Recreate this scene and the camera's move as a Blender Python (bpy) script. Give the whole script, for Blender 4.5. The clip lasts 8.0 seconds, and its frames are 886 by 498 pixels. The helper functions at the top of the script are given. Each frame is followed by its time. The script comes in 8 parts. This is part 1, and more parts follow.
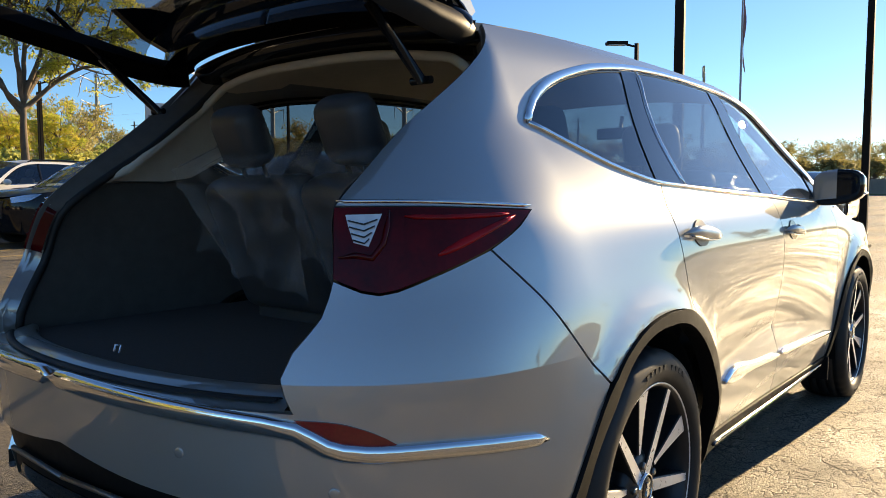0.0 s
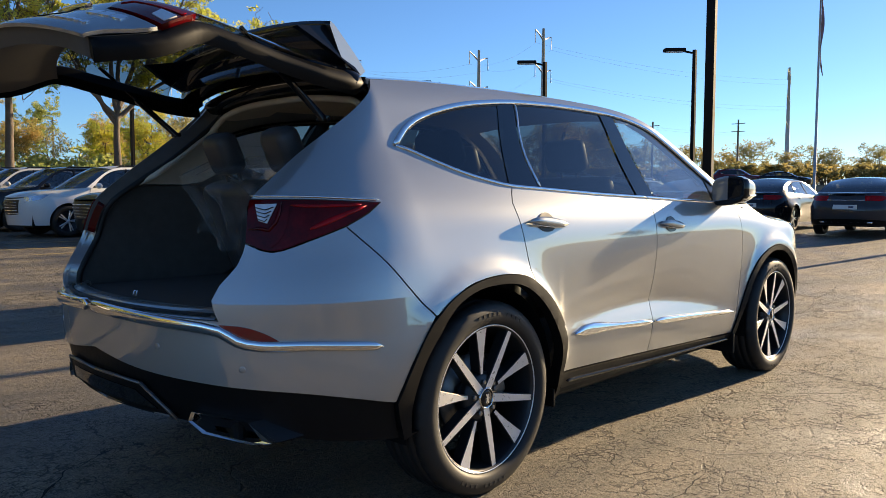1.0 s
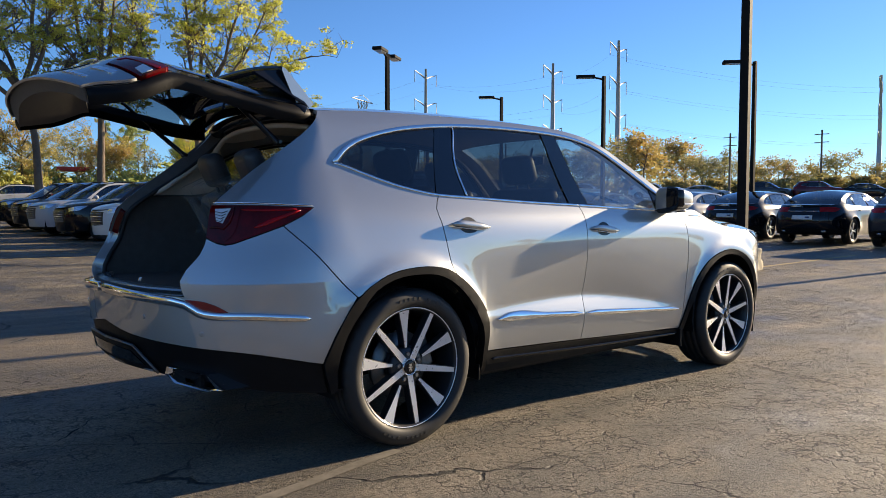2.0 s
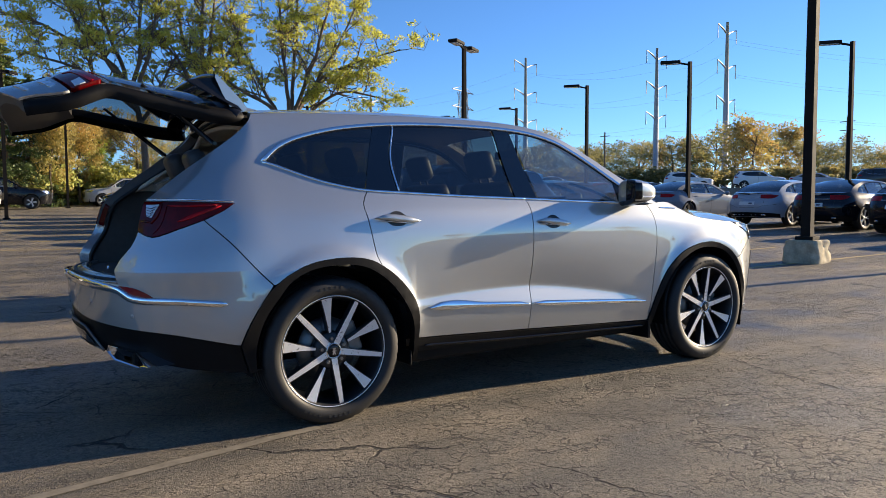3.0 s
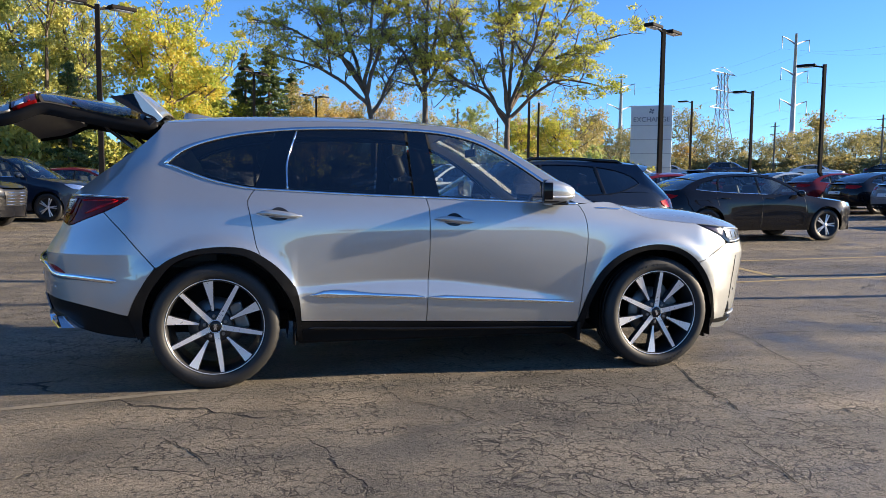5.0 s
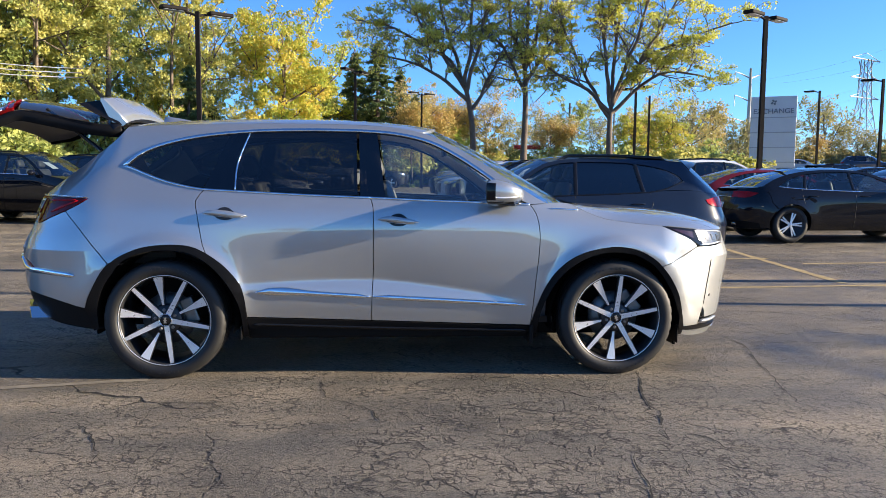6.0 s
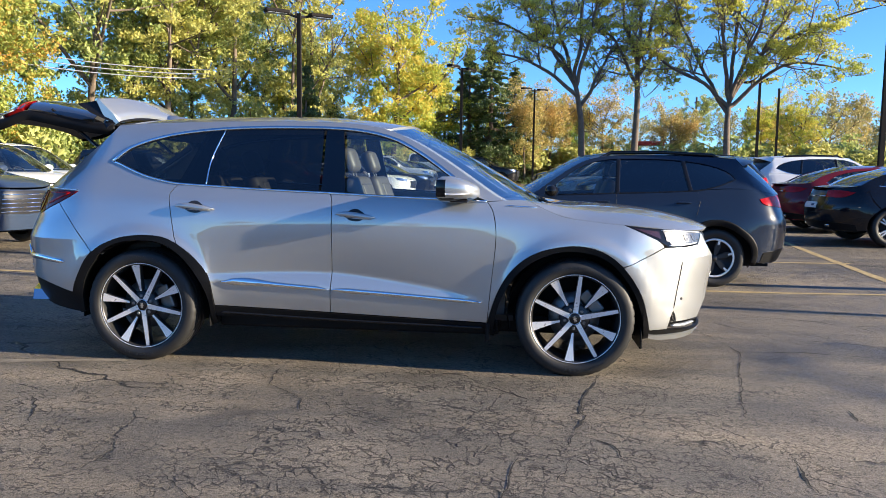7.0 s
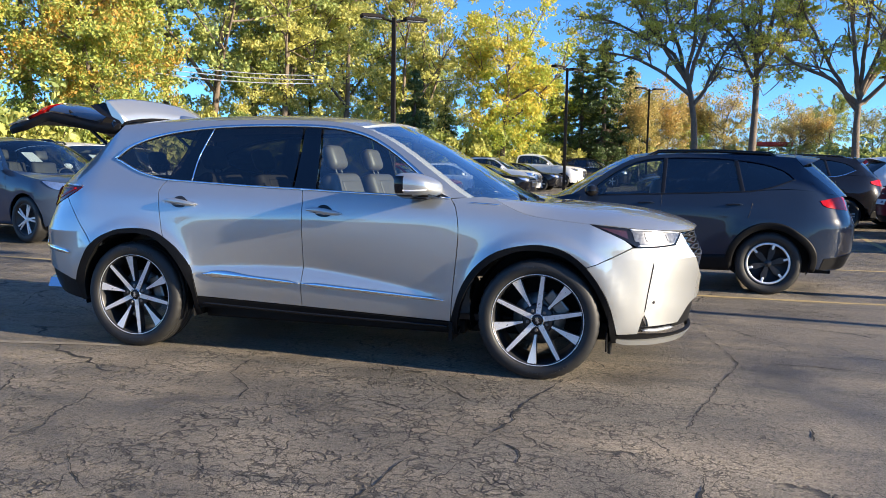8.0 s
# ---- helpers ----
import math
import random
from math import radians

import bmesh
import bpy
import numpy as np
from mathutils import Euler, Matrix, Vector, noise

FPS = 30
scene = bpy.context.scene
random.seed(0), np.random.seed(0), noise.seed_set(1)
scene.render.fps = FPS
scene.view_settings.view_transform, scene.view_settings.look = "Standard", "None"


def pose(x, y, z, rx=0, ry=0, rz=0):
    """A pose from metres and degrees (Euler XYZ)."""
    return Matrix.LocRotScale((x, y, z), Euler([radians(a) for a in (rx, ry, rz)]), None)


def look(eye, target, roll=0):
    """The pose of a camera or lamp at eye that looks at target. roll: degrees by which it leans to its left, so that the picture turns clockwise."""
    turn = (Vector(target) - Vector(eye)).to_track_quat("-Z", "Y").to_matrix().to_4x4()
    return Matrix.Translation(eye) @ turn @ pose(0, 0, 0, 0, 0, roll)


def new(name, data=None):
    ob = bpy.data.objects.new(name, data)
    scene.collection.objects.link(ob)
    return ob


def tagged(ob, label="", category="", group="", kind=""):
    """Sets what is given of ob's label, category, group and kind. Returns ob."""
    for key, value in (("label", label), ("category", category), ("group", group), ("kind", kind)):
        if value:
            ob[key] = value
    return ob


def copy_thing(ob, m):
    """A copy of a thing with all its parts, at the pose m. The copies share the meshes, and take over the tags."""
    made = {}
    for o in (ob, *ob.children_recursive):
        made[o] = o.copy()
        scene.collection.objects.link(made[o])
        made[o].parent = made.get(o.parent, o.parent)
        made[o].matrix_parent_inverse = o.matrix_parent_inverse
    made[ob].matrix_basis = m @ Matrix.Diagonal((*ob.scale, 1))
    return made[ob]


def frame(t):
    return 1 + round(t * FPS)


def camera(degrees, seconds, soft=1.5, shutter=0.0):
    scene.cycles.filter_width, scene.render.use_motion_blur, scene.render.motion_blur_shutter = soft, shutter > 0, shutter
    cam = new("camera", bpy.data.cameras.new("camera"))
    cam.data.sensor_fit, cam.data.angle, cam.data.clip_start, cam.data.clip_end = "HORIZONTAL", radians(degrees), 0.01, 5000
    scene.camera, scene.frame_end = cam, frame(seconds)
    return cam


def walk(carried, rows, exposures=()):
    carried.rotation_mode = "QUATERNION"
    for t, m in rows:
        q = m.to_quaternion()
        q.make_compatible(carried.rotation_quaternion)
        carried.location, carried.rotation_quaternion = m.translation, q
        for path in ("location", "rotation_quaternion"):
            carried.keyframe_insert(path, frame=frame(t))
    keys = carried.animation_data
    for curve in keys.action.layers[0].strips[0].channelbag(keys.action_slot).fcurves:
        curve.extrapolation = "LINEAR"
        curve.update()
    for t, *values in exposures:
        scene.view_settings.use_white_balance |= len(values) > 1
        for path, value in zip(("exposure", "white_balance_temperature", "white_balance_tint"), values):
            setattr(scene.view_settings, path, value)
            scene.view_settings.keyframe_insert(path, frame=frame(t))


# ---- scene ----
cam = camera(60.7, 8.0, soft=0.6)
PATH = [
    (0, (-3.34, -1.735, 1.173), (-1.77, -0.504, 1.019), -0.1),
    (0.5, (-3.519, -2.265, 1.165), (-2.014, -0.955, 1.019), -0.1),
    (1, (-3.639, -2.82, 1.155), (-2.202, -1.436, 1.014), 0.1),
    (1.5, (-3.725, -3.355, 1.141), (-2.358, -1.902, 1.007), 0.2),
    (1.7, (-3.718, -3.535, 1.127), (-2.38, -2.053, 1.01), 0.1),
    (2.8, (-3.147, -4.337, 1.135), (-2.025, -2.687, 1.004), -0.0),
    (3, (-3.025, -4.488, 1.149), (-1.957, -2.802, 1.017), -0.2),
    (3.5, (-2.639, -4.873, 1.183), (-1.714, -3.105, 1.045), -0.2),
    (4, (-2.173, -5.131, 1.203), (-1.404, -3.29, 1.059), -0.1),
    (4.5, (-1.667, -5.406, 1.224), (-1.055, -3.508, 1.068), 0.2),
    (5, (-1.145, -5.592, 1.226), (-0.69, -3.652, 1.058), 0.5),
    (5.2, (-0.935, -5.649, 1.254), (-0.542, -3.696, 1.081), 0.4),
    (6.3, (0.279, -5.758, 1.277), (0.322, -3.768, 1.088), 0.6),
    (6.5, (0.482, -5.69, 1.292), (0.458, -3.7, 1.093), 0.7),
    (7, (1.06, -5.772, 1.28), (0.868, -3.791, 1.084), 0.8),
    (7.5, (1.546, -5.672, 1.263), (1.189, -3.713, 1.07), 0.9),
    (8, (2.064, -5.556, 1.256), (1.551, -3.632, 1.062), 0.9),
]
walk(cam, [(t, look(eye, target, roll)) for t, eye, target, roll in PATH], [(0.0, 1.24, 9300, 9), (1.5, 1.02, 7950, 11), (3.0, 1.10, 7250, 11), (5.0, 1.38, 6850, 11), (8.0, 1.60, 6550, 10)])

# ---- light ----
SUN_AZ, SUN_EL = -6.5, 15.5
world = bpy.data.worlds.new("sky_world")
world.use_nodes = True
scene.world = world
wn = world.node_tree
bg = wn.nodes["Background"]
sky = wn.nodes.new("ShaderNodeTexSky")
sky.sky_type = 'NISHITA'
sky.sun_disc = False
sky.sun_elevation = radians(SUN_EL)
sky.sun_rotation = radians(90 - SUN_AZ)
sky.altitude = 1800
sky.air_density = 1.0
sky.dust_density = 0.35
sky.ozone_density = 8.0
wn.links.new(sky.outputs[0], bg.inputs[0])
bg.inputs[1].default_value = 0.107
sun_data = bpy.data.lights.new("sun", 'SUN')
sun_data.energy = 5.0
sun_data.angle = radians(0.53)
sun_data.color = (1.0, 0.86, 0.66)
sun = new("sun", sun_data)
sun.matrix_world = look((60 * math.cos(radians(SUN_AZ)), 60 * math.sin(radians(SUN_AZ)), 60 * math.tan(radians(SUN_EL))), (0, 0, 0))


# ---- materials ----
def nodes_of(name):
    m = bpy.data.materials.new(name)
    m.use_nodes = True
    return m, m.node_tree, m.node_tree.nodes["Principled BSDF"]


def mat(name, color, rough=0.5, metal=0.0, var=0.12, scale=8.0, bump=0.0, bump_scale=60.0, coat=0.0, island=0.0, rough_var=0.08, detail=4.0):
    """A surface with two scales of tone variation, uneven gloss and fine relief."""
    m, nt, b = nodes_of(name)
    tc = nt.nodes.new("ShaderNodeTexCoord")
    n1 = nt.nodes.new("ShaderNodeTexNoise")
    n1.inputs["Scale"].default_value = scale
    n1.inputs["Detail"].default_value = detail
    n2 = nt.nodes.new("ShaderNodeTexNoise")
    n2.inputs["Scale"].default_value = scale * 9
    n2.inputs["Detail"].default_value = 2
    add = nt.nodes.new("ShaderNodeMath")
    add.operation = 'MULTIPLY_ADD'
    add.inputs[1].default_value = 0.35
    nt.links.new(tc.outputs["Object"], n1.inputs["Vector"])
    nt.links.new(tc.outputs["Object"], n2.inputs["Vector"])
    nt.links.new(n2.outputs[0], add.inputs[0])
    nt.links.new(n1.outputs[0], add.inputs[2])
    ramp = nt.nodes.new("ShaderNodeMapRange")
    ramp.inputs[1].default_value = 0.35
    ramp.inputs[2].default_value = 1.0
    ramp.inputs[3].default_value = 1 - var
    ramp.inputs[4].default_value = 1 + var
    nt.links.new(add.outputs[0], ramp.inputs[0])
    mul = nt.nodes.new("ShaderNodeVectorMath")
    mul.operation = 'SCALE'
    mul.inputs[0].default_value = color[:3]
    nt.links.new(ramp.outputs[0], mul.inputs["Scale"])
    out = mul.outputs[0]
    if island:
        geo = nt.nodes.new("ShaderNodeNewGeometry")
        hsv = nt.nodes.new("ShaderNodeHueSaturation")
        mr = nt.nodes.new("ShaderNodeMapRange")
        mr.inputs[3].default_value, mr.inputs[4].default_value = 1 - island, 1 + island
        nt.links.new(geo.outputs["Random Per Island"], mr.inputs[0])
        nt.links.new(mr.outputs[0], hsv.inputs["Value"])
        mh = nt.nodes.new("ShaderNodeMapRange")
        mh.inputs[3].default_value, mh.inputs[4].default_value = 0.5 - island * 0.08, 0.5 + island * 0.06
        nt.links.new(geo.outputs["Random Per Island"], mh.inputs[0])
        nt.links.new(mh.outputs[0], hsv.inputs["Hue"])
        nt.links.new(out, hsv.inputs["Color"])
        out = hsv.outputs[0]
    nt.links.new(out, b.inputs["Base Color"])
    rr = nt.nodes.new("ShaderNodeMapRange")
    rr.inputs[3].default_value, rr.inputs[4].default_value = max(0.0, rough - rough_var), min(1.0, rough + rough_var)
    nt.links.new(n1.outputs[0], rr.inputs[0])
    nt.links.new(rr.outputs[0], b.inputs["Roughness"])
    b.inputs["Metallic"].default_value = metal
    b.inputs["Coat Weight"].default_value = coat
    b.inputs["Coat Roughness"].default_value = 0.03
    if bump:
        n3 = nt.nodes.new("ShaderNodeTexNoise")
        n3.inputs["Scale"].default_value = bump_scale
        n3.inputs["Detail"].default_value = 5
        nt.links.new(tc.outputs["Object"], n3.inputs["Vector"])
        bp = nt.nodes.new("ShaderNodeBump")
        bp.inputs["Strength"].default_value = min(1.0, bump * 40)
        bp.inputs["Distance"].default_value = bump
        nt.links.new(n3.outputs[0], bp.inputs["Height"])
        nt.links.new(bp.outputs[0], b.inputs["Normal"])
    return m


def glass_mat(name, tint, rough=0.0, f0=0.08, steep=4.5):
    """A thin pane: tinted see-through with mirror gloss by angle."""
    m = bpy.data.materials.new(name)
    m.use_nodes = True
    nt = m.node_tree
    nt.nodes.clear()
    out = nt.nodes.new("ShaderNodeOutputMaterial")
    mix = nt.nodes.new("ShaderNodeMixShader")
    tr = nt.nodes.new("ShaderNodeBsdfTransparent")
    tr.inputs[0].default_value = (*tint, 1)
    gl = nt.nodes.new("ShaderNodeBsdfGlossy")
    gl.inputs["Roughness"].default_value = rough
    gl.inputs[0].default_value = (0.95, 0.97, 1, 1)
    lw = nt.nodes.new("ShaderNodeLayerWeight")
    lw.inputs[0].default_value = 0.5
    pw = nt.nodes.new("ShaderNodeMath")
    pw.operation = 'POWER'
    pw.inputs[1].default_value = steep
    fr = nt.nodes.new("ShaderNodeMath")
    fr.operation = 'MULTIPLY_ADD'
    fr.inputs[1].default_value, fr.inputs[2].default_value = 1 - f0, f0
    nt.links.new(lw.outputs["Facing"], pw.inputs[0])
    nt.links.new(pw.outputs[0], fr.inputs[0])
    nt.links.new(fr.outputs[0], mix.inputs[0])
    nt.links.new(tr.outputs[0], mix.inputs[1])
    nt.links.new(gl.outputs[0], mix.inputs[2])
    nt.links.new(mix.outputs[0], out.inputs[0])
    return m


M_SILVER = mat("silver_paint", (0.383, 0.396, 0.395), 0.43, 0.66, 0.015, 900, coat=1.0, rough_var=0.01)
M_SILVER.node_tree.nodes["Principled BSDF"].inputs["Coat IOR"].default_value = 2.55
M_SILVER.node_tree.nodes["Principled BSDF"].inputs["Coat Roughness"].default_value = 0.018
M_SILVER.node_tree.nodes["Principled BSDF"].inputs["Specular Tint"].default_value = (0.05, 0.05, 0.052, 1)
M_CHROME = mat("chrome", (0.82, 0.83, 0.84), 0.07, 1.0, 0.02, 30, rough_var=0.03)
M_BLACKGLOSS = mat("gloss_black", (0.008, 0.008, 0.009), 0.05, 0.0, 0.1, 20, rough_var=0.02)
M_BLACKGLOSS.node_tree.nodes["Principled BSDF"].inputs["Specular IOR Level"].default_value = 0.35
M_CLAD = mat("black_cladding_plastic", (0.006, 0.006, 0.0064), 0.50, 0.0, 0.15, 30, bump=0.0006, bump_scale=900)
M_CLAD.node_tree.nodes["Principled BSDF"].inputs["Specular IOR Level"].default_value = 0.13
M_RUBBER = mat("tyre_rubber", (0.011, 0.0107, 0.0104), 0.6, 0.0, 0.25, 18, bump=0.0008, bump_scale=250)
M_MACHINED = mat("machined_alloy", (0.80, 0.80, 0.80), 0.30, 0.55, 0.04, 60, bump=0.0001, bump_scale=1500)
M_RIMDARK = mat("dark_alloy", (0.03, 0.03, 0.032), 0.35, 0.4, 0.1, 30)
M_DISC = mat("brake_steel", (0.22, 0.21, 0.20), 0.4, 0.9, 0.15, 50)
M_RED = mat("red_lamp_lens", (0.34, 0.003, 0.005), 0.12, 0.0, 0.5, 9, coat=0.0)
M_REDDARK = mat("smoked_red_lens", (0.095, 0.0012, 0.0020), 0.03, 0.0, 0.6, 9)
for m_ in (M_RED, M_REDDARK):
    m_.node_tree.nodes["Principled BSDF"].inputs["Specular IOR Level"].default_value = 0.28
M_REFLECTOR = mat("red_reflector", (0.24, 0.008, 0.010), 0.15, 0.0, 0.2, 300, bump=0.0004, bump_scale=600, coat=0.8)
M_WHITELENS = mat("clear_lamp_lens", (0.75, 0.76, 0.78), 0.12, 0.2, 0.1, 60, coat=1.0, bump=0.001, bump_scale=120)
M_LAMPCHROME = mat("lamp_reflector", (0.50, 0.52, 0.55), 0.12, 0.9, 0.3, 40, coat=1.0)
M_AMBER = mat("amber_lens", (0.040, 0.014, 0.010), 0.1, 0.0, 0.2, 40, coat=1.0)
M_TRIM = mat("black_interior_trim", (0.088, 0.078, 0.070), 0.62, 0.0, 0.2, 25, bump=0.0005, bump_scale=700)
M_CARPET = mat("black_carpet", (0.070, 0.059, 0.052), 0.95, 0.0, 0.3, 200, bump=0.002, bump_scale=900)
M_BEIGE = mat("greige_headliner", (0.58, 0.52, 0.44), 0.85, 0.0, 0.08, 20, bump=0.0006, bump_scale=900)
M_SEAT = mat("dark_grey_leather", (0.042, 0.042, 0.045), 0.45, 0.0, 0.2, 12, bump=0.0008, bump_scale=260)
M_SEATLIGHT = mat("grey_leather", (0.078, 0.075, 0.072), 0.5, 0.0, 0.15, 12, bump=0.0008, bump_scale=260)
M_GLASS = glass_mat("clear_car_glass", (0.88, 0.95, 0.94), 0.0, 0.18)
M_SCREEN = glass_mat("windscreen_glass", (0.80, 0.87, 0.86), 0.0, 0.17, 2.6)
M_LAMPBOWL = mat("lamp_bowl_grey", (0.085, 0.09, 0.10), 0.24, 0.5, 0.5, 60, coat=0.4)
M_PRIVACY = glass_mat("privacy_glass", (0.17, 0.18, 0.18), 0.0, 0.08)
M_REARGLASS = glass_mat("rear_window_glass", (0.32, 0.34, 0.34), 0.0, 0.07)
M_PILLAR = glass_mat("gloss_black_pillar", (0.012, 0.012, 0.013))
M_MIRROR = mat("mirror", (0.9, 0.9, 0.9), 0.01, 1.0, 0.0, 5, rough_var=0.0)


# ---- geometry helpers ----
def part(name, bm, material, parent=None, label="", smooth=None):
    """Links a bmesh as one mesh object, under a thing or a part."""
    me = bpy.data.meshes.new(name)
    if smooth is not None:
        for f in bm.faces:
            f.smooth = smooth
    bm.to_mesh(me)
    bm.free()
    for m in (material if isinstance(material, (list, tuple)) else [material]):
        me.materials.append(m)
    ob = new(name, me)
    if parent:
        ob.parent = parent
    if label:
        ob["label"] = label
    return ob


def thing(name, label, category, group="", m=None, kind=""):
    ob = new(name)
    ob.empty_display_size = 0.2
    if m is not None:
        ob.matrix_basis = m
    return tagged(ob, label, category, group, kind)


def pch(xs, ys, x):
    """Smooth curve through a table."""
    if x <= xs[0]:
        return ys[0]
    if x >= xs[-1]:
        return ys[-1]
    i = 0
    while x > xs[i + 1]:
        i += 1
    n = len(xs)

    def m(k):
        if k == 0:
            return (ys[1] - ys[0]) / (xs[1] - xs[0])
        if k == n - 1:
            return (ys[-1] - ys[-2]) / (xs[-1] - xs[-2])
        return (ys[k + 1] - ys[k - 1]) / (xs[k + 1] - xs[k - 1])
    h = xs[i + 1] - xs[i]
    t = (x - xs[i]) / h
    return ((2 * t ** 3 - 3 * t * t + 1) * ys[i] + (t ** 3 - 2 * t * t + t) * h * m(i)
            + (3 * t * t - 2 * t ** 3) * ys[i + 1] + (t ** 3 - t * t) * h * m(i + 1))


def smooth_line(pts, step=0.03):
    """Catmull-Rom through the points."""
    if len(pts) < 3:
        return [tuple(p) for p in pts]
    out = []
    n = len(pts)
    for i in range(n - 1):
        p0, p1, p2, p3 = pts[max(i - 1, 0)], pts[i], pts[i + 1], pts[min(i + 2, n - 1)]
        d = math.dist(p1, p2)
        k = max(1, int(d / step))
        for j in range(k):
            t = j / k
            out.append(tuple(0.5 * (2 * b + (c - a) * t + (2 * a - 5 * b + 4 * c - d_) * t * t + (3 * b - a - 3 * c + d_) * t ** 3)
                             for a, b, c, d_ in zip(p0, p1, p2, p3)))
    out.append(tuple(pts[-1]))
    return out


def outline(*segs, step=0.03):
    """A closed outline of smooth segments that meet in corners."""
    pts = []
    for s in segs:
        for p in smooth_line(s, step):
            if not pts or math.dist(p, pts[-1]) > 0.002:
                pts.append(p)
    if math.dist(pts[0], pts[-1]) < 0.002:
        pts.pop()
    return pts


def inset(pts, g):
    area = sum(a[0] * b[1] - b[0] * a[1] for a, b in zip(pts, pts[1:] + pts[:1]))
    sgn = 1 if area > 0 else -1
    out = []
    n = len(pts)
    for i, p in enumerate(pts):
        a, b = pts[i - 1], pts[(i + 1) % n]
        n1 = Vector((-(p[1] - a[1]), p[0] - a[0])).normalized()
        n2 = Vector((-(b[1] - p[1]), b[0] - p[0])).normalized()
        v = n1 + n2
        k = v.length
        v = v / max(k, 1e-6) * min(2.0, 2 / max(k, 0.5))
        out.append((p[0] + v.x * g * sgn, p[1] + v.y * g * sgn))
    return out


def normal_at(fn, s, z, e=0.004):
    a, b = Vector(fn(s + e, z)) - Vector(fn(s - e, z)), Vector(fn(s, z + e)) - Vector(fn(s, z - e))
    n = a.cross(b)
    return n.normalized() if n.length > 1e-12 else Vector((0, -1, 0))


def panel(name, pts, material, parent, label="", off=0.0, depth=0.02, step=0.06, gap=0.0025, fn=None, side=-1, fold=None):
    """A pressed panel: an outline in the unrolled side, cut into a grid, laid on the body and turned in at its rim.
    side: -1 right, 1 left, 0 both halves in one mesh, met on the middle."""
    pts = inset(pts, gap) if gap else pts
    g = bmesh.new()
    g.faces.new([g.verts.new((p[0], 0, p[1])) for p in pts])
    for axis in (0, 2):
        lo, hi = min(p[axis // 2] for p in pts), max(p[axis // 2] for p in pts)
        no = (1, 0, 0) if axis == 0 else (0, 0, 1)
        k = math.ceil(lo / step)
        while k * step < hi:
            if k * step > lo + 1e-4:
                co = (k * step, 0, 0) if axis == 0 else (0, 0, k * step)
                bmesh.ops.bisect_plane(g, geom=g.verts[:] + g.edges[:] + g.faces[:], dist=1e-5, plane_co=co, plane_no=no)
            k += 1
    g.verts.index_update()
    sz = [(v.co.x, v.co.z) for v in g.verts]
    faces = [[v.index for v in f.verts] for f in g.faces]
    border = [tuple(v.index for v in e.verts) for e in g.edges if e.is_boundary]
    g.free()
    P, N = [], []
    for s, z in sz:
        n = normal_at(fn, s, z)
        N.append(n)
        P.append(Vector(fn(s, z)) + n * off)
    flip = 0
    for f in faces[:40]:
        a, b, c = P[f[0]], P[f[1]], P[f[2]]
        flip += 1 if (b - a).cross(c - a).dot(N[f[0]]) < 0 else -1
    bm = bmesh.new()
    for sd in ((-1, 1) if side == 0 else (side,)):
        creased = [(f[i], f[(i + 1) % len(f)]) for f in faces for i in range(len(f)) if fold and all(abs(sz[k][1] - fold) < 1e-4 for k in (f[i], f[(i + 1) % len(f)]))]
        my = Vector((1, 1 if sd < 0 else -1, 1))
        vs = [bm.verts.new(p * my) for p in P]
        turn = (flip > 0) != (sd > 0)
        for f in faces:
            try:
                nf = bm.faces.new([vs[i] for i in (reversed(f) if turn else f)])
                nf.smooth = True
            except ValueError:
                pass
        for e in creased:
            ed = bm.edges.get([vs[e[0]], vs[e[1]]])
            if ed:
                ed.smooth = False
        if depth:
            low = {}
            for e in border:
                if side == 0 and all(abs(P[i].y) < 0.006 for i in e):
                    continue
                for i in e:
                    if i not in low:
                        low[i] = bm.verts.new((P[i] - N[i] * depth) * my)
                ed = bm.edges.get([vs[e[0]], vs[e[1]]])
                if ed:
                    ed.smooth = False
                nf = bm.faces.new([vs[e[0]], vs[e[1]], low[e[1]], low[e[0]]])
                nf.smooth = True
    if side == 0:
        bmesh.ops.remove_doubles(bm, verts=[v for v in bm.verts if abs(v.co.y) < 0.008], dist=0.009)
    bmesh.ops.recalc_face_normals(bm, faces=bm.faces[:]) if depth else None
    return part(name, bm, material, parent, label)


def strip(name, pts, width, height, material, parent, label="", off=0.0, fn=None, side=-1, taper=0.05, step=0.03, round_=True):
    """A moulding along a line on the body: rounded section, tapered ends."""
    pts = smooth_line(pts, step)
    base = [(Vector(fn(*p)), normal_at(fn, *p)) for p in pts]
    return sweep(name, [b[0] + b[1] * off for b in base], [b[1] for b in base], width, height, material, parent, label, side, taper)


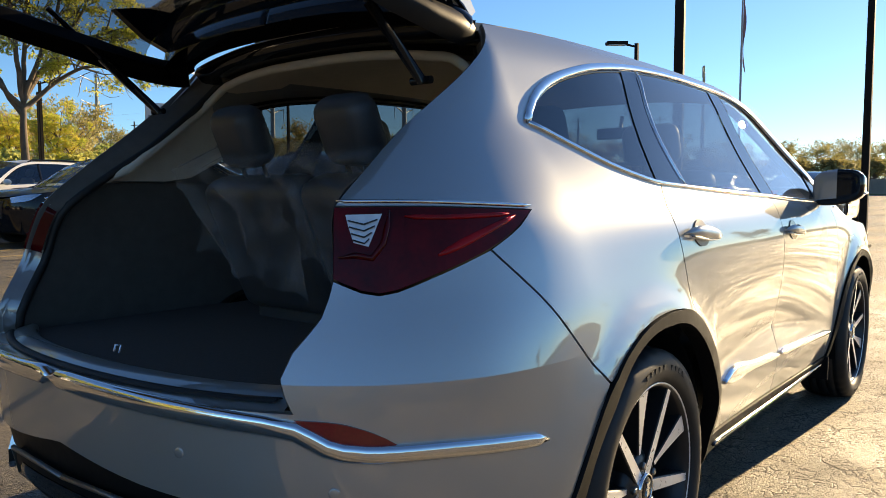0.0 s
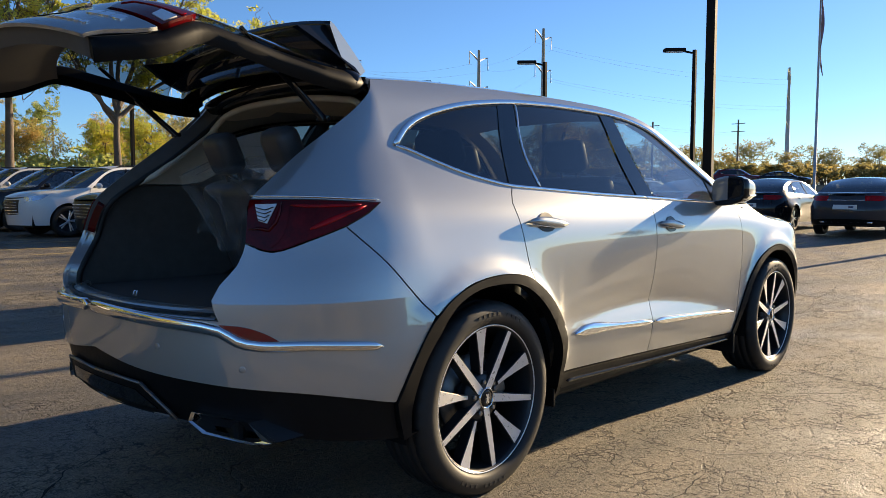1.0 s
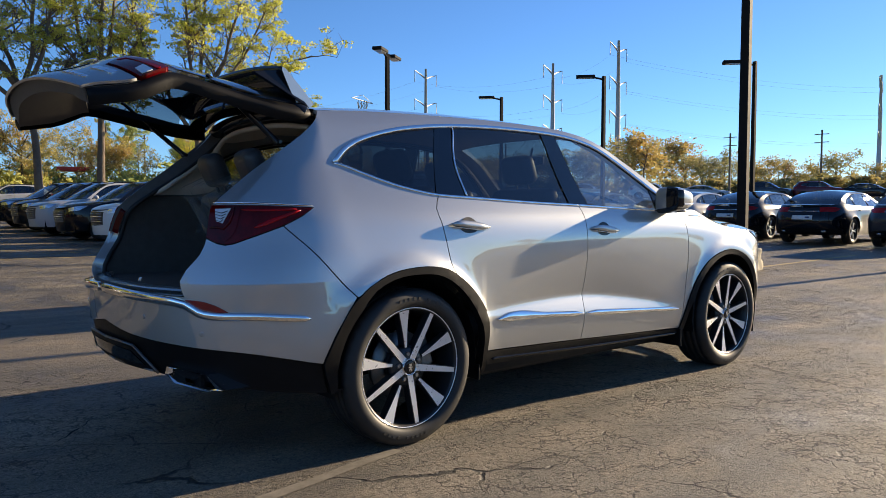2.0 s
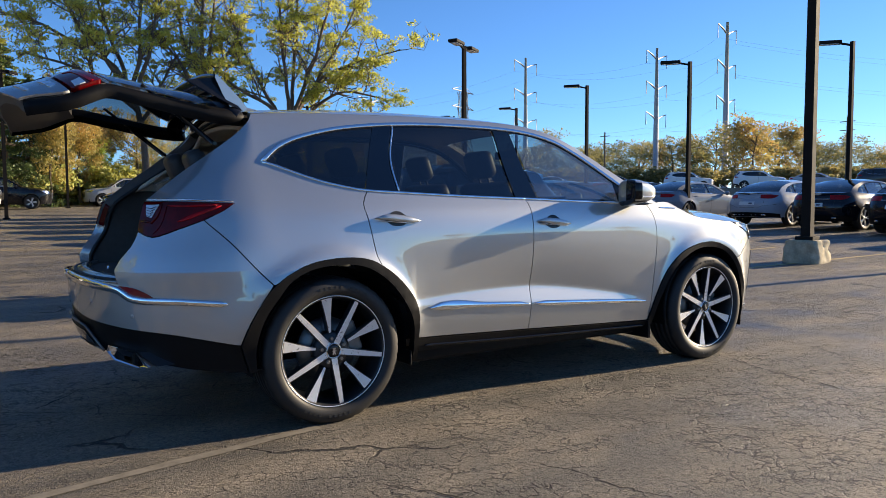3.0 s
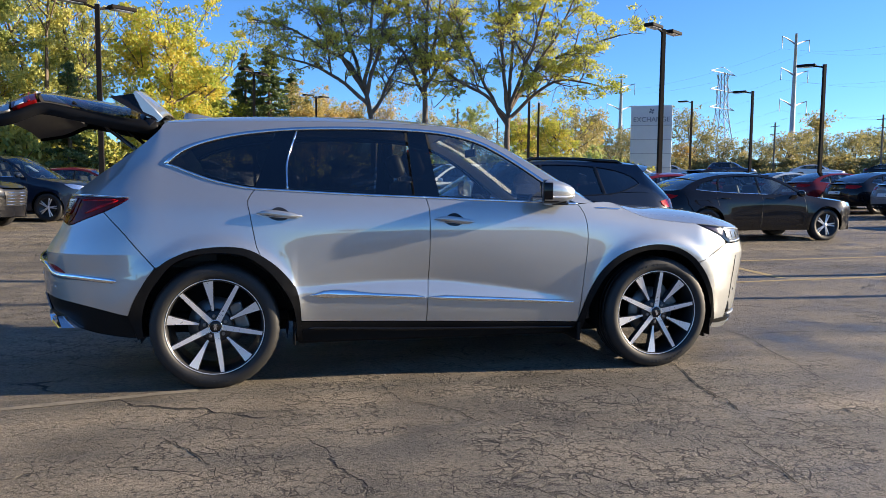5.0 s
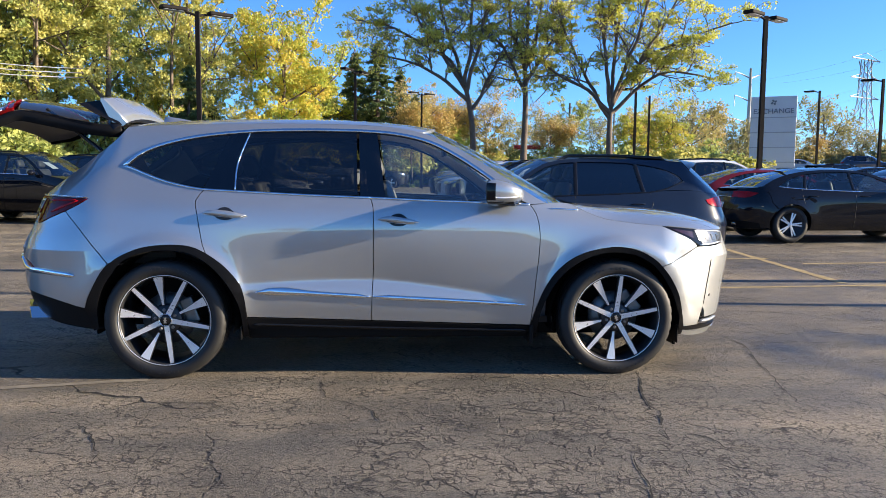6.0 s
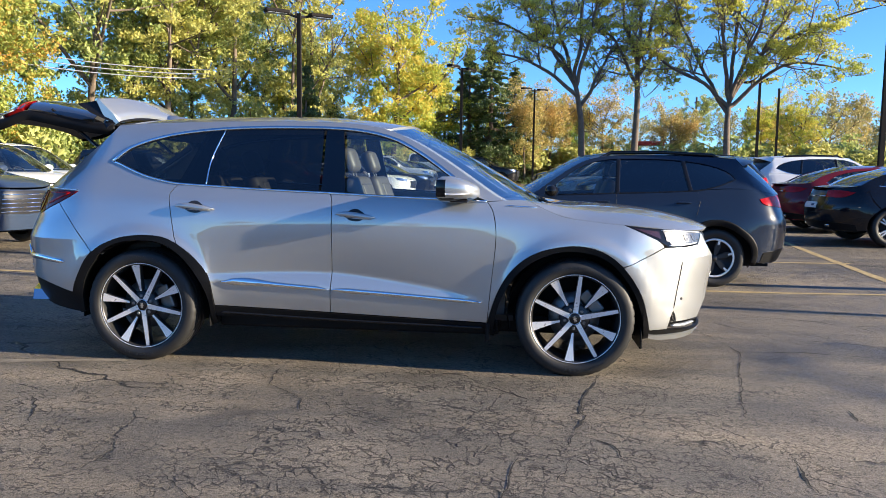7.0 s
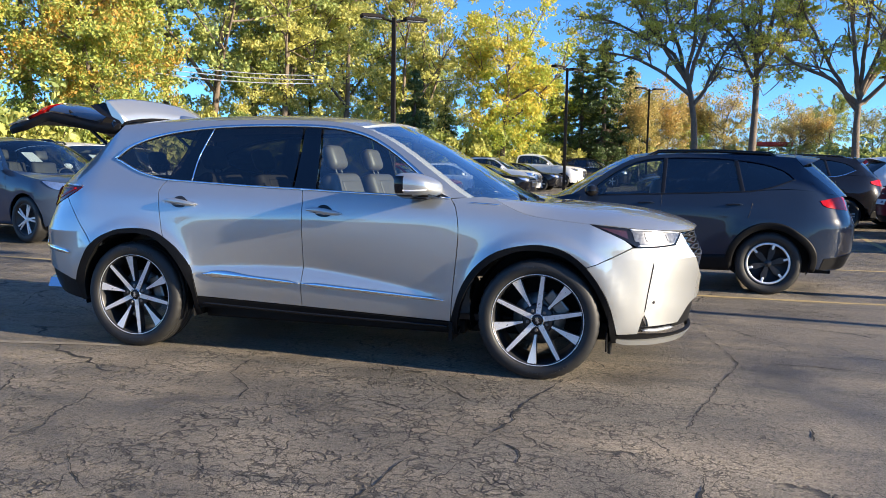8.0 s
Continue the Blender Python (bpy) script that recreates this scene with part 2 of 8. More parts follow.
def sweep(name, path, normals, width, height, material, parent, label="", side=-1, taper=0.05, closed=False):
    prof = [(-0.5, -0.3), (-0.5, 0.55), (-0.3, 0.92), (0, 1.0), (0.3, 0.92), (0.5, 0.55), (0.5, -0.3)]
    bm = bmesh.new()
    my = Vector((1, 1 if side < 0 else -1, 1))
    rings = []
    total = sum((b - a).length for a, b in zip(path, path[1:]))
    run = 0
    for i, p in enumerate(path):
        a, b = path[max(i - 1, 0)], path[min(i + 1, len(path) - 1)]
        if closed:
            a, b = path[i - 1], path[(i + 1) % len(path)]
        run += (p - path[i - 1]).length if i else 0
        t = (b - a).normalized()
        c = t.cross(normals[i]).normalized()
        k = 1.0 if closed or not taper else min(1.0, 0.25 + min(run, total - run) / taper)
        w = width(run / total) if callable(width) else width
        rings.append([bm.verts.new((p + c * (u * w * k) + normals[i] * (v * height)) * my) for u, v in prof])
    n = len(prof)
    pairs = list(zip(rings, rings[1:])) + ([(rings[-1], rings[0])] if closed else [])
    for r0, r1 in pairs:
        for j in range(n - 1):
            bm.faces.new((r0[j], r0[j + 1], r1[j + 1], r1[j])).smooth = True
    if not closed:
        bm.faces.new(rings[0])
        bm.faces.new(list(reversed(rings[-1])))
    bmesh.ops.recalc_face_normals(bm, faces=bm.faces[:])
    return part(name, bm, material, parent, label)


def loft(bm, rings, close_ring=False, caps=True, smooth=True, mi=0):
    vs = [[bm.verts.new(p) for p in r] for r in rings]
    n = len(rings[0])
    for a, b in zip(vs, vs[1:]):
        for j in range(n if close_ring else n - 1):
            k = (j + 1) % n
            f = bm.faces.new((a[j], a[k], b[k], b[j]))
            f.smooth, f.material_index = smooth, mi
    if caps and close_ring:
        for r in (vs[0], list(reversed(vs[-1]))):
            f = bm.faces.new(r)
            f.material_index = mi
    return vs


def tube(bm, path, radii, sides=8, caps=True, smooth=True):
    rings = []
    for i, p in enumerate(path):
        p = Vector(p)
        t = (Vector(path[min(i + 1, len(path) - 1)]) - Vector(path[max(i - 1, 0)])).normalized()
        u = t.cross(Vector((0.31, 0.87, 0.21))).normalized()
        w = t.cross(u)
        r = radii[i] if isinstance(radii, (list, tuple)) else radii
        rings.append([p + (u * math.cos(a) + w * math.sin(a)) * r for a in (2 * math.pi * k / sides for k in range(sides))])
    loft(bm, rings, True, caps, smooth)


def box(bm, lo, hi, bevel=0.0, seg=2, m=None):
    x0, y0, z0 = lo
    x1, y1, z1 = hi
    r = bmesh.ops.create_cube(bm, size=1.0, matrix=Matrix.Translation(((x0 + x1) / 2, (y0 + y1) / 2, (z0 + z1) / 2)) @ Matrix.Diagonal((abs(x1 - x0), abs(y1 - y0), abs(z1 - z0), 1)))
    vs = r["verts"]
    if bevel:
        es = list({e for v in vs for e in v.link_edges})
        rb = bmesh.ops.bevel(bm, geom=es, offset=bevel, segments=seg, profile=0.5, affect='EDGES')
        vs = list({v for f in rb["faces"] for v in f.verts} | {v for v in vs if v.is_valid})
    if m is not None:
        bmesh.ops.transform(bm, matrix=m, verts=vs)
    return vs


def lathe(bm, prof, sides=40, axis='Y', closed=False, smooth=True):
    """Turns (radius, along) pairs round the y axis."""
    rings = []
    for k in range(sides):
        a = 2 * math.pi * k / sides
        rings.append([Vector((r * math.cos(a), y, r * math.sin(a))) for r, y in prof])
    vs = [[bm.verts.new(p) for p in r] for r in rings]
    n = len(prof)
    for k in range(sides):
        a, b = vs[k], vs[(k + 1) % sides]
        for j in range(n - 1 + (1 if closed else 0)):
            i, l = j % n, (j + 1) % n
            if (a[i].co - b[i].co).length < 1e-6:
                if (a[l].co - b[l].co).length > 1e-6:
                    bm.faces.new((a[i], a[l], b[l])).smooth = smooth
                continue
            if (a[l].co - b[l].co).length < 1e-6:
                bm.faces.new((a[i], a[l], b[i])).smooth = smooth
                continue
            bm.faces.new((a[i], a[l], b[l], b[i])).smooth = smooth
    bmesh.ops.remove_doubles(bm, verts=bm.verts[:], dist=1e-6)
    bmesh.ops.recalc_face_normals(bm, faces=bm.faces[:])


def disc_on(name, c, n, r, h, material, parent, label="", sides=20):
    bm = bmesh.new()
    lathe(bm, [(0, h), (r * 0.8, h), (r, h * 0.6), (r, -0.002)], sides)
    n = Vector(n).normalized()
    m = Matrix.Translation(c) @ Vector((0, 1, 0)).rotation_difference(n).to_matrix().to_4x4()
    bmesh.ops.transform(bm, matrix=m, verts=bm.verts[:])
    return part(name, bm, material, parent, label)


# ---- the silver sport utility car: its body as one smooth form ----
ZL = [.20, .30, .38, .46, .56, .66, .78, .90, 1.00, 1.08, 1.14, 1.24, 1.34, 1.45, 1.55, 1.62, 1.70]
XS = [-1.75, -1.2, -.4, .4, 1.0, 1.75]
WIDTHS = [
    [.88, .935, .945, .955, .962, .966, .966, .952, .928, .905, .878, .812, .738, .690, .645, .58, .44],
    [.86, .915, .935, .950, .962, .966, .964, .958, .948, .930, .900, .838, .778, .722, .676, .61, .47],
    [.84, .900, .922, .940, .950, .952, .954, .955, .948, .928, .898, .838, .782, .728, .682, .62, .48],
    [.84, .900, .922, .934, .940, .944, .949, .950, .944, .922, .893, .835, .778, .722, .672, .61, .48],
    [.84, .900, .922, .934, .940, .945, .949, .946, .935, .905, .875, .815, .755, .700, .650, .59, .46],
    [.86, .915, .930, .940, .948, .954, .955, .945, .905, .820, .70, .6, .5, .4, .3, .2, .1]]
RZ = [.2, .34, .45, .55, .70, .76, .82, .95, 1.05, 1.14, 1.25, 1.4, 1.55, 1.65]
RX = [-2.36, -2.46, -2.52, -2.545, -2.555, -2.550, -2.535, -2.49, -2.46, -2.42, -2.30, -2.12, -1.93, -1.80]
FZ = [.18, .25, .35, .5, .65, .8, .9, .96, 1.02, 1.1, 1.3]
FX = [2.35, 2.395, 2.425, 2.445, 2.455, 2.455, 2.435, 2.40, 2.30, 2.1, 1.9]
XR, XF, LR, LF = -1.75, 1.75, 1.15, 1.1
WHEEL_X = 1.445


def crease(x, z):
    """The hollow facet pressed into the doors above their moulding."""
    if not -.98 < x < 1.05:
        return 0
    k = max(0, 1 - abs((x + .10) / 1.0) ** 1.5)
    zl = .512 - .0564 * x
    zu = zl + .018 + .088 * k
    d = .036 * k
    if z < zl:
        return 0
    if z < zu:
        return d * (z - zl) / (zu - zl)
    return d * max(0, 1 - (z - zu) / .34) ** 2


def flare(x, z):
    """The swell of the wings round the wheel arches."""
    out = 0
    for wx, wz in ((-WHEEL_X, .38), (WHEEL_X, .38)):
        r = math.hypot(x - wx, z - wz)
        soft = .010 * math.exp(-((r - .47) / .085) ** 2)
        lip = .014 * min(1, max(0, (.538 - r) / .055)) * max(0, 1 - max(0, .44 - r) / .08)
        out += (soft + lip * min(1, max(0, (z - .40) / .12))) * (1 if z > .3 else 0)
    return out


def ridge(s, z):
    """The sharp fold round the rear corner."""
    t = min(1, max(0, (-1.80 - s) / .25))
    return .016 * t * max(0, 1 - abs(z - .81) / (.16 if z > .81 else .10))


def nose_fold(s, z):
    """The faceted brow of the front bumper below the headlamps."""
    t = min(1, max(0, (s - 2.02) / .16))
    return .030 * t * max(0, 1 - abs(z - .765) / (.09 if z > .765 else .20))


def half_width(x, z):
    return pch(XS, [pch(ZL, w, z) for w in WIDTHS], x) - crease(x, z) + flare(x, z)


def bez(a, b, c, d, t):
    u = 1 - t
    return tuple(u ** 3 * p + 3 * u * u * t * q + 3 * u * t * t * r + t ** 3 * s for p, q, r, s in zip(a, b, c, d))


def surf(s, z):
    """The right flank, unrolled round both corners to the middle of tail and nose."""
    if s < XR:
        t = min(1, (XR - s) / LR)
        w = half_width(XR, z) + flare(s, z) - flare(XR, z) + ridge(s, z)
        xr = pch(RZ, RX, z) - ridge(s, z)
        ln = XR - xr
        x, y = bez((XR, w), (XR - .70 * ln, w - .012 * ln), (xr, .68 * w), (xr, 0), t)
        return x, -y, z
    if s > XF:
        t = min(1, (s - XF) / LF)
        w = half_width(XF, z) + flare(s, z) - flare(XF, z)
        xf = pch(FZ, FX, z) + nose_fold(s, z)
        ln = xf - XF
        x, y = bez((XF, w), (XF + .55 * ln, w - .03), (xf, .60 * w), (xf, 0), t)
        return x, -y, z
    return s, -half_width(s, z), z


RC, FC = XR - LR, XF + LF      # unrolled middle of tail and nose

# shared lines of the flank
DLO_TOP = [(-1.735, 1.340), (-1.67, 1.402), (-1.60, 1.445), (-1.505, 1.482), (-1.374, 1.517), (-1.24, 1.542), (-1.04, 1.566), (-.82, 1.581), (-.53, 1.588),
           (-.19, 1.583), (.038, 1.562), (.23, 1.514), (.382, 1.440), (.527, 1.348), (.664, 1.248), (.80, 1.140)]
DLO_BOT = [(-1.735, 1.340), (-1.684, 1.325), (-1.575, 1.283), (-1.451, 1.241), (-1.324, 1.212), (-1.206, 1.194), (-1.0, 1.183), (-.587, 1.163), (-.164, 1.148),
           (.229, 1.132), (.629, 1.119), (.80, 1.113)]
DOOR_MID = [(-.164, 1.148), (-.143, 1.09), (-.140, .90), (-.140, .716), (-.150, .504), (-.153, .36)]
DOOR_REAR = [(-1.206, 1.192), (-1.250, 1.127), (-1.238, 1.046), (-1.201, .85), (-1.180, .80)]
DOOR_FRONT = [(.868, 1.110), (.905, 1.056), (.928, .95), (.928, .82), (.905, .58), (.882, .322)]
ARCH_R = [(-1.885, .45), (-1.845, .565), (-1.76, .735), (-1.61, .820), (-1.44, .850), (-1.28, .842), (-1.18, .80), (-1.065, .712), (-.966, .575), (-.94, .388)]
ARCH_F = [(.882, .322), (.95, .535), (1.05, .69), (1.20, .795), (1.42, .840), (1.60, .808), (1.735, .715), (1.85, .54), (1.925, .30)]
ROOF_EDGE = [(-1.745, 1.595), (-1.5, 1.612), (-1.2, 1.622), (-.8, 1.630), (-.4, 1.630), (-.05, 1.616), (.18, 1.578), (.36, 1.505), (.54, 1.402), (.72, 1.285), (.90, 1.165), (.985, 1.118)]
OPENING = [(-1.745, 1.595), (-1.82, 1.555), (-1.95, 1.490), (-2.10, 1.405), (-2.25, 1.295), (-2.325, 1.205), (-2.365, 1.143)]
OPENING_LOW = [(-2.362, 1.0), (-2.382, .93), (-2.425, .868), (-2.440, .82), (-2.414, .757)]
HOOD_EDGE = [(1.0, 1.122), (1.125, 1.120), (1.238, 1.069), (1.38, 1.018), (1.65, .985), (1.86, .970), (2.14, .945), (2.42, .936)]
TAIL_TOP = [(-2.365, 1.14), (-2.15, 1.140), (-1.90, 1.131)]
TAIL_LOW = [(-1.90, 1.131), (-1.945, 1.098), (-2.03, 1.053), (-2.16, 1.005), (-2.272, .972), (-2.362, 1.0)]

car = thing("sport_utility_car", "silver metallic sport utility car with raised tailgate on cracked asphalt", "car")


def flank(side):
    """All panels, lamps and panes of one flank."""
    P = dict(fn=surf, side=side)
    panel("quarter_panel", outline(
        OPENING, TAIL_TOP, TAIL_LOW[:3], [(-2.03, 1.053), (-1.9, .925), (-1.765, .735)],
        ARCH_R[2:7], [(-1.18, .80), *reversed(DOOR_REAR[:-1])],
        list(reversed(DLO_BOT[:6])), DLO_TOP, [DLO_TOP[-1], (.868, 1.112)], [(.868, 1.112), (.985, 1.118)], list(reversed(ROOF_EDGE))),
        M_SILVER, car, "silver quarter panel running into roof rail", step=.026, **P)
    rd = panel("rear_door", outline(DLO_BOT[5:9], DOOR_MID, [(-.153, .36), (-.94, .388)], list(reversed(ARCH_R[6:])), list(reversed(DOOR_REAR))), M_SILVER, car, step=.017, **P)
    fd = panel("front_door", outline(DLO_BOT[8:] + [(.868, 1.110)], DOOR_FRONT, [(.882, .322), (-.153, .36)], list(reversed(DOOR_MID))), M_SILVER, car, step=.017, **P)
    panel("front_wing", outline(DOOR_FRONT[:1] + [(1.0, 1.122)], HOOD_EDGE[:5] + [(1.735, .980)], [(1.735, .980), (1.95, .885), (2.0, .84)], [(2.0, .84), (1.79, .735)],
                                [(1.735, .715), *reversed(ARCH_F[:6])], list(reversed(DOOR_FRONT))), M_SILVER, car, step=.022, **P)
    # panes
    qg = outline(DLO_TOP[:7], [(-1.044, 1.566), (-1.206, 1.194)], list(reversed(DLO_BOT[:6])))
    panel("quarter_glass", inset(qg, .014), M_PRIVACY, car, "dark privacy glass", off=-.006, depth=.004, gap=0, **P)
    rg = outline([(-1.044, 1.566), (-.82, 1.581), (-.53, 1.588), (-.243, 1.585)], [(-.243, 1.585), (-.228, 1.151)], [(-.228, 1.151), (-.587, 1.163), (-1.0, 1.183), (-1.206, 1.194)], [(-1.206, 1.194), (-1.044, 1.566)])
    panel("rear_door_glass", inset(rg, .014), M_PRIVACY, rd, "dark privacy glass", off=-.006, depth=.004, gap=0, **P)
    fg = outline([(-.118, 1.577), *DLO_TOP[10:]], [(.80, 1.140), (.80, 1.113)], [(.80, 1.113), (.629, 1.119), (.229, 1.132), (-.062, 1.146)], [(-.062, 1.146), (-.118, 1.577)])
    panel("front_door_glass", inset(fg, .014), M_GLASS, fd, "clear glass", off=-.006, depth=.004, gap=0, **P)
    panel("pillar_cover", outline([(-.243, 1.583), (-.118, 1.577)], [(-.118, 1.577), (-.062, 1.146)], [(-.062, 1.146), (-.228, 1.151)]), M_PILLAR, car, "gloss black pillar cover", off=-.004, depth=.012, **P)
    panel("rear_pillar_cover", outline([(-1.075, 1.562), (-.955, 1.568)], [(-.955, 1.568), (-1.02, 1.36), (-1.022, 1.190)], [(-1.022, 1.190), (-1.216, 1.196)], [(-1.216, 1.196), (-1.075, 1.562)]), M_PILLAR, rd, "gloss black door frame", off=-.003, depth=.010, **P)
    strip("pane_divider", [(-.948, 1.560), (-1.012, 1.365), (-1.014, 1.192)], .009, .004, M_CHROME, rd, "thin bright divider", off=-.001, taper=0, **P)
    panel("mirror_sail", outline([(.63, 1.255), (.80, 1.140)], [(.80, 1.140), (.80, 1.113)], [(.80, 1.113), (.62, 1.119)], [(.62, 1.119), (.63, 1.255)]), M_BLACKGLOSS, fd, "gloss black mirror foot", off=-.002, depth=.01, **P)
    # window surround: black seal, then the bright moulding
    strip("window_seal", smooth_line(DLO_TOP), .034, .004, M_BLACKGLOSS, car, "black window seal", off=-.007, taper=0, **P)
    strip("lower_window_seal", smooth_line(DLO_BOT), .024, .004, M_BLACKGLOSS, car, "black window seal", off=-.007, taper=0, **P)
    strip("window_moulding", [(.70, 1.222), *reversed(DLO_TOP[:-2])], .023, .008, M_CHROME, car, "chrome window surround", off=0, taper=0, **P)
    strip("lower_window_moulding", DLO_BOT[:9], .014, .008, M_CHROME, car, "chrome window surround", taper=0, **P)
    strip("belt_moulding", DLO_BOT[8:] + [(.868, 1.112)], .014, .008, M_CHROME, fd, "chrome belt moulding", taper=0, **P)
    # lower door mouldings
    strip("door_moulding", [(-.885, .552), (-.70, .556), (-.50, .541), (-.165, .519)], lambda t: .030 + .022 * math.exp(-((t - .22) / .2) ** 2), .014, M_CHROME, rd, "chrome door moulding", taper=.10, **P)
    strip("door_moulding", [(-.140, .519), (.30, .494), (.70, .470), (.845, .461)], lambda t: .034 - .008 * t, .014, M_CHROME, fd, "chrome door moulding", taper=.12, **P)
    # handles
    for owner, s0, s1, z0, z1 in ((rd, -1.20, -.93, 1.047, 1.030), (fd, -.112, .150, 1.012, .995)):
        m = (s0 + s1) / 2
        zc = (z0 + z1) / 2
        cup = outline([(m - .080, zc), (m - .03, zc + .040), (m + .02, zc + .042), (m + .075, zc)], [(m + .075, zc), (m + .03, zc - .030), (m - .03, zc - .030), (m - .080, zc)], step=.012)
        # shade of the hollow put in as a dark oval laid on the door
        panel("handle_cup", cup, M_BLACKGLOSS if owner is fd else M_RIMDARK, owner, "dark oval painted for the shaded hollow behind the handle", off=.0035, depth=.006, gap=0, step=.03, **P)
        pts = smooth_line([(s0, z0), (s0 + .06, z0 + .002), (m, zc + .004), (s1 - .05, z1 + .002), (s1, z1)], .02)
        n = len(pts)
        pp, nn = [], []
        for i, q in enumerate(pts):
            t = i / (n - 1)
            nv = normal_at(surf, *q)
            pp.append(Vector(surf(*q)) + nv * (.003 + .017 * min(1, math.sin(math.pi * t) * 1.6)))
            nn.append(nv)
        h = sweep("door_handle", pp, nn, lambda t: .018 + .018 * math.sin(math.pi * t), .014, M_SILVER, owner, "silver pull handle", side, .06)
        strip("handle_trim", [(s0 + .02, z0 - .012), (m, zc - .016), (s1 - .02, z1 - .012)], .005, .022, M_CHROME, h, "chrome edge", taper=.05, **P)
    # sill and arch cladding
    panel("sill", outline([(-.945, .386), (-.15, .358), (.884, .320)], [(.884, .320), (.90, .272)], [(.90, .272), (-.93, .312)], [(-.93, .312), (-.945, .386)]), M_CLAD, car, "black plastic sill", off=.006, depth=.03, **P)
    strip("sill_moulding", [(-.90, .345), (-.15, .316), (.86, .292)], .016, .008, M_BLACKGLOSS, car, "gloss black sill moulding", off=.010, taper=.03, **P)
    inner_r = [(-1.83, .33), (-1.825, .45), (-1.785, .60), (-1.70, .735), (-1.575, .800), (-1.43, .818), (-1.28, .800), (-1.155, .725), (-1.055, .61), (-.985, .47), (-.965, .29)]
    panel("wheel_arch", outline([(-1.885, .45), *ARCH_R[1:]], [(-.94, .388), (-.93, .26)], [(-.93, .26), (-.985, .26)], list(reversed(inner_r)), [(-1.80, .33), (-1.86, .31)], [(-1.86, .31), (-1.885, .45)]), M_CLAD, car, "black plastic wheel arch", off=.009, depth=.05, gap=.001, step=.05, **P)
    inner_f = [(.92, .26), (.955, .44), (1.03, .60), (1.14, .715), (1.29, .790), (1.43, .808), (1.58, .780), (1.70, .70), (1.80, .56), (1.865, .40), (1.89, .27)]
    panel("wheel_arch", outline([(.875, .24), (.884, .322), *ARCH_F[1:]], [(1.925, .30), (1.93, .25)], [(1.93, .25), (1.875, .245)], list(reversed(inner_f)), [(.93, .26), (.93, .235)], [(.93, .235), (.875, .24)]), M_CLAD, car, "black plastic wheel arch", off=.009, depth=.05, gap=.001, step=.05, **P)
    # tail lamp
    lamp = panel("tail_lamp", outline(TAIL_TOP, TAIL_LOW, [(-2.362, 1.0), (-2.365, 1.14)]), M_REDDARK, car, "smoked red tail lamp", off=.004, depth=.05, step=.04, **P)
    # glow and reflection in the lens, put in as brighter red strips
    strip("light_guide", [(-2.150, 1.044), (-2.06, 1.080), (-1.955, 1.118)], lambda t: .020 - .008 * t, .004, M_RED, lamp, "bright red streak painted for the glow in the lens", off=.004, taper=.05, **P)
    strip("light_guide", [(-2.215, 1.120), (-2.12, 1.118), (-1.97, 1.122)], .010, .004, M_RED, lamp, "thin brighter red upper line on the lens", off=.004, taper=.03, **P)
    strip("lamp_frame", [(-2.350, 1.040), (-2.318, 1.046), (-2.285, 1.040), (-2.262, 1.068), (-2.246, 1.128)], .012, .008, M_REDDARK, lamp, "raised dark red frame", off=.004, taper=.02, **P)
    panel("light_guide", outline([(-2.350, 1.024), (-2.30, .994), (-2.272, .986), (-2.232, 1.03), (-2.215, 1.122)], [(-2.215, 1.122), (-2.236, 1.122), (-2.254, 1.045), (-2.282, 1.010), (-2.350, 1.034)], step=.02), M_REDDARK, lamp, "deep red light band", off=.0075, depth=.004, gap=0, step=.03, **P)
    rv = panel("reversing_lamp", outline([(-2.338, 1.122), (-2.262, 1.124)], [(-2.262, 1.124), (-2.292, 1.062)], [(-2.292, 1.062), (-2.322, 1.070)], [(-2.322, 1.070), (-2.338, 1.122)]), M_WHITELENS, lamp, "clear ribbed reversing lamp", off=.007, depth=.004, gap=0, step=.02, **P)
    for k in range(4):
        z = 1.110 - .012 * k
        strip("lamp_rib", [(-2.332 + .003 * k, z), (-2.30, z - .007), (-2.272 - .006 * k, z + .002)], .0025, .003, M_RIMDARK, rv, off=.010, taper=0, **P)
    strip("lamp_edge", [(-2.362, 1.150), (-2.15, 1.149), (-1.90, 1.139)], .008, .007, M_CHROME, lamp, "bright upper edge", taper=.02, **P)
    # front lamp
    hl = panel("headlamp", outline([(1.735, .978), (1.98, .957), (2.20, .944), (2.385, .928)], [(2.385, .928), (2.31, .850)], [(2.31, .850), (2.15, .840), (2.03, .837)], [(2.03, .837), (1.955, .880), (1.735, .978)]), M_BLACKGLOSS, car, "clear multi-lens headlamp in a black bowl", off=.001, depth=.05, step=.04, **P)
    panel("lamp_bowl", outline([(1.995, .940), (2.18, .930), (2.365, .918)], [(2.365, .918), (2.300, .858)], [(2.300, .858), (2.15, .850), (2.055, .848)], [(2.055, .848), (1.995, .940)]), M_LAMPBOWL, hl, "grey faceted lamp bowl", off=.0025, depth=.004, gap=0, step=.03, **P)
    panel("marker_lamp", outline([(1.80, .958), (1.965, .938)], [(1.965, .938), (1.975, .890)], [(1.975, .890), (1.80, .958)]), M_AMBER, hl, "dark amber marker", off=.004, depth=.003, gap=0, step=.03, **P)
    for i in range(4):
        a = 2.0 + i * .078
        panel("lens", outline([(a, .925 - i * .004), (a + .066, .921 - i * .004)], [(a + .066, .921 - i * .004), (a + .052, .868 - i * .001)], [(a + .052, .868 - i * .001), (a + .012, .876)], [(a + .012, .876), (a, .925 - i * .004)]), M_LAMPBOWL, hl, "clear jewel lens", off=.005, depth=.006, gap=.002, step=.02, **P)
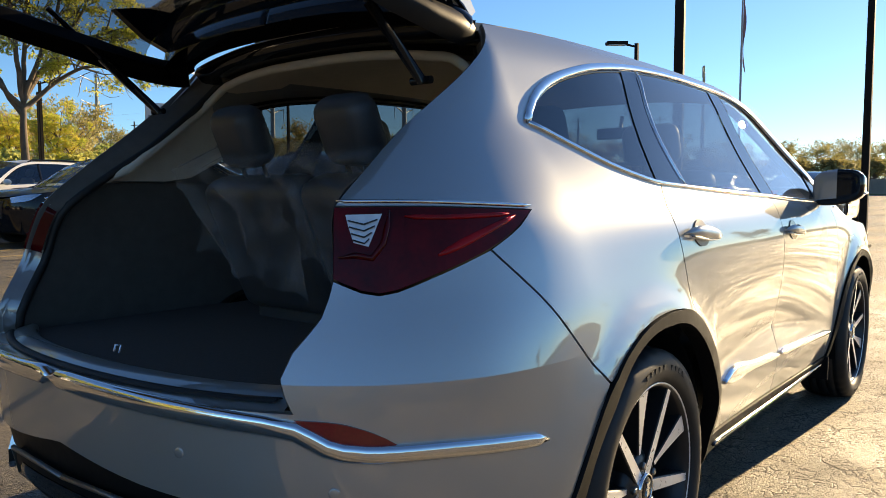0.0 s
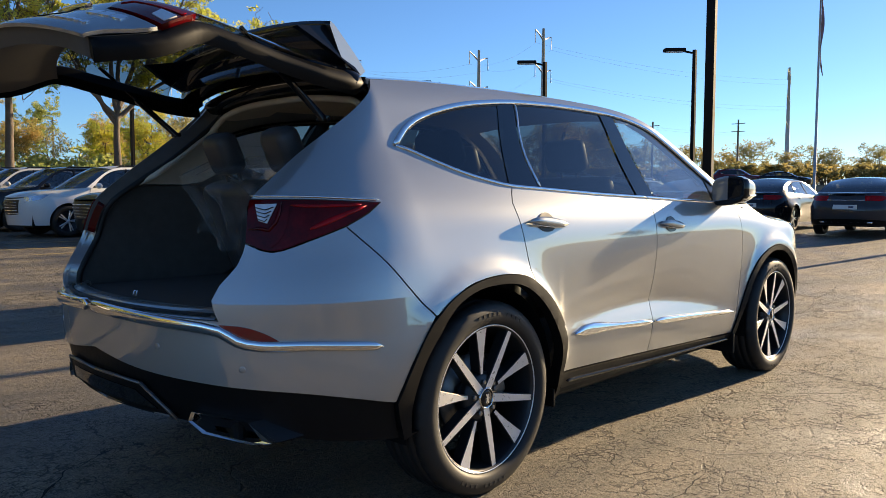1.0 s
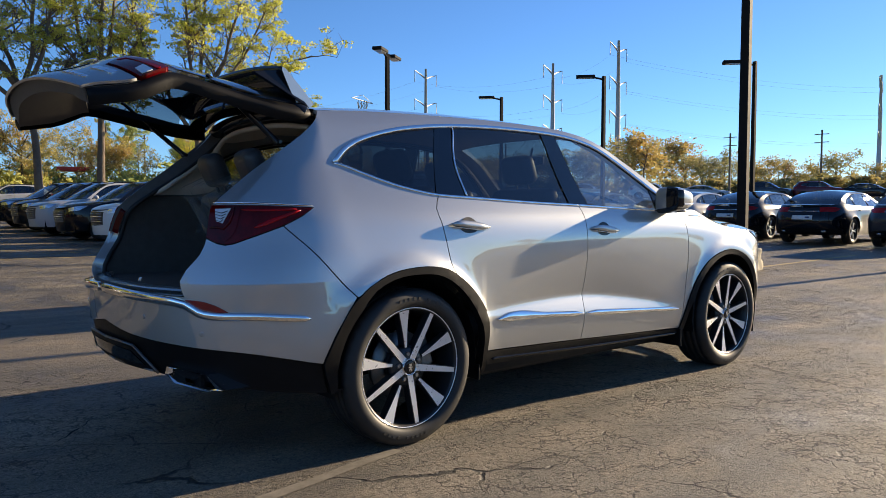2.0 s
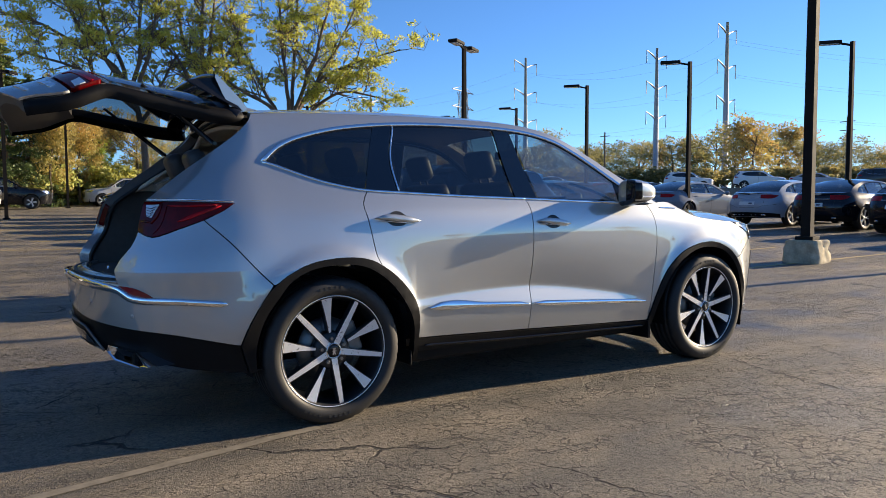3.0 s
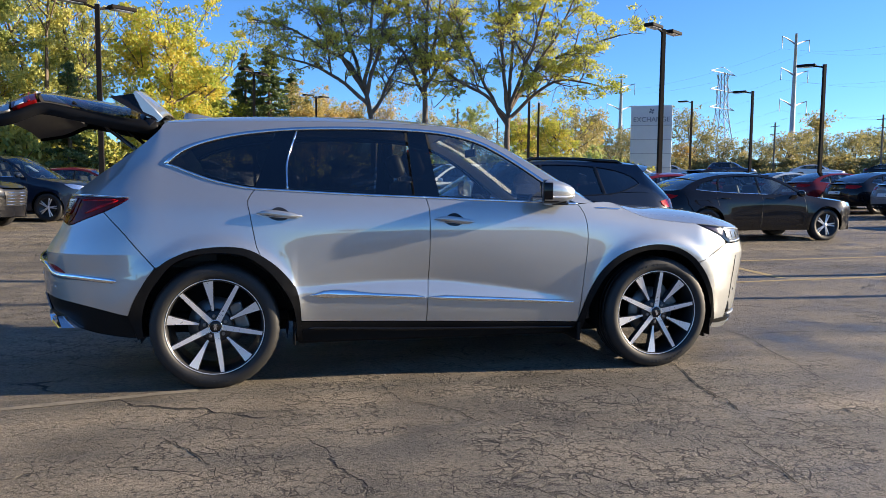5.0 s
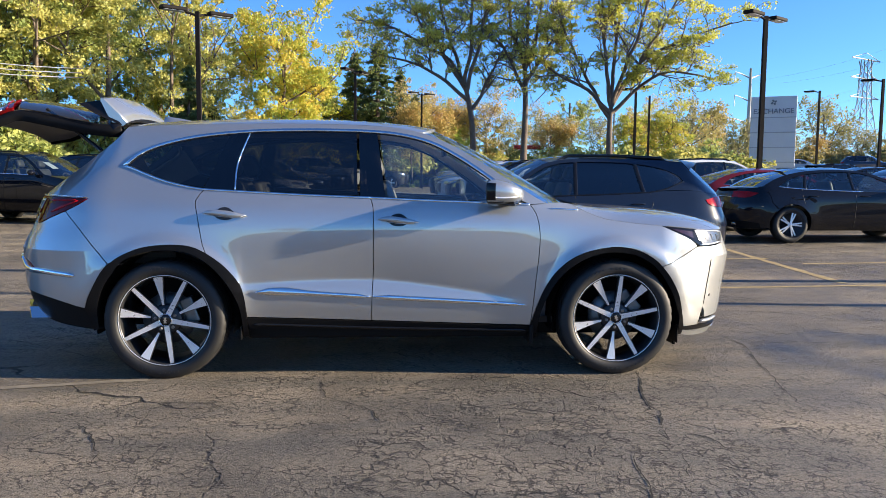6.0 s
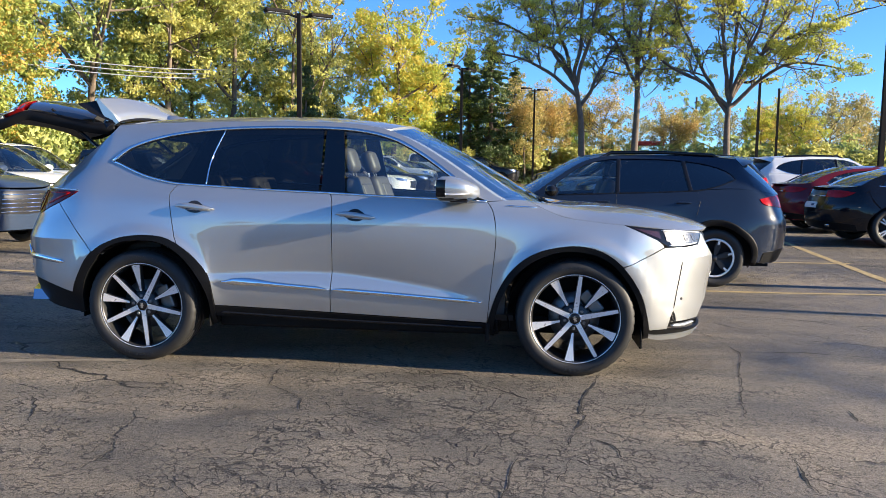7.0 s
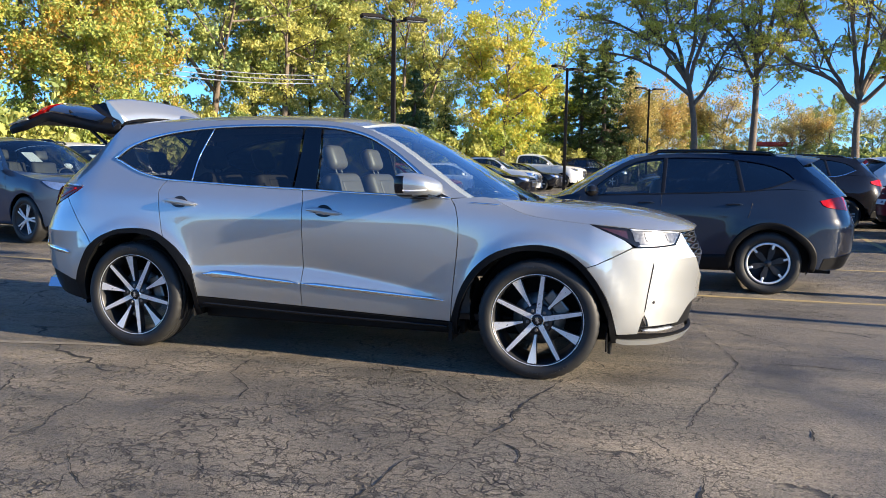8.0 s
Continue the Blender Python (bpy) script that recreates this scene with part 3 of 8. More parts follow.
    strip("running_light", [(1.985, .945), (2.18, .935), (2.36, .920)], .008, .006, M_WHITELENS, hl, "white running light bar", off=.003, taper=.02, **P)
    strip("running_light", [(2.03, .850), (2.15, .850), (2.29, .858)], .010, .006, M_WHITELENS, hl, "white running light bar", off=.003, taper=.02, **P)
    # bumper corner crease, drawn as a thin dark strip
    strip("front_gap_blade", [(2.130, .745), (2.116, .60), (2.100, .44)], lambda t: .009 - .004 * t, .003, M_BLACKGLOSS, car, "thin dark line drawn along the bumper corner crease", off=.0, taper=.03, **P)
    strip("wing_moulding", [(.99, 1.086), (1.08, 1.082), (1.19, 1.076)], .010, .005, M_CHROME, car, "thin bright wing trim", taper=.03, **P)
    # mirror
    bm = bmesh.new()
    bmesh.ops.create_uvsphere(bm, u_segments=28, v_segments=16, radius=1)
    for v in bm.verts:
        x, y, z = v.co
        sq = lambda q, e: math.copysign(abs(q) ** e, q)
        x, y, z = sq(x, .62), sq(y, .5), sq(z, .50)
        if x < -.35:
            x = -.35 - (abs(x) - .35) * .10
        w = 1 - .16 * (y < 0) * abs(y)
        z *= 1 - (.40 if z > 0 else .52) * max(0, x) ** 1.5
        v.co = (.650 + x * .158 + .035 * y, (-.995 + y * .112), 1.186 + z * .084 * w - .010 * y - .012 * max(0, x))
        if side > 0:
            v.co.y *= -1
    if side > 0:
        bmesh.ops.reverse_faces(bm, faces=bm.faces[:])
    for f in bm.faces:
        f.smooth = True
        c = f.calc_center_median()
        f.material_index = 1 if c.z < 1.132 or c.x < .590 else 0
    mir = part("wing_mirror", bm, [M_SILVER, M_BLACKGLOSS], car, "silver door mirror on a black foot")
    bm = bmesh.new()
    sig = [Vector((x_, y_, z_)) for x_, y_, z_ in smooth_line([(.615, -1.1065, 1.158), (.66, -1.109, 1.157), (.72, -1.100, 1.160), (.762, -1.075, 1.166)], .012)]
    tube(bm, sig, .0055, 6)
    if side > 0:
        for v in bm.verts:
            v.co.y *= -1
        bmesh.ops.reverse_faces(bm, faces=bm.faces[:])
    part("turn_signal", bm, M_WHITELENS, mir, "thin clear turn signal", True)
    bm = bmesh.new()
    tube(bm, [(.71, -.855, 1.122), (.71, -.90, 1.124), (.70, -.96, 1.135)], [.030, .026, .024], 10)
    box(bm, (.64, -1.04, 1.106), (.75, -.885, 1.122), .006)
    if side > 0:
        for v in bm.verts:
            v.co.y *= -1
        bmesh.ops.reverse_faces(bm, faces=bm.faces[:])
    part("mirror_foot", bm, M_BLACKGLOSS, mir, "gloss black foot", True)
    bm = bmesh.new()
    lathe(bm, [(0, 0), (1, 0), (1, .05)], 24)
    for v in bm.verts:
        x, y, z = v.co
        v.co = (.598 + x * .030 - y * .02, (-.993 + x * .094) * (1 if side < 0 else -1), 1.184 + z * .058)
    part("mirror_glass", bm, M_MIRROR, mir, "mirror glass", True)


for sd in (-1, 1):
    flank(sd)

# ---- roof, bonnet, windscreen ----
SIDE_W = [Vector(surf(*p)) for p in smooth_line([(.18, 1.578), (.36, 1.505), (.54, 1.402), (.72, 1.285), (.90, 1.165), (.985, 1.118)], .06)]


def across(side_pts, mid_pts, nu=24, power=2.2):
    """A crowned sheet between an edge line, its mirror image and a middle line."""
    rings = []
    for a, c in zip(side_pts, mid_pts):
        ring = []
        for k in range(nu + 1):
            u = -1 + 2 * k / nu
            w = 1 - abs(u) ** power
            ring.append(Vector((a.x + (c.x - a.x) * w, a.y * -u, a.z + (c.z - a.z) * w)))
        rings.append(ring)
    return rings


def sheet(name, side_pts, mid_pts, material, label="", depth=.02, power=2.2, nu=24, lift_=0.0, parent=None):
    bm = bmesh.new()
    rings = across(side_pts, mid_pts, nu, power)
    vs = loft(bm, rings, False, False)
    bm.normal_update()
    if sum(f.normal.z for f in bm.faces) < 0:
        bmesh.ops.reverse_faces(bm, faces=bm.faces[:])
        bm.normal_update()
    if lift_:
        nr = {v: v.normal.copy() for v in bm.verts}
        for v in bm.verts:
            v.co += nr[v] * lift_
    if depth:
        be = [e for e in bm.edges if e.is_boundary]
        nr = {v: v.normal.copy() for e in be for v in e.verts}
        where = {v.co.copy().freeze(): nr[v] for v in nr}
        for e in be:
            e.smooth = False
        r = bmesh.ops.extrude_edge_only(bm, edges=be)
        for v in r["geom"]:
            if isinstance(v, bmesh.types.BMVert):
                v.co -= where[v.co.copy().freeze()] * depth
        bmesh.ops.recalc_face_normals(bm, faces=bm.faces[:])
    return part(name, bm, material, parent or car, label)


def along(pts, n):
    """n points evenly along a polyline."""
    pts = [Vector(p) for p in pts]
    cum = [0]
    for a, b in zip(pts, pts[1:]):
        cum.append(cum[-1] + (b - a).length)
    out = []
    for k in range(n):
        d = cum[-1] * k / (n - 1)
        i = 0
        while i < len(cum) - 2 and d > cum[i + 1]:
            i += 1
        t = (d - cum[i]) / max(1e-9, cum[i + 1] - cum[i])
        out.append(pts[i].lerp(pts[i + 1], min(1, t)))
    return out


roof_side = along([surf(*p) for p in smooth_line(ROOF_EDGE[:7], .04)], 26)
roof_mid = along(smooth_line([(-1.80, 0, 1.640), (-1.5, 0, 1.668), (-1.1, 0, 1.688), (-.6, 0, 1.694), (-.2, 0, 1.684), (.10, 0, 1.658), (.30, 0, 1.628)], .04), 26)
sheet("roof", roof_side, roof_mid, M_SILVER, "silver roof skin", power=2.6)
ws_side = along([surf(s, z) for s, z in smooth_line(ROOF_EDGE[6:], .04)], 18)
ws_mid = along(smooth_line([(.305, 0, 1.622), (.62, 0, 1.470), (.96, 0, 1.280), (1.30, 0, 1.085)], .05), 18)
sheet("windscreen", ws_side, ws_mid, M_SCREEN, "clear windscreen", depth=.004, lift_=-.004)
hd_side = along([surf(s, z) for s, z in smooth_line(HOOD_EDGE, .04)], 24)
hd_mid = along(smooth_line([(1.33, 0, 1.075), (1.6, 0, 1.085), (2.0, 0, 1.055), (2.28, 0, .995), (2.405, 0, .945)], .04), 24)
sheet("bonnet", hd_side, hd_mid, M_SILVER, "silver bonnet", power=3.0)
bm = bmesh.new()
box(bm, (1.02, -.78, 1.03), (1.30, .78, 1.07), .01)
part("cowl", bm, M_TRIM, car, "black plastic cowl")
for k in (-1, 1):
    bm = bmesh.new()
    tube(bm, [(1.27, -.1 + .3 * k, 1.10), (1.16, .12 + .3 * k, 1.135), (1.05, .45 + .3 * k, 1.14)], .010, 6)
    part("wiper", bm, M_CLAD, car, "black wiper arm")
# roof fin
bm = bmesh.new()
loft(bm, [[Vector((x - .0, y, z)) for y, z in ((-w, zb), (-w * .5, zb + h * .7), (0, zb + h), (w * .5, zb + h * .7), (w, zb))] for x, w, h, zb in
          ((-1.45, .012, .006, 1.672), (-1.52, .028, .022, 1.668), (-1.60, .034, .044, 1.660), (-1.66, .032, .058, 1.654), (-1.685, .022, .056, 1.650), (-1.70, .018, .010, 1.648))], False, False)
part("roof_fin", bm, M_SILVER, car, "silver shark-fin aerial")

# ---- nose ----
for sd in (-1, 1):
    panel("front_bumper", outline([(1.79, .735), (2.0, .838)], [(2.0, .838), (2.16, .838), (2.31, .848)], [(2.31, .848), (2.39, .925)], [(2.39, .925), (2.425, .87), (2.48, .775), (2.60, .665), (2.74, .60), (FC, .585)],
                                  [(FC, .585), (FC, .475)], [(FC, .475), (2.60, .470), (2.50, .440), (2.40, .345)], [(2.40, .345), (2.14, .345)], [(2.14, .345), (2.10, .42), (2.07, .30)], [(2.07, .30), (1.93, .30)], [(1.93, .30), (1.85, .54), (1.735, .715), (1.79, .735)]),
          M_SILVER, car, "silver front bumper", fn=surf, side=sd, step=.045, fold=.765)
GRILLE_S = ([.585, .60, .665, .775, .87, .93], [2.82, 2.74, 2.60, 2.48, 2.425, 2.40])
grille = panel("grille", outline([(2.40, .93), (FC, .945)], [(FC, .945), (FC, .59)], [(FC, .59), (2.74, .605), (2.605, .67), (2.485, .78), (2.43, .87), (2.40, .93)]), M_BLACKGLOSS, car, "black diamond mesh grille", off=-.05, depth=.02, fn=surf, side=0)
for k in range(8):
    for sd in (-1, 1):
        z0 = .615 + k * .040
        a0, a1 = float(np.interp(z0, *GRILLE_S)) + .015, float(np.interp(z0 + .03, *GRILLE_S)) + .015
        strip("grille_bar", [(a0, z0), ((a0 + FC) / 2, z0 + .03), (FC - .01, z0)], .009, .012, M_RIMDARK, grille, off=-.046, fn=surf, side=sd, taper=0)
        strip("grille_bar", [(a1, z0 + .03), ((a1 + FC) / 2, z0), (FC - .01, z0 + .03)], .009, .012, M_RIMDARK, grille, off=-.044, fn=surf, side=sd, taper=0)
panel("lower_intake", outline([(2.42, .36), (2.51, .435), (2.60, .466), (FC, .470)], [(FC, .470), (FC, .30)], [(FC, .30), (2.38, .30)], [(2.38, .30), (2.42, .36)]), M_CLAD, car, "black lower air intake", off=-.03, depth=.02, fn=surf, side=0)
panel("front_lip", outline([(1.93, .298), (2.07, .298), (2.36, .275), (FC, .262)], [(FC, .262), (FC, .250)], [(FC, .250), (2.30, .258), (2.02, .266), (1.925, .276)], [(1.925, .276), (1.93, .298)]), M_CLAD, car, "black strip above the lower lip", off=.000, depth=.02, fn=surf, side=0)
panel("front_valance", outline([(1.925, .272), (2.02, .262), (2.30, .254), (FC, .246)], [(FC, .246), (FC, .214)], [(FC, .214), (2.30, .218), (2.02, .228), (1.92, .250)], [(1.92, .25), (1.925, .272)]), M_SILVER, car, "silver lower lip", off=.006, depth=.02, fn=surf, side=0)
for sd in (-1, 1):
    panel("bumper_vent", outline([(2.105, .40), (2.14, .345)], [(2.14, .345), (2.355, .345)], [(2.355, .345), (2.37, .300)], [(2.37, .300), (2.075, .302)], [(2.075, .302), (2.105, .40)]), M_BLACKGLOSS, car, "gloss black corner vent", off=-.02, depth=.015, fn=surf, side=sd)
    strip("vent_bar", [(2.10, .325), (2.22, .318), (2.35, .325)], .022, .014, M_SILVER, car, "silver vent bar", off=-.004, fn=surf, side=sd, taper=.05)
    c = Vector(surf(2.16, .50))
    n = normal_at(surf, 2.16, .50)
    if sd > 0:
        c.y, n.y = -c.y, -n.y
    disc_on("parking_sensor", c, n, .010, .003, M_RIMDARK, car)

# ---- tail ----
BUMP_LOW = [(RC, .600), (-2.714, .565), (-2.434, .542), (-2.142, .513), (-1.885, .452)]
panel("rear_bumper", outline([(-1.765, .735), (-1.9, .925), (-2.03, 1.053)], TAIL_LOW[2:], OPENING_LOW, [(-2.414, .757), (-2.6, .760), (RC, .765)], [(RC, .765), (RC, .60)], BUMP_LOW, [(-1.885, .452), (-1.845, .565), (-1.765, .735)]),
      M_SILVER, car, "silver rear bumper", fn=surf, side=0, step=.045, fold=.81)
panel("rear_skirt", outline(BUMP_LOW, [(-1.885, .452), (-1.865, .31)], [(-1.865, .31), (-2.1, .335), (-2.35, .372), (-2.6, .385), (RC, .375)], [(RC, .375), (RC, .60)]), M_CLAD, car, "black plastic rear skirt", off=-.012, depth=.04, fn=surf, side=0)
panel("skid_plate", outline([(RC, .515), (-2.70, .512)], [(-2.70, .512), (-2.60, .405)], [(-2.60, .405), (RC, .395)], [(RC, .395), (RC, .515)]), M_CLAD, car, "dark skid plate", off=.004, depth=.02, fn=surf, side=0)
for sd in (-1, 1):
    strip("skid_trim", [(RC, .520), (-2.70, .517)], .010, .008, M_DISC, car, "silver skid plate edge", off=.006, fn=surf, side=sd, taper=0)
    strip("skid_trim", [(-2.70, .520), (-2.597, .405)], .010, .008, M_DISC, car, "silver skid plate corner", off=.006, fn=surf, side=sd, taper=0)
    strip("skid_trim", [(RC, .408), (-2.62, .412)], .007, .006, M_DISC, car, "silver lower skid edge", off=.006, fn=surf, side=sd, taper=0)
    panel("skid_recess", outline([(RC, .49), (-2.73, .487)], [(-2.73, .487), (-2.66, .43)], [(-2.66, .43), (RC, .43)], [(RC, .43), (RC, .49)]), M_BLACKGLOSS, car, "black skid plate recess", off=.007, depth=.004, gap=0, fn=surf, side=sd)
    strip("bumper_moulding", [(RC, .757), (-2.70, .748), (-2.46, .732), (-2.405, .722), (-2.35, .690), (-2.28, .677), (-2.12, .674), (-1.925, .656)], lambda t: .044 - .014 * t, .013, M_CHROME, car, "chrome bumper moulding", off=.002, fn=surf, side=sd, taper=.04)
    panel("bumper_reflector", outline([(-2.408, .744), (-2.33, .738), (-2.265, .716), (-2.222, .690)], [(-2.222, .690), (-2.30, .692), (-2.355, .705)], [(-2.355, .705), (-2.408, .744)], step=.015), M_REFLECTOR, car, "red bumper reflector", off=.003, depth=.01, gap=0, step=.03, fn=surf, side=sd)
    for s, z in ((-2.34, .60), (-2.62, .655)):
        c, n = Vector(surf(s, z)), normal_at(surf, s, z)
        if sd > 0:
            c.y, n.y = -c.y, -n.y
        disc_on("parking_sensor", c, n, .011, .002, M_SILVER, car)
    # exhaust finisher
    bm = bmesh.new()
    prof = [(-.528, .444), (-.725, .428), (-.800, .368), (-.738, .357), (-.570, .376), (-.516, .411)]
    inner = [(-.533, .439), (-.719, .423), (-.762, .371), (-.734, .362), (-.574, .381), (-.522, .411)]

    def rear_x(y):
        return -2.478 + .55 * max(0, abs(y) - .45) ** 1.2
    rings = [[Vector((rear_x(y) + dx, -y * sd * -1, z)) for y, z in pr] for pr, dx in ((prof, .14), (prof, .0), (inner, .008), (inner, .10))]
    loft(bm, rings, True, False, False)
    bmesh.ops.recalc_face_normals(bm, faces=bm.faces[:])
    ex = part("exhaust_finisher", bm, M_CHROME, car, "chrome trapezoid exhaust finisher")
    bm = bmesh.new()
    f = bm.faces.new([bm.verts.new((rear_x(y) + .09, y * sd, z)) for y, z in inner])
    part("exhaust_throat", bm, M_CLAD, ex, "black exhaust opening")

# load sill behind the bumper
bm = bmesh.new()
rings = []
for k in range(41):
    s = -2.43 + (RC + 2.43) * min(k, 40 - k) / 20
    sgn = -1 if k <= 20 else 1
    a = Vector(surf(s, .765))
    n = normal_at(surf, s, .765)
    n.z = 0
    ring = []
    for d, z in ((.008, .757), (.040, .763), (.060, .772), (.072, .776), (.098, .783), (.112, .778), (.120, .74)):
        p = a - n * d
        ring.append(Vector((p.x, abs(p.y) * sgn, z)))
    rings.append(ring)
loft(bm, rings, False, False)
bmesh.ops.recalc_face_normals(bm, faces=bm.faces[:])
part("load_sill", bm, M_SILVER, car, "silver painted load sill")
# the dark gap above the bumper chrome, drawn as a raised dark strip
bm = bmesh.new()
rings = []
for k in range(41):
    s = -2.45 + (RC + 2.45) * min(k, 40 - k) / 20
    sgn = -1 if k <= 20 else 1
    a = Vector(surf(s, .765))
    n = normal_at(surf, s, .765)
    n.z = 0
    p = a - n * .045
    rings.append([Vector((p.x + dx, abs(p.y) * sgn, .7665 + dz)) for dx, dz in ((-.012, 0), (-.006, .006), (.006, .006), (.012, 0))])
loft(bm, rings, False, False)
part("sill_gap", bm, M_RUBBER, car, "dark strip drawn for the shaded gap in the load sill")

# tailgate opening: jambs, seals
for sd in (-1, 1):
    path = smooth_line([*OPENING, *OPENING_LOW], .03)
    bm = bmesh.new()
    rings = []
    for s, z in path:
        p, n = Vector(surf(s, z)), normal_at(surf, s, z)
        q = p - n * .012
        k = min(.85, max(.20, (z - 1.0) / .40))
        r1 = Vector((p.x + .020, p.y + .022 * k, z - .012 * k))
        r2 = Vector((p.x + .035, p.y + .055 * k, z - .030 * k))
        r3 = Vector((p.x + .060, p.y + .078 * k, z - .042 * k))
        rings.append([Vector((v.x, v.y * (-sd), v.z)) if sd > 0 else v for v in (p - n * .002, q, r1, r2, r3)])
    loft(bm, rings, False, False)
    bmesh.ops.recalc_face_normals(bm, faces=bm.faces[:])
    for f in bm.faces:
        f.material_index = 1 if f.calc_center_median().z < .995 else 0
    part("tailgate_jamb", bm, [M_TRIM, M_SILVER], car, "tailgate jamb, black above and silver below")
    bm = bmesh.new()
    pts = []
    for s, z in path:
        p = Vector(surf(s, z))
        k = min(.85, max(.20, (z - 1.0) / .40))
        pts.append(Vector((p.x + .062, (p.y + .074 * k) * (-sd if sd > 0 else 1), z - .038 * k)))
    tube(bm, pts, .013, 8)
    part("rubber_seal", bm, M_RUBBER, car, "black rubber door seal", True)
bm = bmesh.new()
rings = []
for k in range(25):
    y = -.60 + 1.2 * k / 24
    w = 1 - (abs(y) / .66) ** 2.4
    x, z = -1.745 - .055 * w, 1.592 + .045 * w
    rings.append([Vector((x, y, z)), Vector((x - .01, y, z - .02)), Vector((x + .03, y, z - .055)), Vector((x + .12, y, z - .075)), Vector((x + .16, y, z - .06))])
loft(bm, rings, False, False)
part("header_jamb", bm, M_BLACKGLOSS, car, "black painted roof header")

# ---- wheels ----
def build_wheel():
    w = new("wheel")
    w.parent = car
    bm = bmesh.new()
    prof = [(.268, -.098), (.277, -.117), (.292, -.125), (.318, -.129), (.345, -.124), (.362, -.116), (.373, -.104), (.378, -.092)]
    tread = []
    for yc in (-.066, -.024, .024, .066):
        tread += [(.381, yc - .007), (.373, yc - .004), (.373, yc + .004), (.381, yc + .007)]
    back = [(r, -y) for r, y in reversed(prof)]
    lathe(bm, [(.284 + (r - .268) * .841, y) for r, y in prof + tread + back + [(.268, .098), (.268, -.098)]], 160)
    for v in bm.verts:
        r = math.hypot(v.co.x, v.co.z)
        a = math.atan2(v.co.z, v.co.x) / (2 * math.pi) * 160
        if r > .369 and abs(v.co.y) > .062 and round(a) % 4 == 0:
            v.co.x, v.co.z = v.co.x * (1 - .004 / r), v.co.z * (1 - .004 / r)
    tyre = part("tyre", bm, M_RUBBER, w, "black road tyre")
    for k in range(10):
        for half in (0, math.pi):
            if k == 4:
                continue
            bm = bmesh.new()
            box(bm, (.324, -.1300, -.008), (.337, -.127, .008), 0, m=Matrix.Rotation(-(math.pi * .33 + .085 * k + half), 4, 'Y'))
            part("sidewall_mark", bm, M_RUBBER, tyre)
    bm = bmesh.new()
    lathe(bm, [(.291, -.104), (.287, -.112), (.279, -.110), (.273, -.098), (.262, -.03), (.256, .10), (.282, .10)], 64)
    part("rim", bm, M_RIMDARK, w, "dark alloy rim barrel")
    bm = bmesh.new()
    lathe(bm, [(.2890, -.1055), (.2872, -.1130), (.2838, -.1130), (.2815, -.108)], 64)
    part("rim_lip", bm, M_MACHINED, w, "machined rim lip")

    def spoke(r0, r1, w0, w1, y0, y1, thick, ang, dark_side):
        bm = bmesh.new()
        n = 7
        rings = []
        for i in range(n + 1):
            t = i / n
            r = r0 + (r1 - r0) * t
            wd = (w0 + (w1 - w0) * t ** 1.4) / 2
            y = y0 + (y1 - y0) * (t ** 2.0) - .004 * math.sin(math.pi * t)
            rings.append([Vector((r, y + .003, -wd)), Vector((r, y, -wd + .003)), Vector((r, y, wd - .003)), Vector((r, y + .003, wd)), Vector((r, y + thick, wd * .8)), Vector((r, y + thick, -wd * .8))])
        loft(bm, rings, True, True, False)
        for f in bm.faces:
            f.normal_update()
        bmesh.ops.recalc_face_normals(bm, faces=bm.faces[:])
        for f in bm.faces:
            f.material_index = 0 if f.normal.y < -.75 else 1
        bmesh.ops.transform(bm, matrix=Matrix.Rotation(-ang, 4, 'Y'), verts=bm.verts[:])
        part("spoke", bm, [M_MACHINED, M_RIMDARK], w, "machined alloy spoke with black flanks")
    for k in range(5):
        a = math.radians(62 + 72 * k)
        spoke(.030, .284, .039, .028, -.091, -.106, .05, a, 0)
        spoke(.095, .284, .019, .068, -.084, -.104, .05, a + math.radians(36), 0)
    bm = bmesh.new()
    lathe(bm, [(0, -.090), (.05, -.090), (.085, -.083), (.10, -.07), (.10, -.03), (0, -.03)], 40)
    part("hub", bm, M_RIMDARK, w, "dark wheel hub")
    bm = bmesh.new()
    lathe(bm, [(0, -.1005), (.026, -.100), (.034, -.097), (.036, -.09)], 28)
    cap = part("hub_cap", bm, M_BLACKGLOSS, w, "gloss black hub cap")
    bm = bmesh.new()
    for m in (Matrix.Rotation(.32, 4, 'Y'), Matrix.Rotation(-.32, 4, 'Y')):
        box(bm, (-.0035, -.1035, -.02), (.0035, -.100, .018), 0, m=m)
    box(bm, (-.012, -.1035, -.0025), (.012, -.100, .0025))
    part("emblem", bm, M_CHROME, cap, "plain chrome emblem")
    bm = bmesh.new()
    lathe(bm, [(.036, -.099), (.038, -.1015), (.041, -.0995), (.042, -.09)], 28)
    part("cap_ring", bm, M_CHROME, cap, "chrome ring")
    for k in range(5):
        a = math.radians(62 + 36 + 72 * k)
        bm = bmesh.new()
        lathe(bm, [(0, -.098), (.008, -.098), (.011, -.094), (.011, -.07)], 6)
        bmesh.ops.translate(bm, verts=bm.verts[:], vec=(.064 * math.cos(a), 0, .064 * math.sin(a)))
        part("wheel_nut", bm, M_DISC, w, "steel wheel nut", False)
    bm = bmesh.new()
    lathe(bm, [(.06, -.012), (.165, -.012), (.165, .012), (.06, .012)], 40)
    part("brake_disc", bm, M_DISC, w, "grey steel brake disc")
    bm = bmesh.new()
    box(bm, (.10, -.035, -.085), (.185, .03, .085), .012)
    bmesh.ops.transform(bm, matrix=Matrix.Rotation(math.radians(-20), 4, 'Y'), verts=bm.verts[:])
    part("brake_caliper", bm, M_DISC, w, "grey brake caliper")
    return w


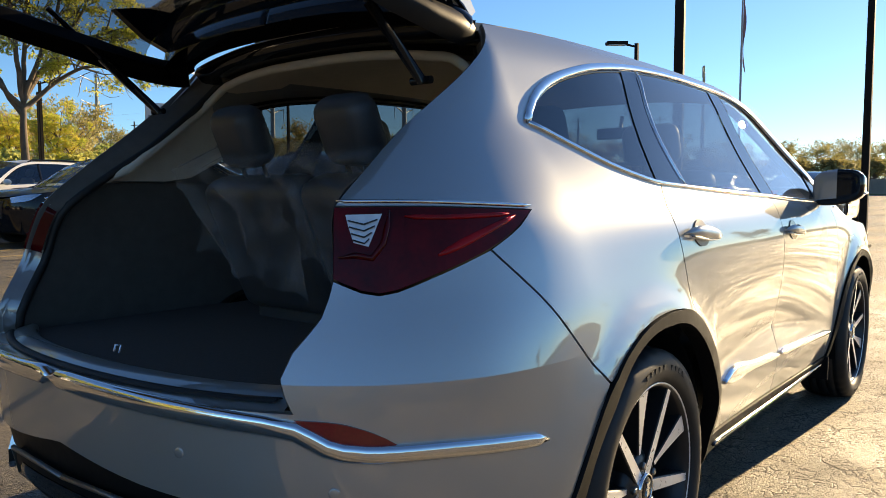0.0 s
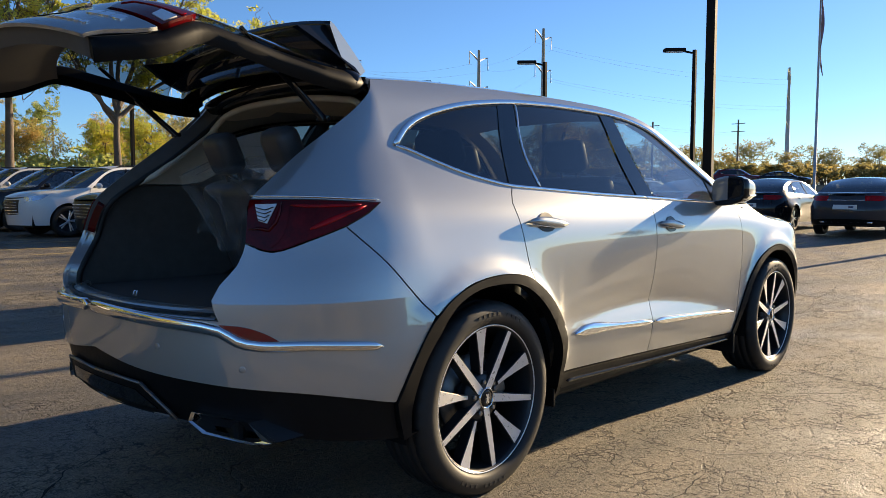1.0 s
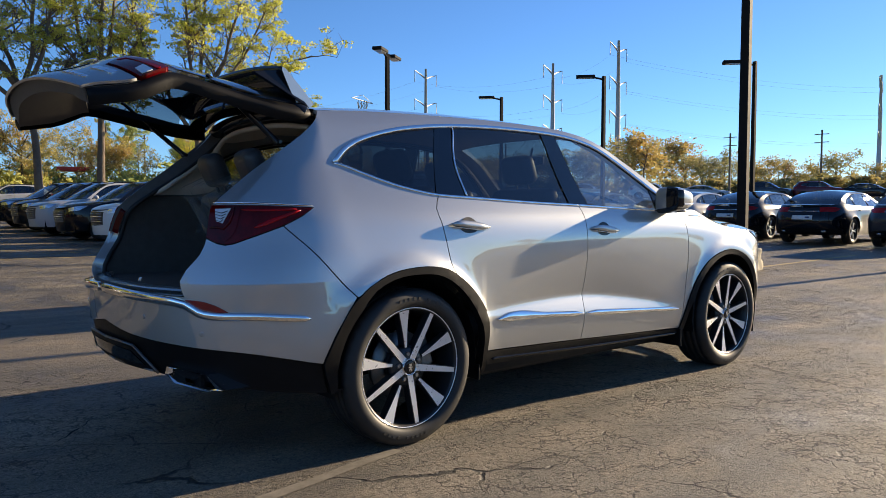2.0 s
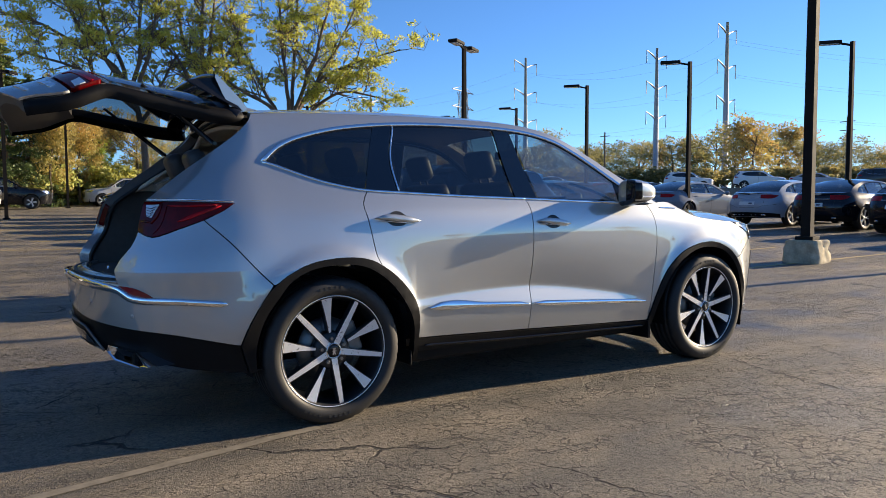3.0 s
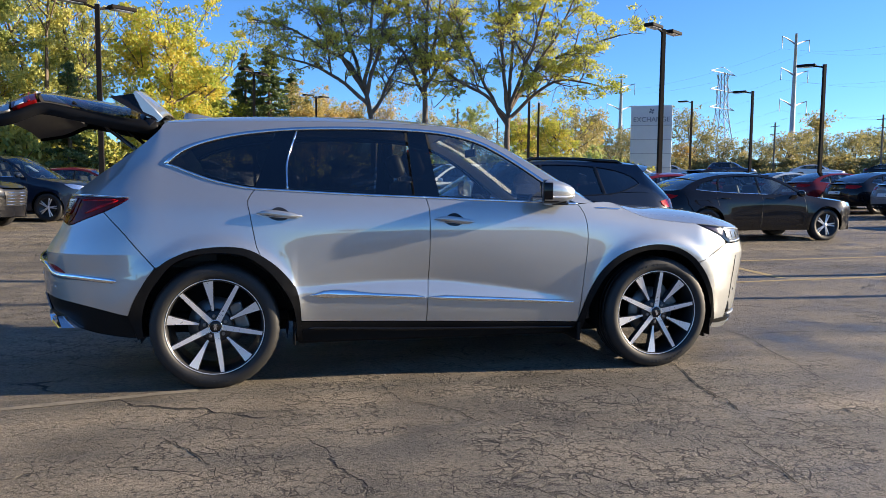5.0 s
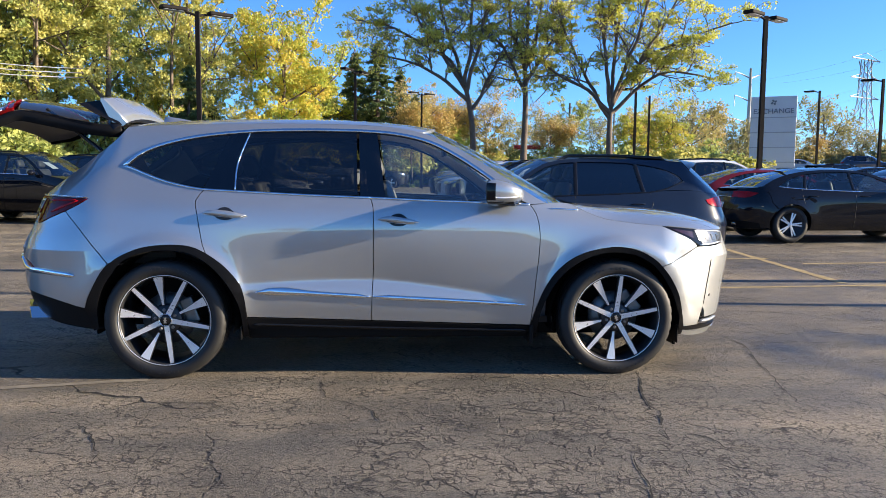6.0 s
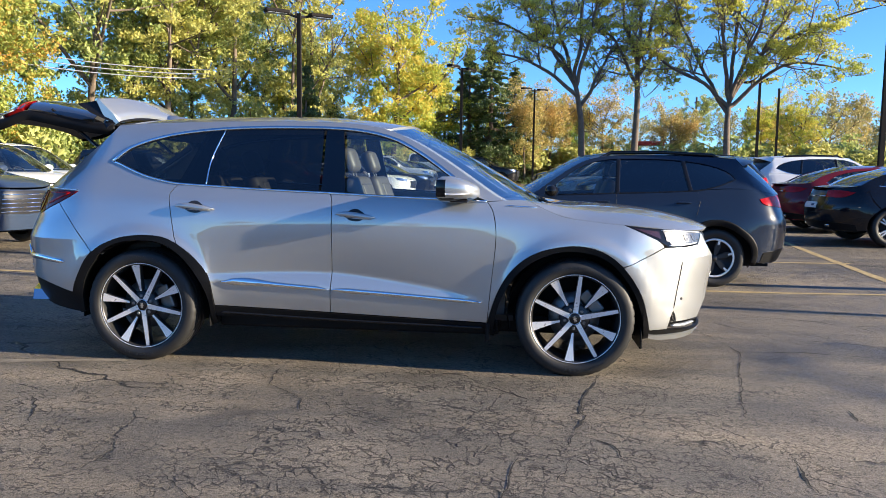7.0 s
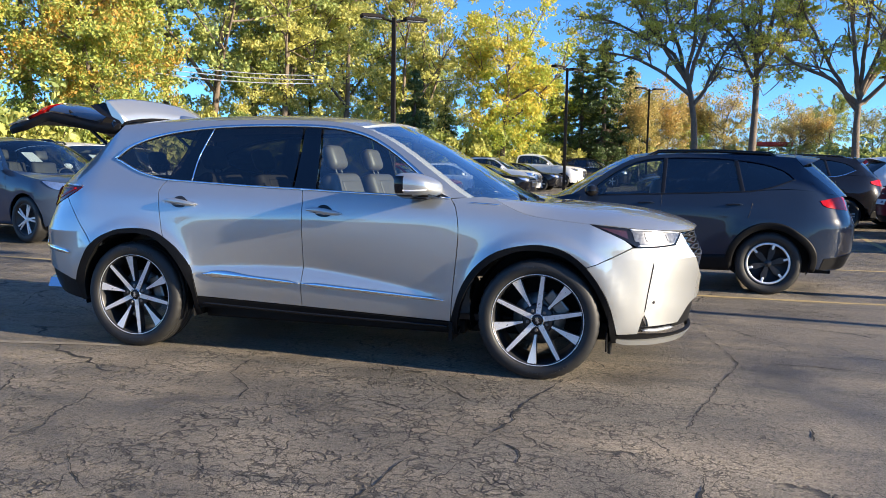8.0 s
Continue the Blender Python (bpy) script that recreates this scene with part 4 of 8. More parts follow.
wheel = build_wheel()
wheel.matrix_basis = pose(-WHEEL_X, -.845, .373)
for x, y, turn, ang in ((WHEEL_X, -.845, 0, -22), (-WHEEL_X, .845, 180, 20), (WHEEL_X, .845, 180, 40)):
    copy_thing(wheel, pose(x, y, .373) @ pose(0, 0, 0, 0, 0, turn) @ pose(0, 0, 0, 0, ang, 0))
for x in (-WHEEL_X, WHEEL_X):
    for sd in (-1, 1):
        bm = bmesh.new()
        rings = []
        for k in range(21):
            a = math.radians(-14 + 208 * k / 20)
            rings.append([Vector((x + .432 * math.cos(a), sd * y, .385 + .425 * math.sin(a))) for y in (.935, .80, .60)])
        vs = loft(bm, rings, False, False)
        bm.faces.new([r[2] for r in vs])
        part("wheel_well", bm, M_CLAD, car, "black wheel well liner")
    bm = bmesh.new()
    box(bm, (x - .05, -.75, .33), (x + .05, .75, .43), .02)
    part("axle", bm, M_RIMDARK, car, "dark axle")
bm = bmesh.new()
box(bm, (-.96, -.80, .22), (.96, .80, .32), .02)
part("floor_pan", bm, M_CLAD, car, "dark underbody")
# added panel, only there to keep sunlight off the ground under the car
bm = bmesh.new()
box(bm, (1.87, -.84, .17), (1.89, .84, .42), .006)
part("sun_block_panel", bm, M_CLAD, car, "black panel added to block sun ahead of the front wheels")
bm = bmesh.new()
box(bm, (-2.36, -.66, .34), (-.96, .66, .42), .02)
part("underbody", bm, M_CLAD, car, "dark underbody")
bm = bmesh.new()
box(bm, (.94, -.69, .22), (1.92, .69, .34), .02)
part("underbody", bm, M_CLAD, car, "dark underbody")
for sd in (-1, 1):
    for x0, x1 in ((.875, .93), (1.86, 1.90), (-.985, -.945)):
        bm = bmesh.new()
        box(bm, (x0, sd * .70, .20 if x0 > 0 else .24), (x1 - .03, sd * .93, .32), .004)
        part("mud_flap", bm, M_CLAD, car, "black flap")

# ---- cabin ----
for sd in (-1, 1):
    panel("inner_door_trim", outline([(-1.80, 1.16), (-1.2, 1.16), (0, 1.13), (1.0, 1.09)], [(1.0, 1.09), (1.0, .30)], [(1.0, .30), (-.93, .30)], [(-.93, .30), (-.98, .80), (-1.80, .86)], [(-1.80, .86), (-1.80, 1.16)]), M_TRIM, car, "black inner trim", off=-.085, depth=0, fn=surf, side=sd)
bm = bmesh.new()
box(bm, (-.98, -.80, .32), (1.05, .80, .36))
part("cabin_floor", bm, M_CARPET, car, "black carpet")
rs = along([Vector(surf(*p)) + Vector((0, .035, -.03)) for p in smooth_line(ROOF_EDGE[:7], .04)], 20)
rm = along([(-1.66, 0, 1.588), (-1.1, 0, 1.648), (-.6, 0, 1.655), (.2, 0, 1.60)], 20)
sheet("headliner", rs, rm, M_BEIGE, "greige cloth headliner", depth=0, power=2.6)
bm = bmesh.new()
loft(bm, [[Vector((x, y, z)) for x, z in ((1.28, 1.05), (1.05, 1.09), (.86, 1.08), (.76, 1.02), (.78, .90), (.90, .75), (1.0, .40))] for y in (-.80, -.4, 0, .4, .80)], False, False)
part("dashboard", bm, M_TRIM, car, "black dashboard")
bm = bmesh.new()
ring = [Vector((0, .175 * math.cos(a), .175 * math.sin(a))) for a in (2 * math.pi * k / 28 for k in range(29))]
tube(bm, ring, .014, 8, False)
for a in (0, math.pi, -math.pi / 2):
    tube(bm, [(0.01, 0, 0), (0, .17 * math.cos(a), .17 * math.sin(a))], .016, 6)
box(bm, (-.02, -.07, -.05), (.03, .07, .05), .015)
bmesh.ops.transform(bm, matrix=pose(.62, .38, .98, 0, -22, 0), verts=bm.verts[:])
part("steering_wheel", bm, M_SEAT, car, "black steering wheel", True)


def cushion(bm, lo, hi, r=.05, m=None, puff=.015):
    vs = box(bm, lo, hi, r, 4, m)
    return vs


def seat(x, y, z, w, material, rest=True, back=22, name="seat", low=.45, high=.62, label="leather seat with headrest", hw=.125):
    m = pose(x, y, z)
    bm = bmesh.new()
    cushion(bm, (-.26, -w / 2, -.07), (.26, w / 2, .09), .05)
    for f in bm.faces:
        f.smooth = True
    bmesh.ops.transform(bm, matrix=m, verts=bm.verts[:])
    st = part(name, bm, material, car, label)
    bm = bmesh.new()
    cushion(bm, (-.07, -w / 2, -.02), (.06, w / 2, high), .05)
    cushion(bm, (.035, -w / 2 + .10, .06), (.072, w / 2 - .10, high - .07), .018)
    bmesh.ops.transform(bm, matrix=m @ pose(-.24, 0, .05, 0, -back, 0), verts=bm.verts[:])
    part("backrest", bm, material, st, smooth=True)
    bm = bmesh.new()
    cushion(bm, (-.05, -hw, high + .035), (.055, hw, high + .215), .045)
    tube(bm, [(0, -.05, high - .05), (0, -.05, high + .06)], .007, 6)
    tube(bm, [(0, .05, high - .05), (0, .05, high + .06)], .007, 6)
    bmesh.ops.transform(bm, matrix=m @ pose(-.24, 0, .05, 0, -back, 0), verts=bm.verts[:])
    part("headrest", bm, material, st, smooth=True)
    return st


for y in (-.39, .39):
    seat(.35, y, .62, .52, M_SEATLIGHT, back=20, name="front_seat", label="grey leather front seat with headrest")
    seat(-.62, y, .62, .50, M_SEATLIGHT, name="middle_seat", label="grey leather middle row seat with headrest")
for sd in (-1, 1):
    bm = bmesh.new()
    loft(bm, [[Vector((p.x - .02, (abs(p.y) - .035) * sd, p.z - .02)), Vector((p.x - .05, (abs(p.y) - .060) * sd, p.z - .03)), Vector((p.x + .02, (abs(p.y) - .110) * sd, p.z - .005))] for p in SIDE_W], False, False)
    part("pillar_cover", bm, M_BEIGE, car, "greige windscreen pillar cover", True)
bm = bmesh.new()
box(bm, (.36, -.13, 1.44), (.385, .13, 1.50), .01)
tube(bm, [(.38, 0, 1.49), (.40, 0, 1.56)], .010, 6)
part("inside_mirror", bm, M_CLAD, car, "black inside mirror")
bm = bmesh.new()
box(bm, (.80, -.16, 1.06), (.825, .16, 1.165), .008)
part("dash_screen", bm, M_BLACKGLOSS, car, "gloss black dash screen")

# ---- load space ----
bm = bmesh.new()
box(bm, (-2.415, -.60, .71), (-1.50, .60, .762), .008)
box(bm, (-2.36, -.64, .70), (-1.50, .64, .758), .008)
part("load_floor", bm, M_CARPET, car, "black load floor carpet")
for sd in (-1, 1):
    bm = bmesh.new()
    rings = []
    rings.append([Vector((x, sd * y, z)) for x, y, z in ((-2.37, .630, .74), (-2.365, .615, .80), (-2.298, .648, .92), (-2.255, .646, 1.05), (-2.212, .606, 1.15), (-2.150, .604, 1.20))])
    for x in (-2.08, -1.9, -1.45):
        rings.append([Vector((x, sd * y, z)) for y, z in ((.645, .74), (.652, .80), (.664, .92), (.668, 1.05), (.655, 1.15), (.672, 1.20))])
    loft(bm, rings, False, False)
    part("load_side_trim", bm, M_TRIM, car, "black moulded side trim")
    bm = bmesh.new()
    rings = []
    for (s, z), lowx, lowz in (((-2.20, 1.33), -2.10, 1.206), ((-2.10, 1.39), -1.98, 1.206), ((-1.98, 1.455), -1.86, 1.206), ((-1.88, 1.50), -1.76, 1.22), ((-1.80, 1.525), -1.60, 1.30)):
        p = Vector(surf(s, z))
        a = Vector((p.x + .062, (p.y + .070), z - .036))
        b = Vector((lowx, -.645, lowz))
        rings.append([Vector((v.x, v.y * -sd, v.z)) for v in (a, a.lerp(b, .3) + Vector((0, -.012, 0)), a.lerp(b, .7) + Vector((0, -.012, 0)), b)])
    loft(bm, rings, False, False)
    part("pillar_trim", bm, M_BEIGE, car, "greige pillar trim")
bm = bmesh.new()
tube(bm, [(-2.35, .118, .760), (-2.345, .118, .779), (-2.345, .092, .779), (-2.35, .092, .760)], .0035, 6)
part("lashing_hook", bm, M_CHROME, car, "small chrome lashing hook", True)
bm = bmesh.new()
rings = []
for k in range(17):
    y = -.52 + 1.04 * k / 16
    w = 1 - (abs(y) / .60) ** 2.6
    rings.append([Vector((-1.70 - .05 * w, y, 1.50 + .060 * w)), Vector((-1.64 - .03 * w, y, 1.498 + .062 * w)), Vector((-1.45, y, 1.53 + .08 * w))])
loft(bm, rings, False, False)
part("header_trim", bm, M_BEIGE, car, "greige header trim")
bm = bmesh.new()
arch = [Vector((-2.10, -.60, 1.21))]
arch += [Vector(((p.x + .064), (p.y + .074), z - .040)) for p, z in ((Vector(surf(s, z)), z) for s, z in ((-2.255, 1.285), (-2.20, 1.33), (-2.10, 1.39), (-1.98, 1.455), (-1.88, 1.50)))]
arch += [Vector((-1.70 - .06 * (1 - (abs(y) / .60) ** 2.6), y, 1.500 + .058 * (1 - (abs(y) / .60) ** 2.6))) for y in (-.50, -.44, -.36, -.25, -.12)]
arch += [Vector((v.x, -v.y, v.z)) for v in reversed(arch)]
tube(bm, smooth_line([tuple(v) for v in arch], .03), .014, 8)
part("opening_trim", bm, M_BEIGE, car, "greige edge trim round the opening", True)

M_FILM = bpy.data.materials.new("clear_film")
M_FILM.use_nodes = True
nt = M_FILM.node_tree
nt.nodes.clear()
o_ = nt.nodes.new("ShaderNodeOutputMaterial")
mx = nt.nodes.new("ShaderNodeMixShader")
t_ = nt.nodes.new("ShaderNodeBsdfTransparent")
t_.inputs[0].default_value = (.93, .93, .93, 1)
g_ = nt.nodes.new("ShaderNodeBsdfPrincipled")
g_.inputs["Base Color"].default_value = (.76, .76, .78, 1)
g_.inputs["Roughness"].default_value = .14
nz = nt.nodes.new("ShaderNodeTexNoise")
nz.inputs["Scale"].default_value = 5
nz.inputs["Detail"].default_value = 6
mp = nt.nodes.new("ShaderNodeMapRange")
mp.inputs[1].default_value, mp.inputs[2].default_value, mp.inputs[3].default_value, mp.inputs[4].default_value = .40, .75, .03, .17
nt.links.new(nz.outputs[0], mp.inputs[0])
nt.links.new(mp.outputs[0], mx.inputs[0])
nt.links.new(t_.outputs[0], mx.inputs[1])
nt.links.new(g_.outputs[0], mx.inputs[2])
nt.links.new(mx.outputs[0], o_.inputs[0])

for y in (.085, -.355):
    st = seat(-1.50, y, .78, .45, M_SEAT, back=24, high=.42, hw=.088, name="rear_seat", label="dark leather third row seat under clear plastic film")
    # loose film over the backrest
    bm = bmesh.new()
    rng = random.Random(int(y * 1000))
    rings = []
    for i in range(45):
        t = i / 44
        ring = []
        for k in range(49):
            yy = -.225 + .445 * k / 48
            if t < .15:
                bx, bz = .075, .40 + .6 * t
            elif t < .25:
                bx, bz = .075 - (t - .15) * 1.75, .505
            else:
                bx, bz = -.10 - .02 * math.sin(8 * t), .505 - (t - .25) * (.46 - .45 * yy)
            # sharp folds that hang from the top corners
            fold = 1 - abs(2 * ((yy * 5.5 + 1.6 * (t - .3) * (1 if yy > 0 else -1) + .5 * noise.noise(Vector((yy * 5, t * 3, y * 7)))) % 1) - 1)
            wr = .036 * fold ** 3.0 * min(1, 2.2 * max(0, t - .08)) + .012 * abs(noise.noise(Vector((yy * 13, t * 9, y * 7))))
            zz = .016 * noise.noise(Vector((yy * 9, t * 4 + 5, y * 3))) + (.020 * abs(noise.noise(Vector((yy * 16, 1, y)))) if .12 < t < .28 else 0)
            edge = .06 * noise.noise(Vector((yy * 9, 2.0, y))) * max(0, t - .85) / .15
            ring.append(Vector((bx - wr - .006, yy * (1 - .10 * t) + .008 * noise.noise(Vector((t * 9, yy * 3, 1))), bz + zz + edge)))
        rings.append(ring)
    loft(bm, rings, False, False)
    bmesh.ops.transform(bm, matrix=pose(-1.50, y, .78) @ pose(-.24, 0, .05, 0, -24, 0), verts=bm.verts[:])
    part("plastic_film", bm, M_FILM, st, "crumpled clear plastic film")

# ---- tailgate, raised ----
GATE = 49.0
HINGE = (-1.745, 0, 1.605)
gate_m = Matrix.Translation(HINGE) @ Matrix.Rotation(radians(GATE), 4, 'Y') @ Matrix.Translation((-HINGE[0], 0, -HINGE[2]))
LOWB = [(RC, .785), (-2.62, .785), (-2.435, .800)]
gate = panel("tailgate", outline(LOWB, [(-2.435, .80), (-2.43, .86), (-2.40, .92), (-2.372, .99)], [(-2.372, .99), (-2.60, 1.005)], [(-2.60, 1.005), (-2.66, 1.135)], [(-2.66, 1.135), (RC, 1.14)], [(RC, 1.14), (RC, .785)]),
             M_SILVER, car, "silver raised tailgate with dark glass and spoiler", fn=surf, side=0, step=.045, depth=.012)
gate.matrix_basis = gate_m
for sd in (-1, 1):
    gl = panel("gate_lamp", outline([(-2.370, 1.0), (-2.60, 1.012)], [(-2.60, 1.012), (-2.655, 1.132)], [(-2.655, 1.132), (-2.368, 1.135)], [(-2.368, 1.135), (-2.370, 1.0)]), M_REDDARK, gate, "smoked red tailgate lamp", off=.004, depth=.04, fn=surf, side=sd, step=.04)
    panel("light_guide", outline([(-2.380, 1.105), (-2.62, 1.10)], [(-2.62, 1.10), (-2.60, 1.055)], [(-2.60, 1.055), (-2.58, 1.085)], [(-2.58, 1.085), (-2.380, 1.088)]), M_RED, gl, "bright red light band", off=.007, depth=.003, gap=0, step=.04, fn=surf, side=sd)
    panel("reversing_lamp", outline([(-2.382, 1.07), (-2.45, 1.075)], [(-2.45, 1.075), (-2.44, 1.03)], [(-2.44, 1.03), (-2.382, 1.02)], [(-2.382, 1.02), (-2.382, 1.07)]), M_WHITELENS, gl, "clear reversing lamp", off=.007, depth=.003, gap=0, step=.03, fn=surf, side=sd)
glass_side = [(-2.362, 1.16), (-2.315, 1.235), (-2.22, 1.33), (-2.10, 1.425), (-2.02, 1.475)]
gg = outline([(RC, 1.15), (-2.62, 1.152), (-2.362, 1.16)], glass_side, [(-2.02, 1.475), (-2.4, 1.505), (RC, 1.520)], [(RC, 1.520), (RC, 1.15)])
panel("gate_glass", gg, M_REARGLASS, gate, "dark rear window", off=.0, depth=.005, fn=surf, side=0)
panel("plate_recess", outline([(RC, 1.02), (-2.735, 1.015)], [(-2.735, 1.015), (-2.715, .885)], [(-2.715, .885), (RC, .875)], [(RC, .875), (RC, 1.02)]), M_BLACKGLOSS, gate, "dark empty number plate recess", off=.003, depth=.01, fn=surf, side=0)
strip("gate_moulding", [(RC - .0, 1.045), (-2.78, 1.043), (-2.70, 1.03)], .02, .012, M_CHROME, gate, "chrome bar", off=.004, fn=surf, side=-1, taper=.03)
strip("gate_moulding", [(RC - .0, 1.045), (-2.78, 1.043), (-2.70, 1.03)], .02, .012, M_CHROME, gate, "chrome bar", off=.004, fn=surf, side=1, taper=.03)
# model badges as plain bars
for s0, z0, n, w, h in ((-2.475, .945, 3, .040, .034), (-2.500, .855, 6, .018, .020)):
    for k in range(n):
        a = s0 - k * (w + .008)
        panel("badge_bar", [(a, z0), (a, z0 + h), (a - w, z0 + h), (a - w, z0)], M_CHROME, gate, "plain chrome badge bar", off=.004, depth=.004, gap=0, step=.05, fn=surf, side=-1)
# inner lining
panel("gate_lining", outline([(RC, .80), (-2.62, .80), (-2.44, .815)], [(-2.44, .815), (-2.40, .92), (-2.375, 1.0), (-2.368, 1.155)], [(-2.368, 1.155), (-2.6, 1.150), (RC, 1.148)], [(RC, 1.148), (RC, .80)]), M_TRIM, gate, "black tailgate lining", off=-.075, depth=-.06, fn=surf, side=0)
for sd in (-1, 1):
    strip("gate_frame", [(-2.44, .82), (-2.40, .92), (-2.372, 1.0), (-2.366, 1.155), (-2.32, 1.235), (-2.23, 1.33), (-2.10, 1.43), (-1.97, 1.51), (-1.83, 1.575)], .075, .045, M_CLAD, gate, "black tailgate frame", off=-.062, fn=surf, side=sd, taper=0)
strip_top = [(-1.86, 1.56), (-2.2, 1.555), (-2.5, 1.56), (RC, 1.565)]
for sd in (-1, 1):
    strip("gate_header", strip_top, .09, .05, M_BLACKGLOSS, gate, "black tailgate header", off=-.06, fn=surf, side=sd, taper=0)
# spoiler
bm = bmesh.new()
rings = []
for k in range(27):
    y = -.60 + 1.20 * k / 26
    w = 1 - (abs(y) / .66) ** 2.4
    xr, zr = -1.755 - .055 * w, 1.597 + .045 * w
    xt, zt = -1.985 - .045 * w, 1.585 + .035 * w
    rings.append([Vector((xr, y, zr)), Vector(((xr * 2 + xt) / 3, y, zr * .6 + zt * .4 + .006)), Vector((xt + .02, y, zt + .004)), Vector((xt, y, zt - .004)), Vector((xt + .012, y, zt - .016)),
                  Vector(((xr + xt) / 2 - .02, y, zt - .040)), Vector((xr - .03, y, zr - .075)), Vector((xr, y, zr - .03))])
loft(bm, rings, True, True)
bmesh.ops.recalc_face_normals(bm, faces=bm.faces[:])
for f in bm.faces:
    f.material_index = 0 if f.normal.z > .3 or abs(f.normal.y) > .9 else 1
part("spoiler", bm, [M_SILVER, M_BLACKGLOSS], gate, "silver roof spoiler with black underside")
for sd in (-1, 1):
    bm = bmesh.new()
    a = [Vector((-1.77, .605, 1.575)), Vector((-1.99, .575, 1.575)), Vector((-2.06, .60, 1.455)), Vector((-1.93, .628, 1.500))]
    b = [v + Vector((.0, -.03, 0)) for v in a]
    loft(bm, [[Vector((v.x, v.y * sd, v.z)) for v in r] for r in (a, b)], True, True, False)
    bmesh.ops.recalc_face_normals(bm, faces=bm.faces[:])
    part("spoiler_blade", bm, M_BLACKGLOSS, gate, "gloss black side blade", False)
    # gas strut
    p0 = Vector((-1.93, sd * .565, 1.435))
    p1 = gate_m @ Vector((-2.17, sd * .575, 1.275))
    d = p1 - p0
    bm = bmesh.new()
    tube(bm, [p0, p0 + d * .55], .013, 10)
    tube(bm, [p0 + d * .55, p1], .008, 10)
    tube(bm, [p0 + Vector((0, -.03 * sd, 0)), p0 + Vector((0, .03 * sd, 0))], .010, 8)
    part("gas_strut", bm, M_BLACKGLOSS, car, "black gas strut")


# ---- ground: one sheet that climbs gently to the verge ----
def ground_z(x, y):
    r = math.hypot(x, y)
    z = .0135 * max(0, r - 5) + .0085 * max(0, min(r, 50) - 20)
    t = min(1, max(0, (r - 50) / 14))
    return z + .85 * t * t * (3 - 2 * t)


def on_ground(x, y, turn=0.0, lift_=0.0):
    return pose(x, y, ground_z(x, y) + lift_, 0, 0, turn)


def asphalt():
    m, nt, b = nodes_of("worn_asphalt")
    L = nt.links.new
    tc = nt.nodes.new("ShaderNodeTexCoord")

    def noise_(scale, detail=5, rough=.55, dist=0.0):
        n = nt.nodes.new("ShaderNodeTexNoise")
        n.inputs["Scale"].default_value, n.inputs["Detail"].default_value, n.inputs["Roughness"].default_value, n.inputs["Distortion"].default_value = scale, detail, rough, dist
        L(tc.outputs["Object"], n.inputs["Vector"])
        return n.outputs[0]

    def rng_(v, a, c, lo, hi):
        r = nt.nodes.new("ShaderNodeMapRange")
        r.inputs[1].default_value, r.inputs[2].default_value, r.inputs[3].default_value, r.inputs[4].default_value = a, c, lo, hi
        L(v, r.inputs[0])
        return r.outputs[0]

    def math_(op, a, c):
        r = nt.nodes.new("ShaderNodeMath")
        r.operation = op
        for i, v in enumerate((a, c)):
            if isinstance(v, (int, float)):
                r.inputs[i].default_value = v
            else:
                L(v, r.inputs[i])
        return r.outputs[0]
    big, mid, fine, grit = noise_(.22, 3), noise_(1.6, 6), noise_(38, 4, .7), noise_(140, 2, .7)

    def warped(parts):
        v = tc.outputs["Object"]
        for scale, amp in parts:
            w = nt.nodes.new("ShaderNodeTexNoise")
            w.inputs["Scale"].default_value, w.inputs["Detail"].default_value = scale, 5
            L(tc.outputs["Object"], w.inputs["Vector"])
            a = nt.nodes.new("ShaderNodeVectorMath")
            a.operation = 'MULTIPLY_ADD'
            a.inputs[1].default_value = (amp, amp, amp)
            L(w.outputs[1], a.inputs[0])
            L(v, a.inputs[2])
            v = a.outputs[0]
        return v
    wide, tight = warped([(1.1, .55), (6, .12), (30, .03)]), warped([(2.2, .22), (11, .075), (40, .022)])

    def cells(scale, vec, rnd=1.0):
        v = nt.nodes.new("ShaderNodeTexVoronoi")
        v.feature = 'DISTANCE_TO_EDGE'
        v.inputs["Scale"].default_value = scale
        v.inputs["Randomness"].default_value = rnd
        L(vec, v.inputs["Vector"])
        return v.outputs["Distance"]

    def lines(dist, width):
        """1 inside a crack whose width wanders, 0 outside; it thins out before it ends."""
        r = nt.nodes.new("ShaderNodeMapRange")
        r.interpolation_type = 'SMOOTHSTEP'
        r.inputs[3].default_value, r.inputs[4].default_value = 1, 0
        L(dist, r.inputs[0])
        L(math_('MULTIPLY', width, .35), r.inputs[1])
        L(width, r.inputs[2])
        return math_('MULTIPLY', r.outputs[0], rng_(width, .0005, .006, 0, 1))
    # long thin joints, blocks between them, and areas broken into small angular bits
    near_ = nt.nodes.new("ShaderNodeVectorMath")
    near_.operation = 'DISTANCE'
    near_.inputs[1].default_value = (.3, -2.3, 0)
    L(tc.outputs["Object"], near_.inputs[0])
    broken = math_('MULTIPLY', rng_(near_.outputs["Value"], .9, 2.9, 1, 0), rng_(noise_(.9, 4, .6, .5), .36, .50, 0, 1))
    tired = math_('MAXIMUM', rng_(noise_(.33, 3, .5, .6), .50, .64, 0, .9), broken)
    worn = rng_(noise_(1.3, 5, .6), .40, .66, 0, 1)
    c1 = lines(cells(.36, wide), rng_(noise_(1.9, 4, .6), .42, .66, 0, .0075))
    c2 = lines(cells(1.9, tight), math_('MULTIPLY', rng_(noise_(1.5, 4, .65), .50, .68, 0, .024), rng_(tired, 0, 1, .35, 1)))
